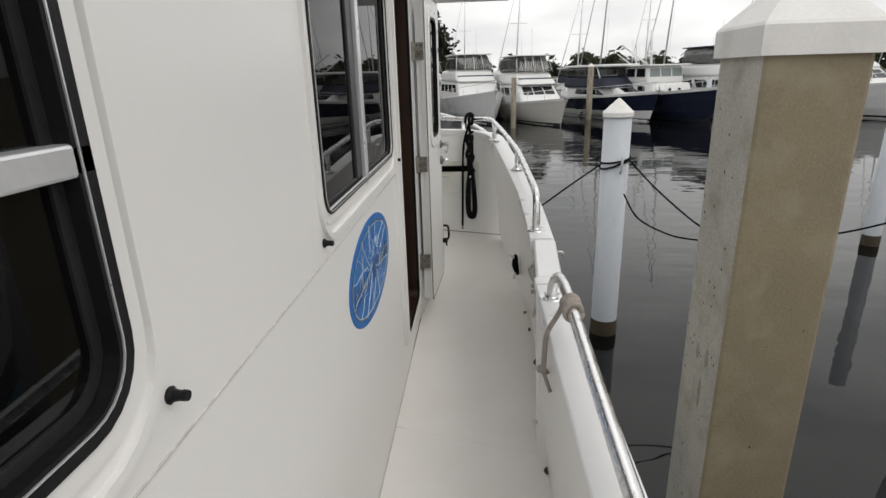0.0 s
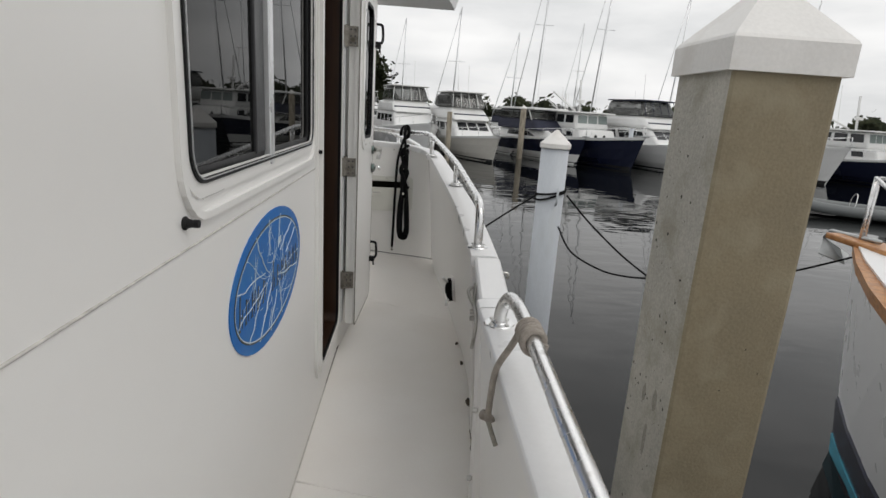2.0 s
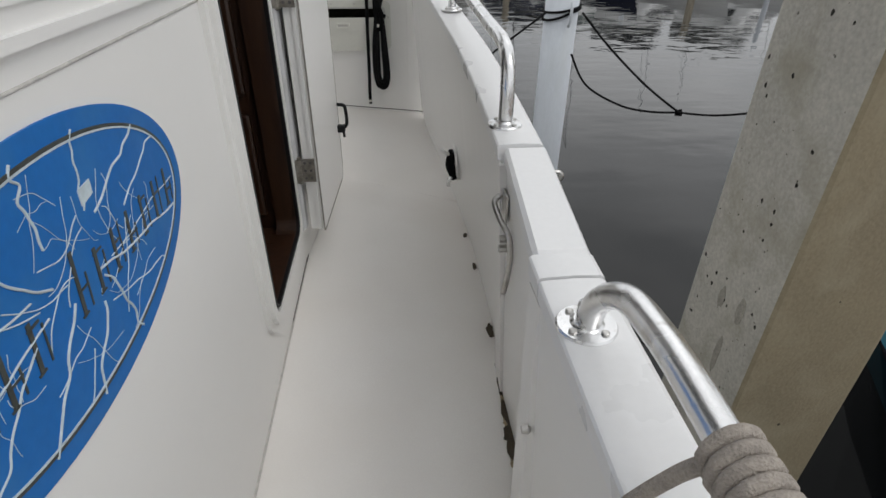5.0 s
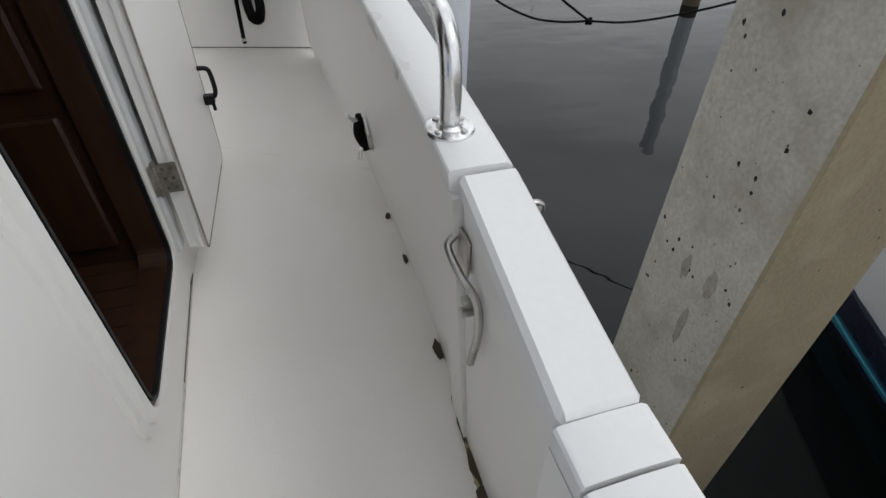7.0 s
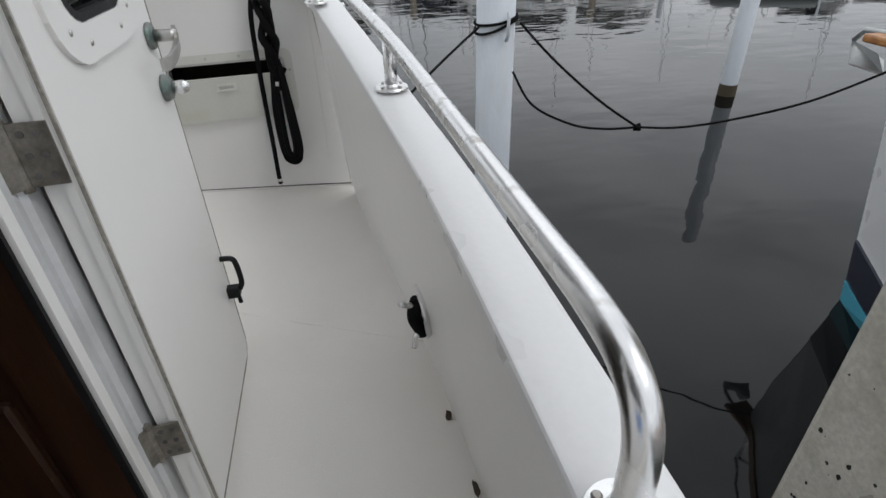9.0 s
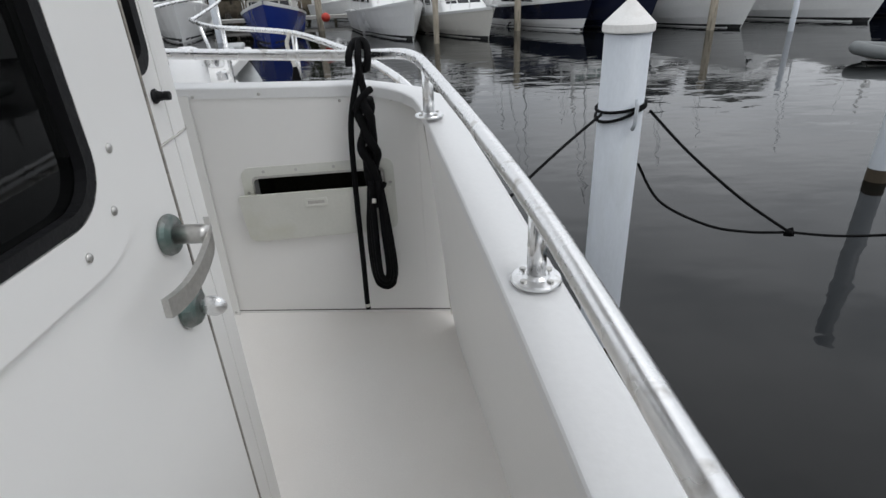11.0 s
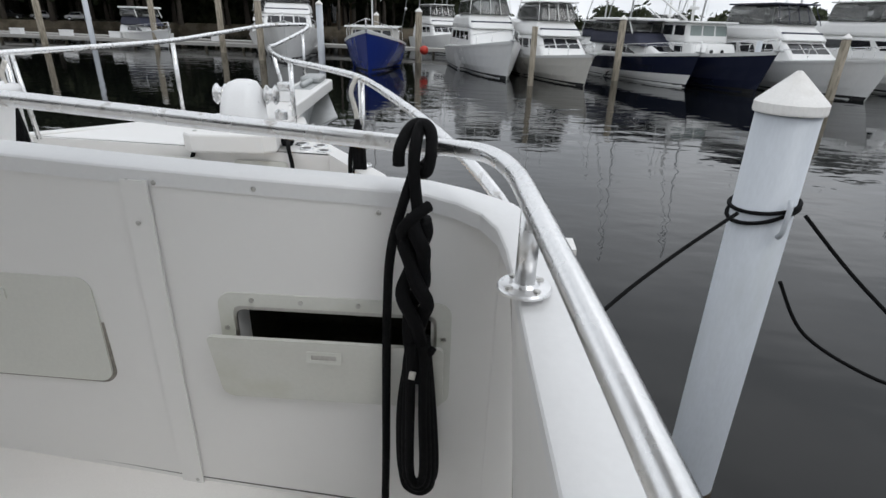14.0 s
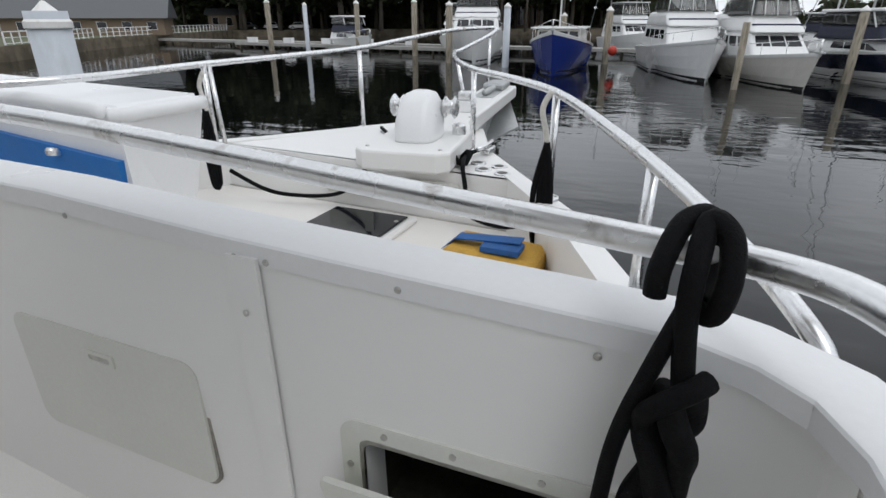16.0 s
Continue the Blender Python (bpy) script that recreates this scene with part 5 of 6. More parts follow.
# dinghy on the foredeck
def dinghy():
    t = thing("dinghy", "white and blue dinghy chocked on the foredeck behind the rail", "dinghy", (0.26, 0, 0.06))
    secs = []
    for s, top, w in ((0.0, 0.00, 0.40), (0.06, 0.02, 0.46), (0.8, 0.03, 0.5), (1.6, 0.05, 0.5)):
        x = -2.24 - s
        secs.append([(x - 0.10, 6.12 + 0.05, 0.325), (x, 6.06, 0.70), (x + 0.02, 6.04, 0.93 + top), (x, 6.10, 0.99 + top), (x, 6.05 + w, 0.99 + top), (x, 6.08 + w, 0.93), (x - 0.10, 6.0 + w, 0.325)])
    part("hull", loft(secs), CAPW, t)
    part("blue_band", loft([[(-2.30, 6.055, 0.56), (-2.25, 6.022, 0.80), (-2.25, 6.060, 0.80), (-2.30, 6.08, 0.56)], [(-3.3, 6.055, 0.56), (-3.3, 6.022, 0.89), (-3.3, 6.060, 0.89), (-3.3, 6.08, 0.56)]]), BLUE, t, "bright blue hull band")
    part("drain_tube", tube([(-2.62, 6.06, 0.80), (-2.60, 5.98, 0.82)], 0.018, 10), STEEL, t)
    part("gunwale", tube(spline([(-3.4, 6.05, 1.03), (-2.4, 6.03, 1.01), (-2.28, 6.04, 0.98), (-2.22, 6.15, 0.98), (-2.22, 6.48, 0.98)], 5), 0.03, 8), CAPW, t)


dinghy()

# ---- water, piles and mooring lines ----
bm = bmesh.new()
R = 3000.0
for q in (((-R, -R), (R, -R), (R, R), (-R, R)),):
    bm.faces.new([bm.verts.new((x, y, WATER)) for x, y in q])
structure("water", bm, WAT, "dark still harbour water with faint ripples", "water")


def square_pile():
    t = thing("concrete_pile", "square weathered concrete mooring pile with white pyramid cap", "pile")
    w, c = 0.47, Vector((1.641, 3.037, 0))
    rz = radians(-1.0)
    m = Matrix.Translation(c) @ Matrix.Rotation(rz, 4, "Z")
    bm = box(-w / 2, w / 2, -w / 2, w / 2, WATER - 1.5, 1.60, 0.022, 2)
    bmesh.ops.transform(bm, matrix=m, verts=bm.verts)
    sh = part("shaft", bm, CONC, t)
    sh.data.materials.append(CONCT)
    # faces towards -y take the darker tan concrete
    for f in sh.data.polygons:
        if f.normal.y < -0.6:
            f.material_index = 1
    h = w / 2 + 0.022
    secs = [[(a * q, b * q, z) for a, b in ((h, h), (-h, h), (-h, -h), (h, -h))] for q, z in ((1.0, 1.575), (1.0, 1.70), (0.97, 1.715), (0.30, 1.90), (0.04, 1.955))]
    bm = loft(secs)
    bmesh.ops.transform(bm, matrix=m, verts=bm.verts)
    part("cap", bm, PILECAP, t, "white pyramid cap")
    rnd = random.Random(3)
    mp = bmesh.new()
    for k in range(230):
        face = k % 2
        u, z, s = rnd.uniform(-0.2, 0.2), rnd.uniform(-1.1, 1.45), rnd.choice((0.002, 0.0025, 0.003, 0.004, 0.006, 0.008))
        n = 7
        ring = []
        for q in range(n):
            a = 2 * math.pi * q / n
            du, dz = s * rnd.uniform(0.6, 1.1) * math.cos(a), s * rnd.uniform(0.7, 1.5) * math.sin(a)
            p = Vector((-w / 2 - 0.0012, u + du, z + dz)) if face == 0 else Vector((u + du, -w / 2 - 0.0012, z + dz))
            ring.append(mp.verts.new(m @ p))
        if rnd.random() < (1.0 if face == 0 else 0.06):
            mp.faces.new(ring)
    bmesh.ops.delete(mp, geom=[v for v in mp.verts if not v.link_faces], context="VERTS")
    tagged(part("pits", mp, PIT, t, "dark pits in the concrete"), kind="stuff")
    for u, z, a, b in ((0.02, 0.0, 0.022, 0.06), (-0.10, 0.02, 0.026, 0.07), (-0.06, -0.22, 0.02, 0.11)):
        pts = [(a * rnd.uniform(0.7, 1) * math.cos(q), b * rnd.uniform(0.7, 1) * math.sin(q)) for q in [2 * math.pi * i / 16 for i in range(16)]]
        part("smudge", plate(pts, 0.0012, lambda p, q, d: tuple(m @ Vector((-w / 2 - d - 0.0004, u + p, z + q)))), SMUDGE, t)


square_pile()


def round_pile(name, x, y, top, r, mat, label, cap=True, low=None, lean=0.0, ring=False):
    t = thing(name, label, "pile", (x, y, 0), group="mooring piles")
    prof = [(r * 1.02, WATER - 2.0), (r, WATER), (r * 0.98, top - 0.24 if cap else top)]
    part("shaft", lathe(prof, 28, (0, 0, 0)), mat, t, smooth=True)
    if cap:
        part("cap", lathe([(r * 1.07, top - r * 1.3), (r * 1.09, top - r * 1.25), (r * 1.09, top - r * 0.98), (r * 1.02, top - r * 0.90), (r * 0.08, top)], 28), PILECAP, t, "white conical cap")
    if ring:
        part("growth", lathe([(r * 1.03, WATER - 0.6), (r * 1.05, WATER + 0.1), (r * 1.02, WATER + 0.22)], 24), ROTTEN, t, "dark growth at the waterline")
    if lean:
        t.rotation_euler = (0, radians(lean), 0)
    return t


rp = round_pile("sleeved_pile", 1.945, 7.40, 1.195, 0.176, SLEEVE, "white sleeved round mooring pile with conical cap", ring=True)
part("wooden_cleat", tube([(0.03, -0.195, 0.27), (0.035, -0.22, 0.31), (0.04, -0.22, 0.46), (0.042, -0.20, 0.50)], 0.016, 8), SLEEVE, rp, "pale cleat on the pile")


def rope_between(name, pts, r, label, mat=BLACKROPE):
    t = thing(name, label, "mooring line")
    part("line", tube(spline(pts, 12), r, 8), mat, t)
    return t


for z in (0.40, 0.425):
    t = thing("rope_turn", "black mooring line looped round the white pile", "mooring line", group="pile loops")
    part("loop", tube([(1.945 + 0.189 * math.cos(a), 7.40 + 0.189 * math.sin(a), z + 0.035 * math.cos(a - 0.2) - (0.05 * max(0, math.cos(a - 3.4)) if z < 0.41 else 0)) for a in [2 * math.pi * k / 24 for k in range(24)]], 0.0125, 8, True), BLACKROPE, t)
KN = (3.14, 6.77, -0.50)
rope_between("mooring_line", [(1.74, 7.26, 0.39), (1.35, 7.05, 0.18), (0.95, 6.75, -0.02), (0.45, 6.2, -0.22)], 0.0115, "black mooring line from pile to hull")
rope_between("mooring_line", [(2.12, 7.25, 0.40), (2.42, 7.12, 0.08), (2.8, 6.93, -0.26), KN], 0.0115, "black mooring line hanging from the white pile")
rope_between("mooring_line", [(2.02, 7.13, 0.02), (2.2, 7.05, -0.28), (2.55, 6.93, -0.46), (2.85, 6.85, -0.51), KN], 0.011, "slack black mooring line tied below the pile")
rope_between("mooring_line", [KN, (3.45, 6.6, -0.48), (3.8, 6.35, -0.36), (4.3, 6.08, -0.16), (5.0, 5.97, 0.10)], 0.011, "black mooring line running to the neighbouring boat")
t = thing("rope_knot", "black knot joining two mooring lines", "knot")
for k in range(3):
    part("turn", tube([(KN[0] + 0.028 * math.cos(a), KN[1] + 0.02 * math.sin(a + k), KN[2] + 0.028 * math.sin(a * 2 + k)) for a in [2 * math.pi * q / 10 for q in range(10)]], 0.012, 6, True), BLACKROPE, t)
round_pile("slip_pile", 8.25, 11.4, 1.25, 0.16, SLEEVE, "slim pale mooring pile standing in the water", cap=False, ring=True)


# ---- boats ----
def out(x, y, k=1.24):
    """Plan places of the marina, spread from the yacht outwards."""
    return (0.2 + (x - 0.2) * k, 3.0 + (y - 3.0) * k)


def on_quad(q, u, v, off=0.0):
    a, b, c, d = [Vector(p) for p in q]
    n = (b - a).cross(d - a).normalized()
    return (a * (1 - u) + b * u) * (1 - v) + (d * (1 - u) + c * u) * v + n * off


def pane_on(q, u0, u1, v0, v1, parent, mat=None, skew=0.0, name="window", thick=0.02):
    """A pane set on quad q between those shares of its sides."""
    o = [(u0 + skew, v0), (u1 - skew, v0), (u1, v1), (u0, v1)]
    bm = bmesh.new()
    lo, hi = [bm.verts.new(on_quad(q, u, v, -0.01)) for u, v in o], [bm.verts.new(on_quad(q, u, v, thick)) for u, v in o]
    bm.faces.new(hi)
    for k in range(4):
        bm.faces.new((lo[k], lo[(k + 1) % 4], hi[(k + 1) % 4], hi[k]))
    bmesh.ops.recalc_face_normals(bm, faces=bm.faces)
    return part(name, bm, mat or BDARK, parent)


def block(x0, x1, w, z0, z1, f=0.3, s=0.1, a=0.1, soft=0.2, nose=0.92):
    """Deckhouse: its corners from after end x0 to fore end x1, raked by f ahead, a astern and s at the sides."""
    lo = [(x0, -w, z0), (x1, -w * nose, z0), (x1, w * nose, z0), (x0, w, z0)]
    hi = [(x0 + a, -w + s, z1), (x1 - f, -w * min(0.9, nose + 0.2) + s, z1), (x1 - f, w * min(0.9, nose + 0.2) - s, z1), (x0 + a, w - s, z1)]
    bm = bmesh.new()
    v = [bm.verts.new(p) for p in lo + hi]
    for q in ((0, 1, 5, 4), (1, 2, 6, 5), (2, 3, 7, 6), (3, 0, 4, 7), (4, 5, 6, 7), (3, 2, 1, 0)):
        bm.faces.new([v[i] for i in q])
    bmesh.ops.recalc_face_normals(bm, faces=bm.faces)
    bmesh.ops.bevel(bm, geom=list(bm.edges), offset=soft, segments=3, affect="EDGES", profile=0.5)
    return bm, {"front": (lo[1], lo[2], hi[2], hi[1]), "starboard": (lo[0], lo[1], hi[1], hi[0]), "port": (lo[2], lo[3], hi[3], hi[2])}


def hull_mesh(L, B, bow, mid, lo=-0.4, hi=1.0, grow=0.0, rake=0.48):
    """Hull skin between two shares of its height (0 the water, 1 the sheer)."""
    secs = []
    for k in range(15):
        s = k / 14
        full = 1 - (1 - min(1.0, s * 1.6)) ** 2.1
        hb = B / 2 * full * (1 - 0.10 * max(0, s - 0.6)) + 0.02
        sheer = mid + (bow - mid) * (1 - s) ** 1.8
        ring = []
        for t in (hi, lerp(lo, hi, 0.75), lerp(lo, hi, 0.5), lerp(lo, hi, 0.25), lo):
            tt = max(0.0, t)
            wide = hb * (0.55 + 0.45 * tt ** 0.6) if s < 0.6 else hb * (0.80 + 0.20 * tt ** 0.6)
            x = -L * s - (1 - tt) * rake * bow * (1 - s) ** 3
            ring.append((x, wide + grow, sheer * t))
        secs.append([(x, -w, z) for x, w, z in ring] + [(x, w, z) for x, w, z in reversed(ring)])
    return loft(secs)


def boat_rail(t, L, B, bow, mid, length=0.55, h=0.6):
    for sgn in (-1, 1):
        pts = []
        for k in range(9):
            s = length * k / 8
            hb = (B / 2) * (1 - (1 - min(1.0, s * 1.6)) ** 2.1) * 0.93 + 0.02
            pts.append((-L * s - 0.05, sgn * hb, mid + (bow - mid) * (1 - s) ** 1.8 + h))
        part("bow_rail", tube(pts, 0.022, 6), STEEL, t)
        for k in range(0, 9, 2):
            p = pts[k]
            part("stanchion", tube([(p[0], p[1], p[2] - h), p], 0.018, 5), STEEL, t)


def motor_yacht(label, stem, heading, L=12.5, B=4.2, bow=1.9, mid=1.2, hull=0, stripe=None, low="white", kind="fly", top=None, screens=True, group="moored motor yachts"):
    """A moored motor boat seen from ahead: hull, house, windows, bridge and rails."""
    L, B, bow, mid = L * 1.08, B * 1.06, bow * 1.08, mid * 1.08
    t = thing("motor_yacht", label, "boat", (*out(*stem), WATER), heading, group)
    t.scale = (1, 1, 1.10)
    W = BHULL[0]
    part("hull", hull_mesh(L, B, bow, mid), BHULL[hull], t)
    if stripe is not None:
        part("lower_hull", hull_mesh(L, B, bow, mid, -0.3, stripe[1], 0.012), stripe[0], t)
    part("boot_stripe", hull_mesh(L, B, bow, mid, -0.3, 0.10, 0.02), ANTIFOUL, t, "black boot stripe")
    part("rub_rail", hull_mesh(L, B, bow, mid, 0.93, 1.0, 0.03), W, t)
    part("foredeck", hull_mesh(L, B * 0.96, bow + 0.05, mid + 0.05, 0.97, 1.0), W, t)
    boat_rail(t, L, B, bow, mid)
    part("anchor_roller", box(-0.35, 0.28, -0.12, 0.12, bow, bow + 0.09, 0.02), GALV, t)
    z0 = mid + 0.25
    if kind == "fly":
        bm, q = block(-L * 0.95, -L * 0.30, B * 0.42, z0 - 0.2, z0 + 1.15, 1.9, 0.2)
        h = part("house", bm, W, t)
        for a in range(3 if screens else 0):
            pane_on(q["front"], 0.09 + a * 0.28, 0.34 + a * 0.28, 0.50, 0.86, h)
        for sd in ("starboard", "port"):
            for a in range(4):
                pane_on(q[sd], 0.12 + a * 0.2, 0.28 + a * 0.2, 0.45, 0.82, h, skew=0.01)
        bm, q = block(-L * 0.92, -L * 0.40, B * 0.40, z0 + 1.10, z0 + 1.95, 1.3, 0.18, 0.1, 0.26)
        f = part("flybridge", bm, W, t)
        pane_on(q["front"], 0.03, 0.97, 0.44, 0.52, f, BCANVAS, name="stripe")
        bm, q = block(-L * 0.80, -L * 0.47, B * 0.37, z0 + 1.93, z0 + 3.0, 0.8, 0.22, 0.1, 0.24)
        c = part("enclosure", bm, VINYL, t, "clear vinyl bridge enclosure")
        c.visible_shadow = False
        part("hardtop", box(-L * 0.80, -L * 0.50, -B * 0.34, B * 0.34, z0 + 2.99, z0 + 3.07, 0.03), BHULL[0] if top is None else top, t)
        for k in range(5):
            y = -B * 0.31 + k * B * 0.155
            part("enclosure_seam", tube([(-L * 0.47 + 0.02, y * 1.08, z0 + 1.95), (-L * 0.47 - 0.54, y * 0.95, z0 + 3.0)], 0.025, 5), W if top is None else top, t)
    elif kind == "sport":
        bm, q = block(-L * 0.95, -L * 0.14, B * 0.40, z0 - 0.25, z0 + 0.55, 2.6, 0.25, nose=0.40)
        h = part("trunk", bm, W, t)
        pane_on(q["front"], 0.22, 0.78, 0.22, 0.52, h, BCANVAS, name="sunpad", thick=0.05)
        pane_on(q["front"], 0.14, 0.86, 0.62, 0.95, h)
        for sd in ("starboard", "port"):
            pane_on(q[sd], 0.30, 0.66, 0.35, 0.78, h, skew=-0.04)
        bm, q = block(-L * 0.9, -L * 0.34, B * 0.38, z0 + 0.50, z0 + 1.25, 1.1, 0.22)
        f = part("windscreen", bm, BCANVAS, t, "dark canvas windscreen cover")
        bm, q = block(-L * 0.9, -L * 0.42, B * 0.35, z0 + 1.25, z0 + 1.95, 0.5, 0.08)
        part("side_glass", bm, VINYL, t)
        part("hardtop", box(-L * 0.9, -L * 0.40, -B * 0.36, B * 0.36, z0 + 1.93, z0 + 2.10, 0.07), W, t)
        for sgn in (-1, 1):
            part("arch_leg", tube([(-L * 0.42, sgn * B * 0.35, z0 + 1.2), (-L * 0.48, sgn * B * 0.33, z0 + 1.95)], 0.05, 6), W, t)
    elif kind == "pilot":
        bm, q = block(-L * 0.95, -L * 0.35, B * 0.40, z0 - 0.2, z0 + 0.75, 0.3, 0.06)
        h = part("house", bm, W, t)
        for sd in ("starboard", "port"):
            for a in range(5):
                pane_on(q[sd], 0.1 + a * 0.17, 0.2 + a * 0.17, 0.45, 0.8, h)
        for a in (-0.4, 0.4):
            part("porthole", lathe([(0.13, 0), (0.13, 0.02)], 14, (-L * 0.35 + 0.03, a, z0 + 0.3), axis="x"), BDARK, t)
        bm, q = block(-L * 0.72, -L * 0.42, B * 0.37, z0 + 0.72, z0 + 1.85, 0.22, 0.06)
        p = part("wheelhouse", bm, W, t)
        for a in range(3):
            pane_on(q["front"], 0.06 + a * 0.31, 0.33 + a * 0.31, 0.38, 0.86, p, glass_grey)
        for sd in ("starboard", "port"):
            for a in range(3):
                pane_on(q[sd], 0.08 + a * 0.3, 0.32 + a * 0.3, 0.38, 0.86, p)
        part("wheelhouse_roof", box(-L * 0.75, -L * 0.40, -B * 0.40, B * 0.40, z0 + 1.84, z0 + 1.94, 0.04), W, t)
        part("mast", tube([(-L * 0.56, 0, z0 + 1.9), (-L * 0.58, 0, z0 + 4.2)], 0.09, 8), W, t)
        part("radar", lathe([(0.3, 0), (0.3, 0.16), (0.2, 0.2)], 16, (-L * 0.56, 0, z0 + 2.6)), W, t)
        part("boom", tube([(-L * 0.6, 0, z0 + 2.0), (-L * 0.85, 0, z0 + 3.4)], 0.07, 6), W, t)
    elif kind == "work":
        bm, q = block(-L * 0.8, -L * 0.35, B * 0.38, z0 - 0.2, z0 + 0.9, 0.1, 0.05)
        h = part("house", bm, BHULL[1], t)
        for a in range(4):
            pane_on(q["front"], 0.06 + a * 0.23, 0.25 + a * 0.23, 0.45, 0.86, h)
        part("roof", box(-L * 0.85, -L * 0.32, -B * 0.42, B * 0.42, z0 + 0.9, z0 + 1.0, 0.03), W, t)
        part("mast", tube([(-L * 0.4, 0, z0 + 0.9), (-L * 0.4, 0, z0 + 5.5)], 0.06, 8), W, t)
    if kind in ("fly", "pilot"):
        part("antenna", tube([(-L * 0.7, B * 0.2, z0 + 1.9), (-L * 0.73, B * 0.22, z0 + 5.0)], 0.02, 5), W, t)
    return t


glass_grey = material("grey_green_window", (0.22, 0.26, 0.25), 0.1, var=0.1, bump=0)


def bearing(dx, dy):
    return math.degrees(math.atan2(dy, dx))


H = bearing(0.40, -0.92)
motor_yacht("royal blue workboat with cream house, bow towards the fairway", (-6.3, 33.0), bearing(0.12, -1), 11, 4.2, 2.3, 1.3, 3, kind="work")
motor_yacht("white flybridge motor yacht with clear bridge enclosure", (1.2, 32.6), bearing(0.22, -0.93), 13, 4.3, 2.0, 1.25, 0, screens=False)
motor_yacht("cream flybridge cruiser with clear bridge enclosure", (4.9, 31.0), bearing(0.25, -0.9), 11.5, 4.0, 1.55, 1.0, 1)
motor_yacht("white sports cruiser with navy hull band and dark canvas", (10.2, 32.4), bearing(0.27, -0.9), 12, 4.2, 1.75, 1.2, 2, (BHULL[0], 0.38), kind="sport")
motor_yacht("navy pilothouse trawler with white wheelhouse and mast", (13.0, 30.8), bearing(0.30, -0.87), 13, 4.4, 2.0, 1.25, 2, kind="pilot")
motor_yacht("white flybridge yacht with dark blue canvas bridge", (17.2, 29.5), bearing(0.30, -0.87), 13, 4.5, 1.9, 1.2, 0, top=BCANVAS)
motor_yacht("large white flybridge motor yacht with dark windows", (23.5, 29.0), bearing(0.30, -0.87), 15, 4.9, 2.2, 1.5, 0)
motor_yacht("white flybridge yacht moored stern to the shore pier", (-12.6, 38.5), bearing(0.30, -0.95), 15, 5.2, 2.5, 1.7, 0, top=BCANVAS)
motor_yacht("white express cruiser lying beside the shore pier", (-25.0, 47.0), bearing(0.8, -0.6), 9, 3.2, 1.5, 1.0, 0, kind="sport")
motor_yacht("white sports boat among the shore piles", (-17.5, 46.0), bearing(0.2, -0.98), 10, 3.5, 1.7, 1.1, 0, kind="fly")
for k, (x, y, kd, hl) in enumerate(((6.5, 46, "fly", 0), (13, 50, "sport", 0), (18, 52, "pilot", 0), (25, 50, "fly", 0), (31, 46, "fly", 0), (29.5, 28, "pilot", 2), (35.5, 27, "fly", 0), (41.5, 25.5, "sport", 0), (47.5, 23, "fly", 0), (53, 20, "pilot", 0), (58, 15, "fly", 0), (37, 52, "fly", 0), (44, 48, "sport", 0), (-2.5, 52, "fly", 0), (60, 8, "fly", 0), (62, 1, "sport", 2), (62, -6, "fly", 0), (2, 60, "pilot", 0), (22, 64, "fly", 0), (34, 66, "sport", 0))):
    motor_yacht("white motor boat in a farther berth", (x, y), H + (20 if x > 40 else 0), 12, 4.1, 1.9, 1.2, hl, kind=kd, group="farther motor boats")


def sail_mast(x, y, h, lean):
    t = thing("sailing_mast", "tall bare mast of a moored sailing yacht with stays", "mast", group="masts over the marina")
    top = (x + lean * h, y, WATER + h)
    part("spar", tube([(x, y, WATER + 1.0), top], 0.085, 8, radii=[0.1, 0.06]), ALU, t)
    part("stay", tube([(x - 2.6, y - 1.0, WATER + 1.6), top], 0.05, 5), ALU, t)
    part("stay", tube([(x + 1.0, y + 1.5, WATER + 1.6), (x + lean * h * 0.8, y, WATER + h * 0.8)], 0.012, 4), ALU, t)
    part("spreader", tube([(x + lean * h * 0.6 - 1.0, y, WATER + h * 0.6), (x + lean * h * 0.6 + 1.0, y, WATER + h * 0.6)], 0.03, 5), ALU, t)


for x, y, h, ln in ((3.7, 55, 13, 0.04), (9.5, 55, 11, 0.03), (10.9, 52, 19, 0.05), (16.4, 52, 19, 0.06), (-1.5, 70, 14, 0.02), (27.5, 60, 18, 0.05), (33, 62, 16, 0.04), (40, 58, 17, 0.05), (48, 45, 16, 0.03), (-9, 75, 15, 0.0), (-6, 78, 14, 0.02), (52, 36, 17, 0.02), (20, 70, 15, 0.02)):
    sail_mast(*out(x, y), h * 1.15, ln)

# mooring piles among the berths
for x, y, top, r, mat, cap in ((2.1, 31.0, 1.25, 0.15, PILE, False), (-4.9, 43.0, 2.15, 0.24, PILE, True), (7.0, 35.5, 1.95, 0.2, PILE, True), (12.9, 32.6, 0.95, 0.14, SLEEVE, False), (15.4, 30.2, 1.4, 0.2, PILE, True), (17.9, 27.9, 1.3, 0.13, SLEEVE, False), (-20.3, 46.0, 2.9, 0.24, PILE, True), (-26.5, 47.5, 2.9, 0.24, PILE, True), (-10.2, 38.0, 2.3, 0.22, SLEEVE, True), (-30.0, 45.0, 2.7, 0.2, SLEEVE, True), (-14.8, 40.0, 2.5, 0.24, PILE, True), (-36.0, 47.5, 3.1, 0.26, PILE, True), (-8.0, 44.0, 1.8, 0.2, PILE, True), (25.5, 26.0, 1.4, 0.16, SLEEVE, False), (30.5, 25.5, 1.6, 0.2, PILE, True)):
    round_pile("mooring_pile", *out(x, y), 1.36 + (top - 1.36) * 1.2, r * 1.15, mat, "weathered mooring pile with pale cap standing in the water" if cap else "slim mooring pile standing in the water", cap)
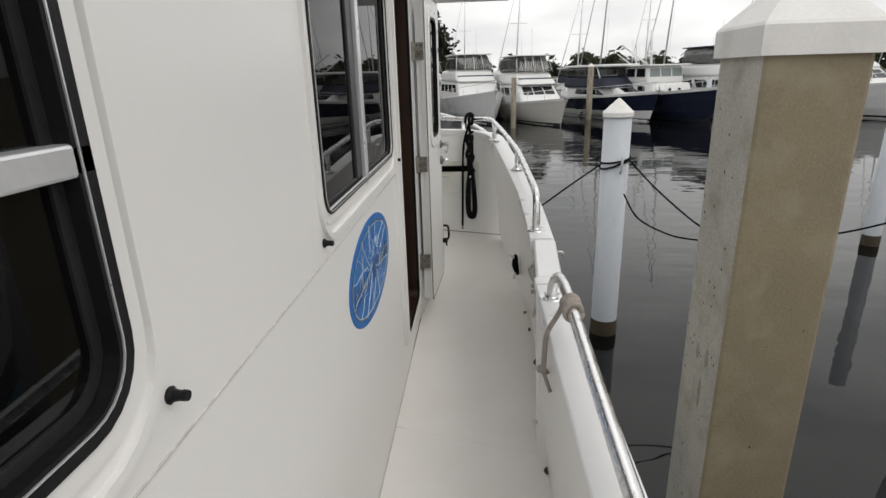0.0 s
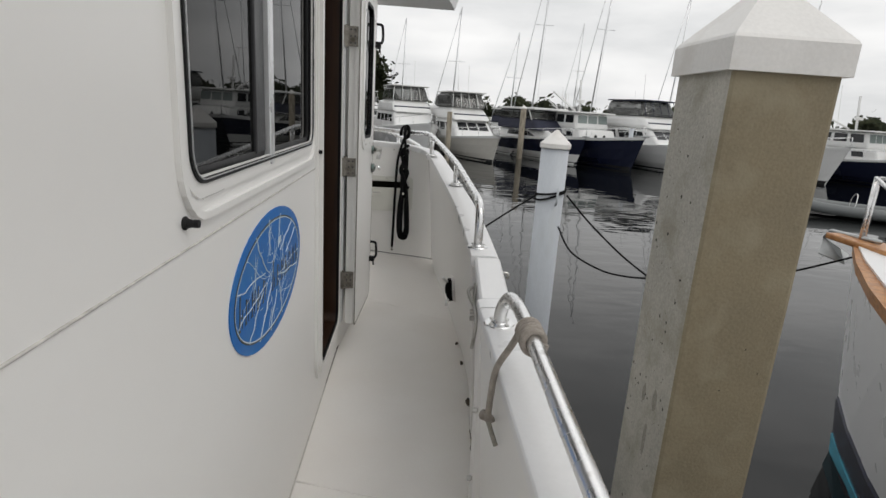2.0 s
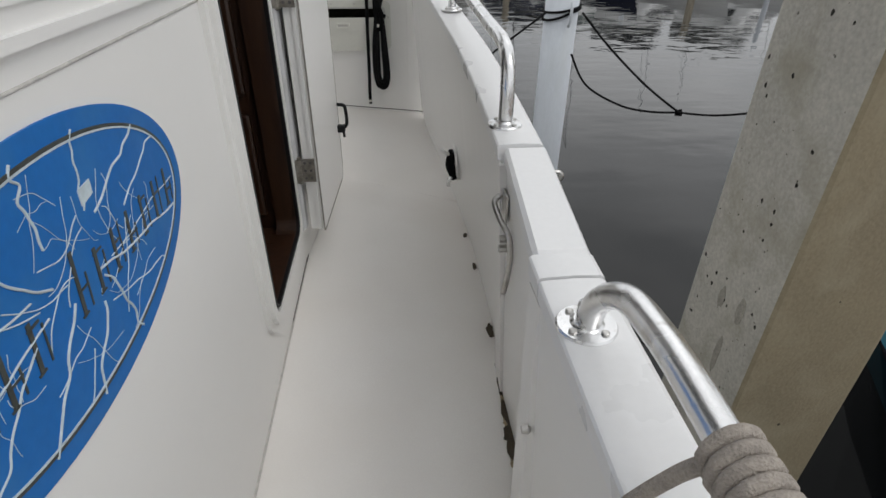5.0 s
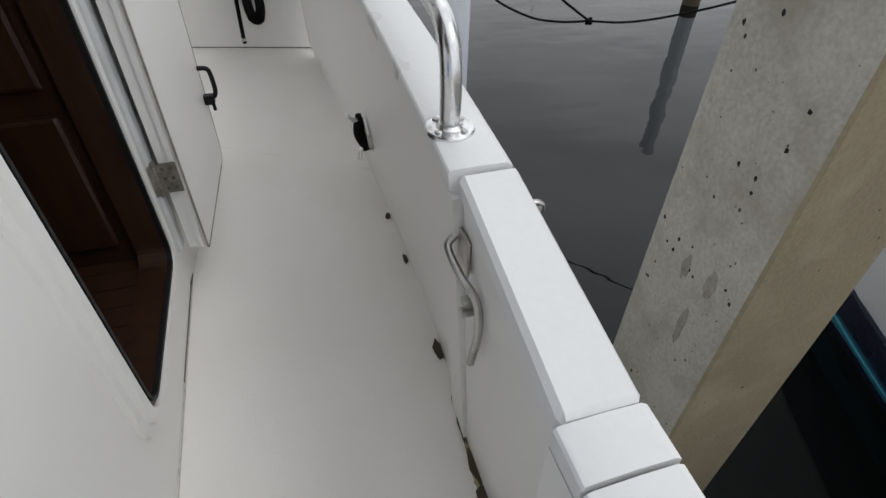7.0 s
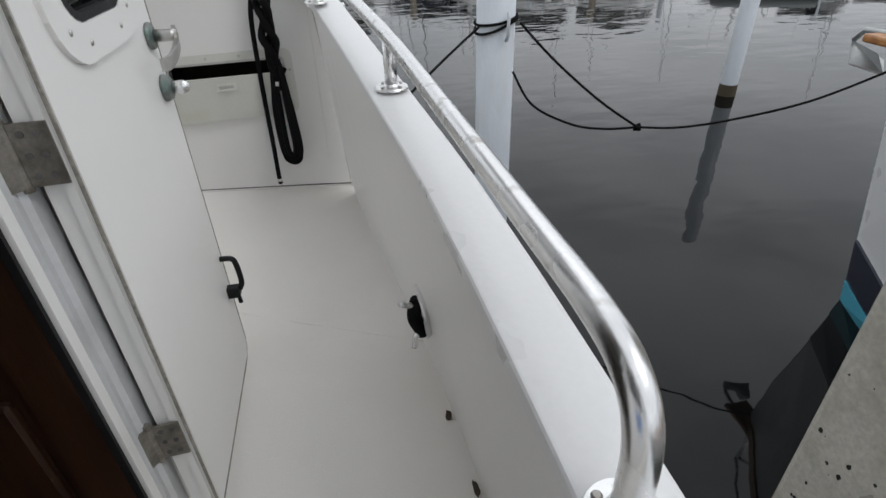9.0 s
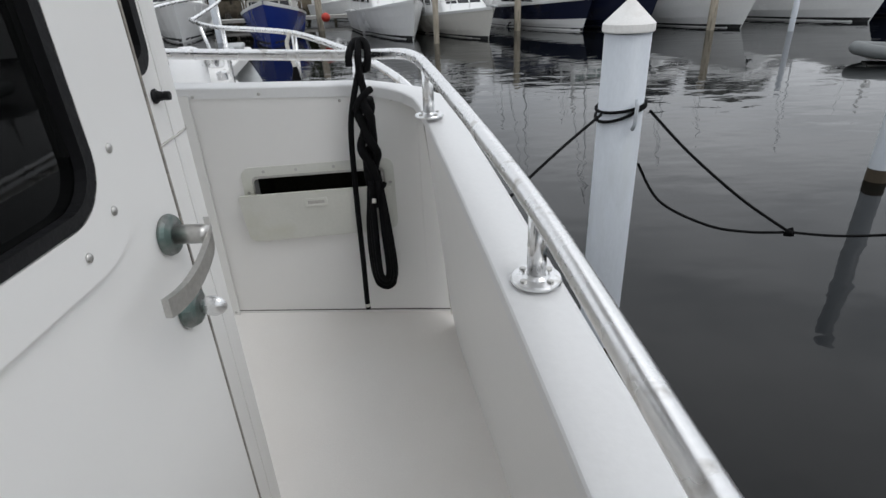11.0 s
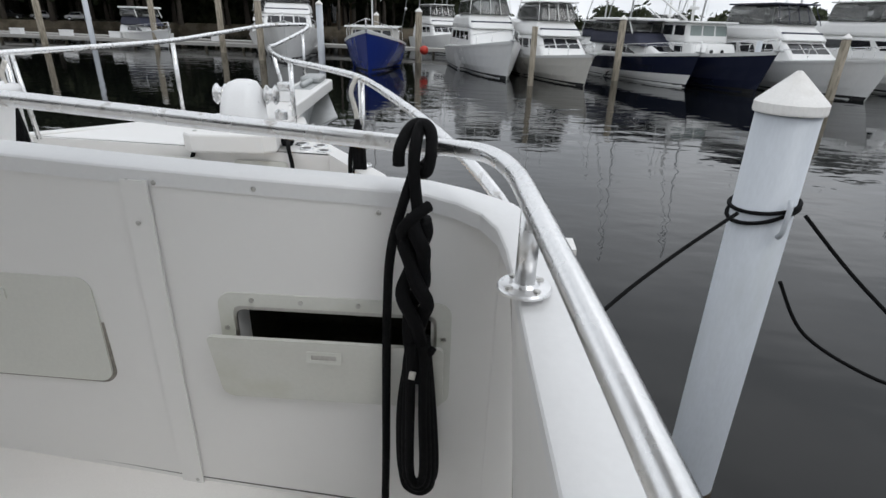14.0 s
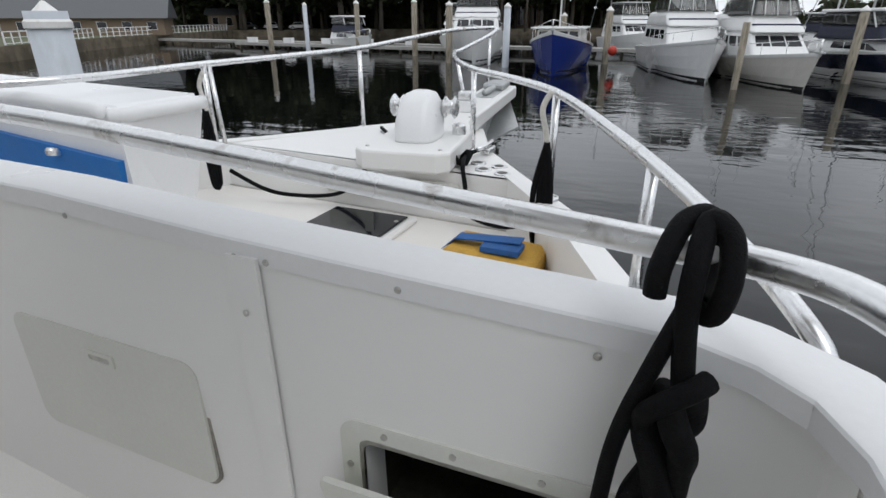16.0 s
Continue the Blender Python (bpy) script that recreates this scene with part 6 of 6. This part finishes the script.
rp = round_pile("mooring_pile", -15.1, 14.3, 1.81, 0.50, SLEEVE, "white sleeved mooring pile with conical cap near the seawall")
t = thing("mooring_buoy", "red buoy hanging on a mooring pile", "buoy")
m = bmesh.new()
bmesh.ops.create_uvsphere(m, u_segments=14, v_segments=10, radius=0.35)
bmesh.ops.translate(m, vec=(*out(-4.2, 40.5), WATER + 1.2), verts=m.verts)
part("float", finish(m), RED, t)


def dock(name, a, b, w, label):
    a, b = out(*a), out(*b)
    d = Vector((b[0] - a[0], b[1] - a[1], 0))
    n = Vector((-d.y, d.x, 0)).normalized() * w / 2
    t = thing(name, label, "dock", group="docks")
    z = WATER + 0.75
    part("deck", loft([[(p[0] - n.x, p[1] - n.y, z), (p[0] + n.x, p[1] + n.y, z), (p[0] + n.x, p[1] + n.y, z - 0.3), (p[0] - n.x, p[1] - n.y, z - 0.3)] for p in (a, b)]), DOCKM, t)
    k = int(d.length // 4)
    for i in range(k + 1):
        p = Vector((a[0], a[1], 0)) + d * (i / max(1, k))
        part("support", lathe([(0.14, WATER - 1), (0.14, z - 0.3)], 8, (p.x, p.y, 0)), PILE, t)
    return t


dock("pier", (-60, 55), (70, 47), 2.4, "grey timber pier behind the moored boats")
for x in (-9.5, -3.2, 5.5, 12.0, 19.0, 27.0, 34.0, 41.0):
    dock("finger_pier", (x, 50.5), (x + 3.2, 40.5), 1.2, "narrow grey finger pier between berths")
dock("pier", (-42, 50), (-13, 47), 1.8, "grey timber walkway along the shore boats")
for k in range(6):
    t = thing("dock_box", "white plastic dock box on the pier", "dock box", (*out(-40 + 4.4 * k, 49.6), WATER + 0.75), group="dock boxes")
    part("body", box(-0.6, 0.6, -0.3, 0.3, 0, 0.5, 0.05), CAPW, t)
    part("lid", box(-0.63, 0.63, -0.33, 0.33, 0.5, 0.6, 0.04), CAPW, t)


# neighbouring yacht
def neighbour():
    t = thing("neighbour_yacht", "white yacht with teak cap rail and navy boot stripe", "boat", (5.02, 6.04, WATER), bearing(0.06, 0.99))
    L, B, bow, mid = 11.0, 4.8, 2.24, 2.02
    part("hull", hull_mesh(L, B, bow, mid, rake=0.2), CAPW, t)
    part("navy_band", hull_mesh(L, B, bow, mid, -0.2, 0.27, 0.035, 0.2), BHULL[2], t, "navy boot stripe")
    part("cyan_band", hull_mesh(L, B, bow, mid, -0.3, 0.09, 0.05, 0.2), CYAN, t, "cyan waterline stripe")
    part("cap_rail", hull_mesh(L, B, bow + 0.04, mid + 0.04, 0.95, 1.0, 0.03, 0.2), TEAK, t, "varnished teak cap rail")
    part("deck", hull_mesh(L, B * 0.9, bow + 0.065, mid + 0.065, 0.96, 1.0, 0.0, 0.2), CAPW, t)
    boat_rail(t, L, B, bow, mid, 0.6, 0.75)
    bm, q = block(-L * 0.8, -L * 0.3, B * 0.36, mid, mid + 0.6, 0.8, 0.1)
    h = part("cabin", bm, CAPW, t)
    for sd in ("starboard", "port"):
        for a in range(3):
            pane_on(q[sd], 0.15 + a * 0.25, 0.33 + a * 0.25, 0.35, 0.75, h)
    part("pulpit", box(-0.6, 0.28, -0.17, 0.17, bow + 0.02, bow + 0.09, 0.02), TEAK, t, "varnished teak bow pulpit")
    an = part("anchor", tube([(-0.3, 0, bow + 0.12), (0.42, 0, bow + 0.08), (0.5, 0, bow - 0.02)], 0.024, 8), GALV, t, "galvanised plough anchor")
    for sg in (-1, 1):
        bm = bmesh.new()
        pts = [(0.52, 0, bow - 0.02), (0.30, sg * 0.18, bow - 0.16), (0.10, 0, bow - 0.22), (0.22, 0, bow - 0.08)]
        vs = [bm.verts.new(p) for p in pts] + [bm.verts.new((p[0], p[1], p[2] - 0.015)) for p in pts]
        for q in ((0, 1, 2, 3), (4, 7, 6, 5), (0, 4, 5, 1), (1, 5, 6, 2), (2, 6, 7, 3), (3, 7, 4, 0)):
            bm.faces.new([vs[i] for i in q])
        part("fluke", finish(bm, False), GALV, an)



neighbour()


def rubber_dinghy(x, y, rz):
    t = thing("rubber_dinghy", "grey inflatable dinghy with a steering hoop lying in the water", "dinghy", (x, y, WATER), rz)
    hyp = material("grey_rubber", (0.16, 0.17, 0.17), 0.6, var=0.1, scale=4, fine=60, bump=0.02)
    part("tube_collar", tube(spline([(-1.9, -0.75, 0.30), (0.0, -0.78, 0.32), (1.1, -0.6, 0.38), (1.6, 0.0, 0.46), (1.1, 0.6, 0.38), (0.0, 0.78, 0.32), (-1.9, 0.75, 0.30)], 6), 0.23, 14), hyp, t, "grey inflated collar")
    part("floor", box(-1.8, 1.2, -0.6, 0.6, 0.08, 0.16, 0.02), DOCKM, t)
    part("transom", box(-1.85, -1.78, -0.6, 0.6, 0.05, 0.60, 0.015), hyp, t)
    part("hoop", tube(spline([(-0.3, -0.5, 0.16), (-0.35, -0.48, 0.8), (-0.4, 0.0, 1.0), (-0.35, 0.48, 0.8), (-0.3, 0.5, 0.16)], 6), 0.02, 8), STEEL, t)
    part("outboard_cowl", box(-2.2, -1.86, -0.16, 0.16, 0.45, 0.95, 0.06, 3), RUBBER, t, "black outboard motor")
    part("outboard_leg", box(-2.08, -1.94, -0.05, 0.05, -0.4, 0.48, 0.02), RUBBER, t)


rubber_dinghy(18.8, 22.6, 150)

# ---- shore ----
SW0, SW1 = Vector((-52, 30, 0)), Vector((-38, 58, 0))


def shore():
    z = WATER + 1.25
    far = [(-400, -60), (-150, -20), (-54, 35), (-66, 52), (-86, 96), (-60, 122), (-14, 150), (60, 200), (300, 260), (1500, 500), (1500, 2600), (-1500, 2600), (-1500, 20)]
    structure("ground", plate(far, -2.0, lambda u, v, d: (u, v, z + d)), GRASSM, "dark shore bank behind the marina", "ground")
    line = [(-150, -20), (-54, 35), (-66, 52), (-86, 96), (-60, 122), (-14, 150)]
    structure("seawall", loft([[(x, y + 0.2, z + 0.05), (x + 0.5, y - 0.3, z + 0.05), (x + 0.5, y - 0.3, WATER - 1), (x, y + 0.2, WATER - 1)] for x, y in line]), SEAWALL, "stained concrete seawall along the shore", "seawall")


shore()


def railing(a, b, n, label):
    t = thing("promenade_railing", label, "railing", group="promenade railings")
    z = WATER + 1.3
    A, B = Vector((*a, z)), Vector((*b, z))
    for k in range(n + 1):
        p = A.lerp(B, k / n)
        big = k % 5 == 0
        part("post", box(p.x - (0.07 if big else 0.04), p.x + (0.07 if big else 0.04), p.y - 0.05, p.y + 0.05, z, z + 1.1), CAPW, t)
    for h in (0.12, 0.6, 1.08):
        part("rail_bar", tube([A + Vector((0, 0, h)), B + Vector((0, 0, h))], 0.05 if h > 1 else 0.035, 5), CAPW, t)


railing((-110, 2.8), (-54.6, 34.6), 26, "white promenade railing on the seawall")
railing((-54.8, 35.6), (-66.2, 52.0), 14, "white promenade railing on the seawall")
railing((-66.8, 53.4), (-86.2, 95.0), 30, "white promenade railing along the shore")


def house(x, y, w, d, h, roof, label, rz=0):
    t = thing("house", label, "house", (x, y, WATER + 1.2), rz)
    part("wall", box(-w / 2, w / 2, -d / 2, d / 2, 0, h), STUCCO, t)
    bm = bmesh.new()
    v = [bm.verts.new(p) for p in ((-w / 2 - .7, -d / 2 - .7, h), (w / 2 + .7, -d / 2 - .7, h), (w / 2 + .7, d / 2 + .7, h), (-w / 2 - .7, d / 2 + .7, h), (-w / 2 - .7, 0, h + roof), (w / 2 + .7, 0, h + roof))]
    for q in ((0, 1, 5, 4), (2, 3, 4, 5), (0, 4, 3), (1, 2, 5), (0, 3, 2, 1)):
        bm.faces.new([v[i] for i in q])
    bmesh.ops.recalc_face_normals(bm, faces=bm.faces)
    part("roof", bm, ROOFM, t)
    n = max(2, int(w // 3))
    for k in range(n):
        xx = -w / 2 + (k + 0.5) * w / n
        p = part("window", box(xx - 0.6, xx + 0.6, -d / 2 - 0.04, -d / 2 + 0.02, 0.8, h - 0.5), BDARK, t)
        part("frame", plate(rounded(1.3, h - 1.2, 0.01, 1), 0.05, lambda u, q, e: (xx + u, -d / 2 - 0.02 - e, (h + 0.3) / 2 + q), hole=rounded(1.2, h - 1.3, 0.01, 1)), CAPW, p)


house(-84, 62, 26, 9, 2.3, 3.2, "long shore building with grey metal roof", 40)
house(-99, 108, 6, 5, 3.0, 1.4, "small tan stucco hut on the shore", 35)
house(-44, 152, 16, 10, 7.5, 2.6, "two-storey shore house with balcony behind the boats", 10)


def car(x, y, mat, label, rz):
    t = thing("car", label, "car", (x, y, WATER + 1.25), rz, "parked cars")
    bm, q = block(-2.2, 2.2, 0.9, 0.35, 0.95, 0.1, 0.06)
    part("body", bm, mat, t)
    bm, q = block(-1.5, 1.0, 0.82, 0.92, 1.55, 0.5, 0.16, 0.4)
    c = part("cabin", bm, mat, t)
    for sd in ("front", "starboard", "port"):
        pane_on(q[sd], 0.08, 0.92, 0.2, 0.85, c)
    for wx in (-1.35, 1.35):
        for wy in (-0.86, 0.86):
            w = part("wheel", lathe([(0.33, -0.11), (0.33, 0.11)], 16, (wx, wy, 0.33), axis="y"), RUBBER, t)
            part("rim", lathe([(0.2, -0.12), (0.2, 0.12)], 12, (wx, wy, 0.33), axis="y"), ALU, w)


car(-78, 108, BHULL[0], "white car parked on the shore", 25)
car(-84, 107, BHULL[4], "grey car parked on the shore", 25)
car(-90, 106, ANTIFOUL, "dark car parked on the shore", 25)


def tree(x, y, h, spread, seed, name="oak_tree", label="dark spreading oak on the shore"):
    rnd = random.Random(seed)
    t = thing(name, label, "tree", (x, y, WATER + 1.2), group="shore trees")
    bm = tube([(0, 0, 0), (rnd.uniform(-.2, .2), 0, h * 0.25), (rnd.uniform(-.4, .4), 0, h * 0.5)], 0.3, 8, radii=[0.42, 0.30, 0.2])
    limbs = []
    for k in range(7):
        a = rnd.uniform(0, 6.28)
        e = (spread * 0.6 * math.cos(a), spread * 0.6 * math.sin(a), h * rnd.uniform(0.55, 0.85))
        limbs.append(e)
        tube([(0, 0, h * rnd.uniform(0.25, 0.45)), (e[0] * 0.5, e[1] * 0.5, h * 0.55), e], 0.1, 6, bm=bm, radii=[0.16, 0.10, 0.04])
    part("trunk", bm, BARK, t)
    verts, faces = [], []
    for k in range(1900):
        e = rnd.choice(limbs + [(0, 0, h * 0.8)])
        r = spread * 0.42
        c = (e[0] + rnd.gauss(0, r * 0.6), e[1] + rnd.gauss(0, r * 0.6), e[2] + rnd.gauss(0, h * 0.11))
        s = rnd.uniform(0.35, 0.85)
        u = Vector((rnd.gauss(0, 1), rnd.gauss(0, 1), rnd.gauss(0, 0.6))).normalized()
        w = u.orthogonal().normalized()
        i = len(verts)
        for a, b in ((-1, 0), (0, -0.55), (1, 0), (0, 0.55)):
            p = u * a * s + w * b * s
            verts.append((c[0] + p.x, c[1] + p.y, c[2] + p.z))
        faces.append((i, i + 1, i + 2, i + 3))
    me = bpy.data.meshes.new("crown")
    me.from_pydata(verts, [], faces)
    me.materials.append(LEAF)
    cr = new("crown", me)
    cr.parent = t
    return t


protos = [tree(-84, 98, 13, 7, 1), tree(-66, 110, 15, 7.5, 2), tree(-75, 112, 12, 8, 3)]
rnd = random.Random(8)
for k in range(64):
    x = lerp(-120, -14, (k + rnd.random()) / 64)
    copy_thing(protos[k % 3], pose(x, 104 + rnd.uniform(-6, 25) + max(0, (x + 60)) * 1.2, WATER + 1.2, 0, 0, rnd.uniform(0, 360)) @ Matrix.Scale(rnd.uniform(0.95, 1.5), 4))


def hedge():
    """Dark undergrowth below the shore trees."""
    rnd = random.Random(33)
    verts, faces = [], []
    for k in range(16000):
        x = rnd.uniform(-135, -8)
        y = 128 + max(0, x + 60) * 1.2 + rnd.uniform(-3, 6)
        top = 6.5 + 1.5 * math.sin(x * 0.31) + 1.0 * math.sin(x * 0.83)
        z = WATER + 1.2 + top * rnd.random()
        s = rnd.uniform(0.5, 1.2)
        u = Vector((rnd.gauss(0, 1), rnd.gauss(0, 1), rnd.gauss(0, 0.7))).normalized()
        w = u.orthogonal().normalized()
        i = len(verts)
        for p, q in ((-1, 0), (0, -0.6), (1, 0), (0, 0.6)):
            v = u * p * s + w * q * s
            verts.append((x + v.x, y + v.y, z + v.z))
        faces.append((i, i + 1, i + 2, i + 3))
    me = bpy.data.meshes.new("undergrowth")
    me.from_pydata(verts, [], faces)
    me.materials.append(LEAF)
    tagged(new("undergrowth", me), "dense dark undergrowth below the shore trees", "undergrowth", kind="stuff")


hedge()


def far_woods():
    """Low belt of distant trees round the harbour."""
    rnd = random.Random(21)
    verts, faces = [], []
    for k in range(34000):
        a = rnd.uniform(-40, 215)
        d = rnd.uniform(255, 300)
        x, y = d * math.cos(radians(a)), 30 + d * math.sin(radians(a))
        top = 7 + 3.2 * math.sin(a * 0.55) * math.sin(a * 0.21 + 1) + 2.5 * math.sin(a * 1.7) + (3.5 if rnd.random() < 0.06 else 0)
        z = WATER + 0.5 + max(0.3, top) * (1 - rnd.random() ** 1.6)
        s = rnd.uniform(1.0, 2.6)
        u = Vector((rnd.gauss(0, 1), rnd.gauss(0, 1), rnd.gauss(0, 0.7))).normalized()
        w = u.orthogonal().normalized()
        i = len(verts)
        for p, q in ((-1, 0), (0, -0.6), (1, 0), (0, 0.6)):
            v = u * p * s + w * q * s
            verts.append((x + v.x, y + v.y, z + v.z))
        faces.append((i, i + 1, i + 2, i + 3))
    me = bpy.data.meshes.new("far_woods")
    me.from_pydata(verts, [], faces)
    me.materials.append(LEAF)
    tagged(new("far_woods", me), "low dark belt of distant trees along the harbour", "woods", kind="stuff")


far_woods()


def palm(x, y, h, seed):
    rnd = random.Random(seed)
    t = thing("palm_tree", "tall palm with drooping fronds beyond the marina", "tree", (x, y, WATER + 1.2))
    part("trunk", tube([(0, 0, 0), (0.2, 0, h * 0.5), (0.1, 0, h)], 0.2, 8, radii=[0.25, 0.18, 0.15]), BARK, t)
    for k in range(16):
        a = 2 * math.pi * k / 16 + rnd.uniform(-.2, .2)
        l, d = rnd.uniform(2.0, 2.8), rnd.uniform(0.2, 2.0)
        pts = spline([(0.1, 0, h), (0.1 + l * 0.5 * math.cos(a), l * 0.5 * math.sin(a), h + 0.7 - d * 0.2), (0.1 + l * math.cos(a), l * math.sin(a), h + 0.2 - d)], 5)
        bm = bmesh.new()
        side = Vector((-math.sin(a), math.cos(a), 0))
        for i in range(len(pts) - 1):
            for sg in (-1, 1):
                p, q = pts[i], pts[i + 1]
                m = p.lerp(q, 0.5)
                tip = m + side * sg * 0.5 + Vector((0, 0, -0.35)) + (q - p) * 0.8
                bm.faces.new([bm.verts.new(v) for v in (p, q, tip)])
        part("frond", bm, PALM, t)


palm(-28, 108, 13, 3)
palm(-34, 112, 11, 5)
palm(-23, 116, 12, 6)
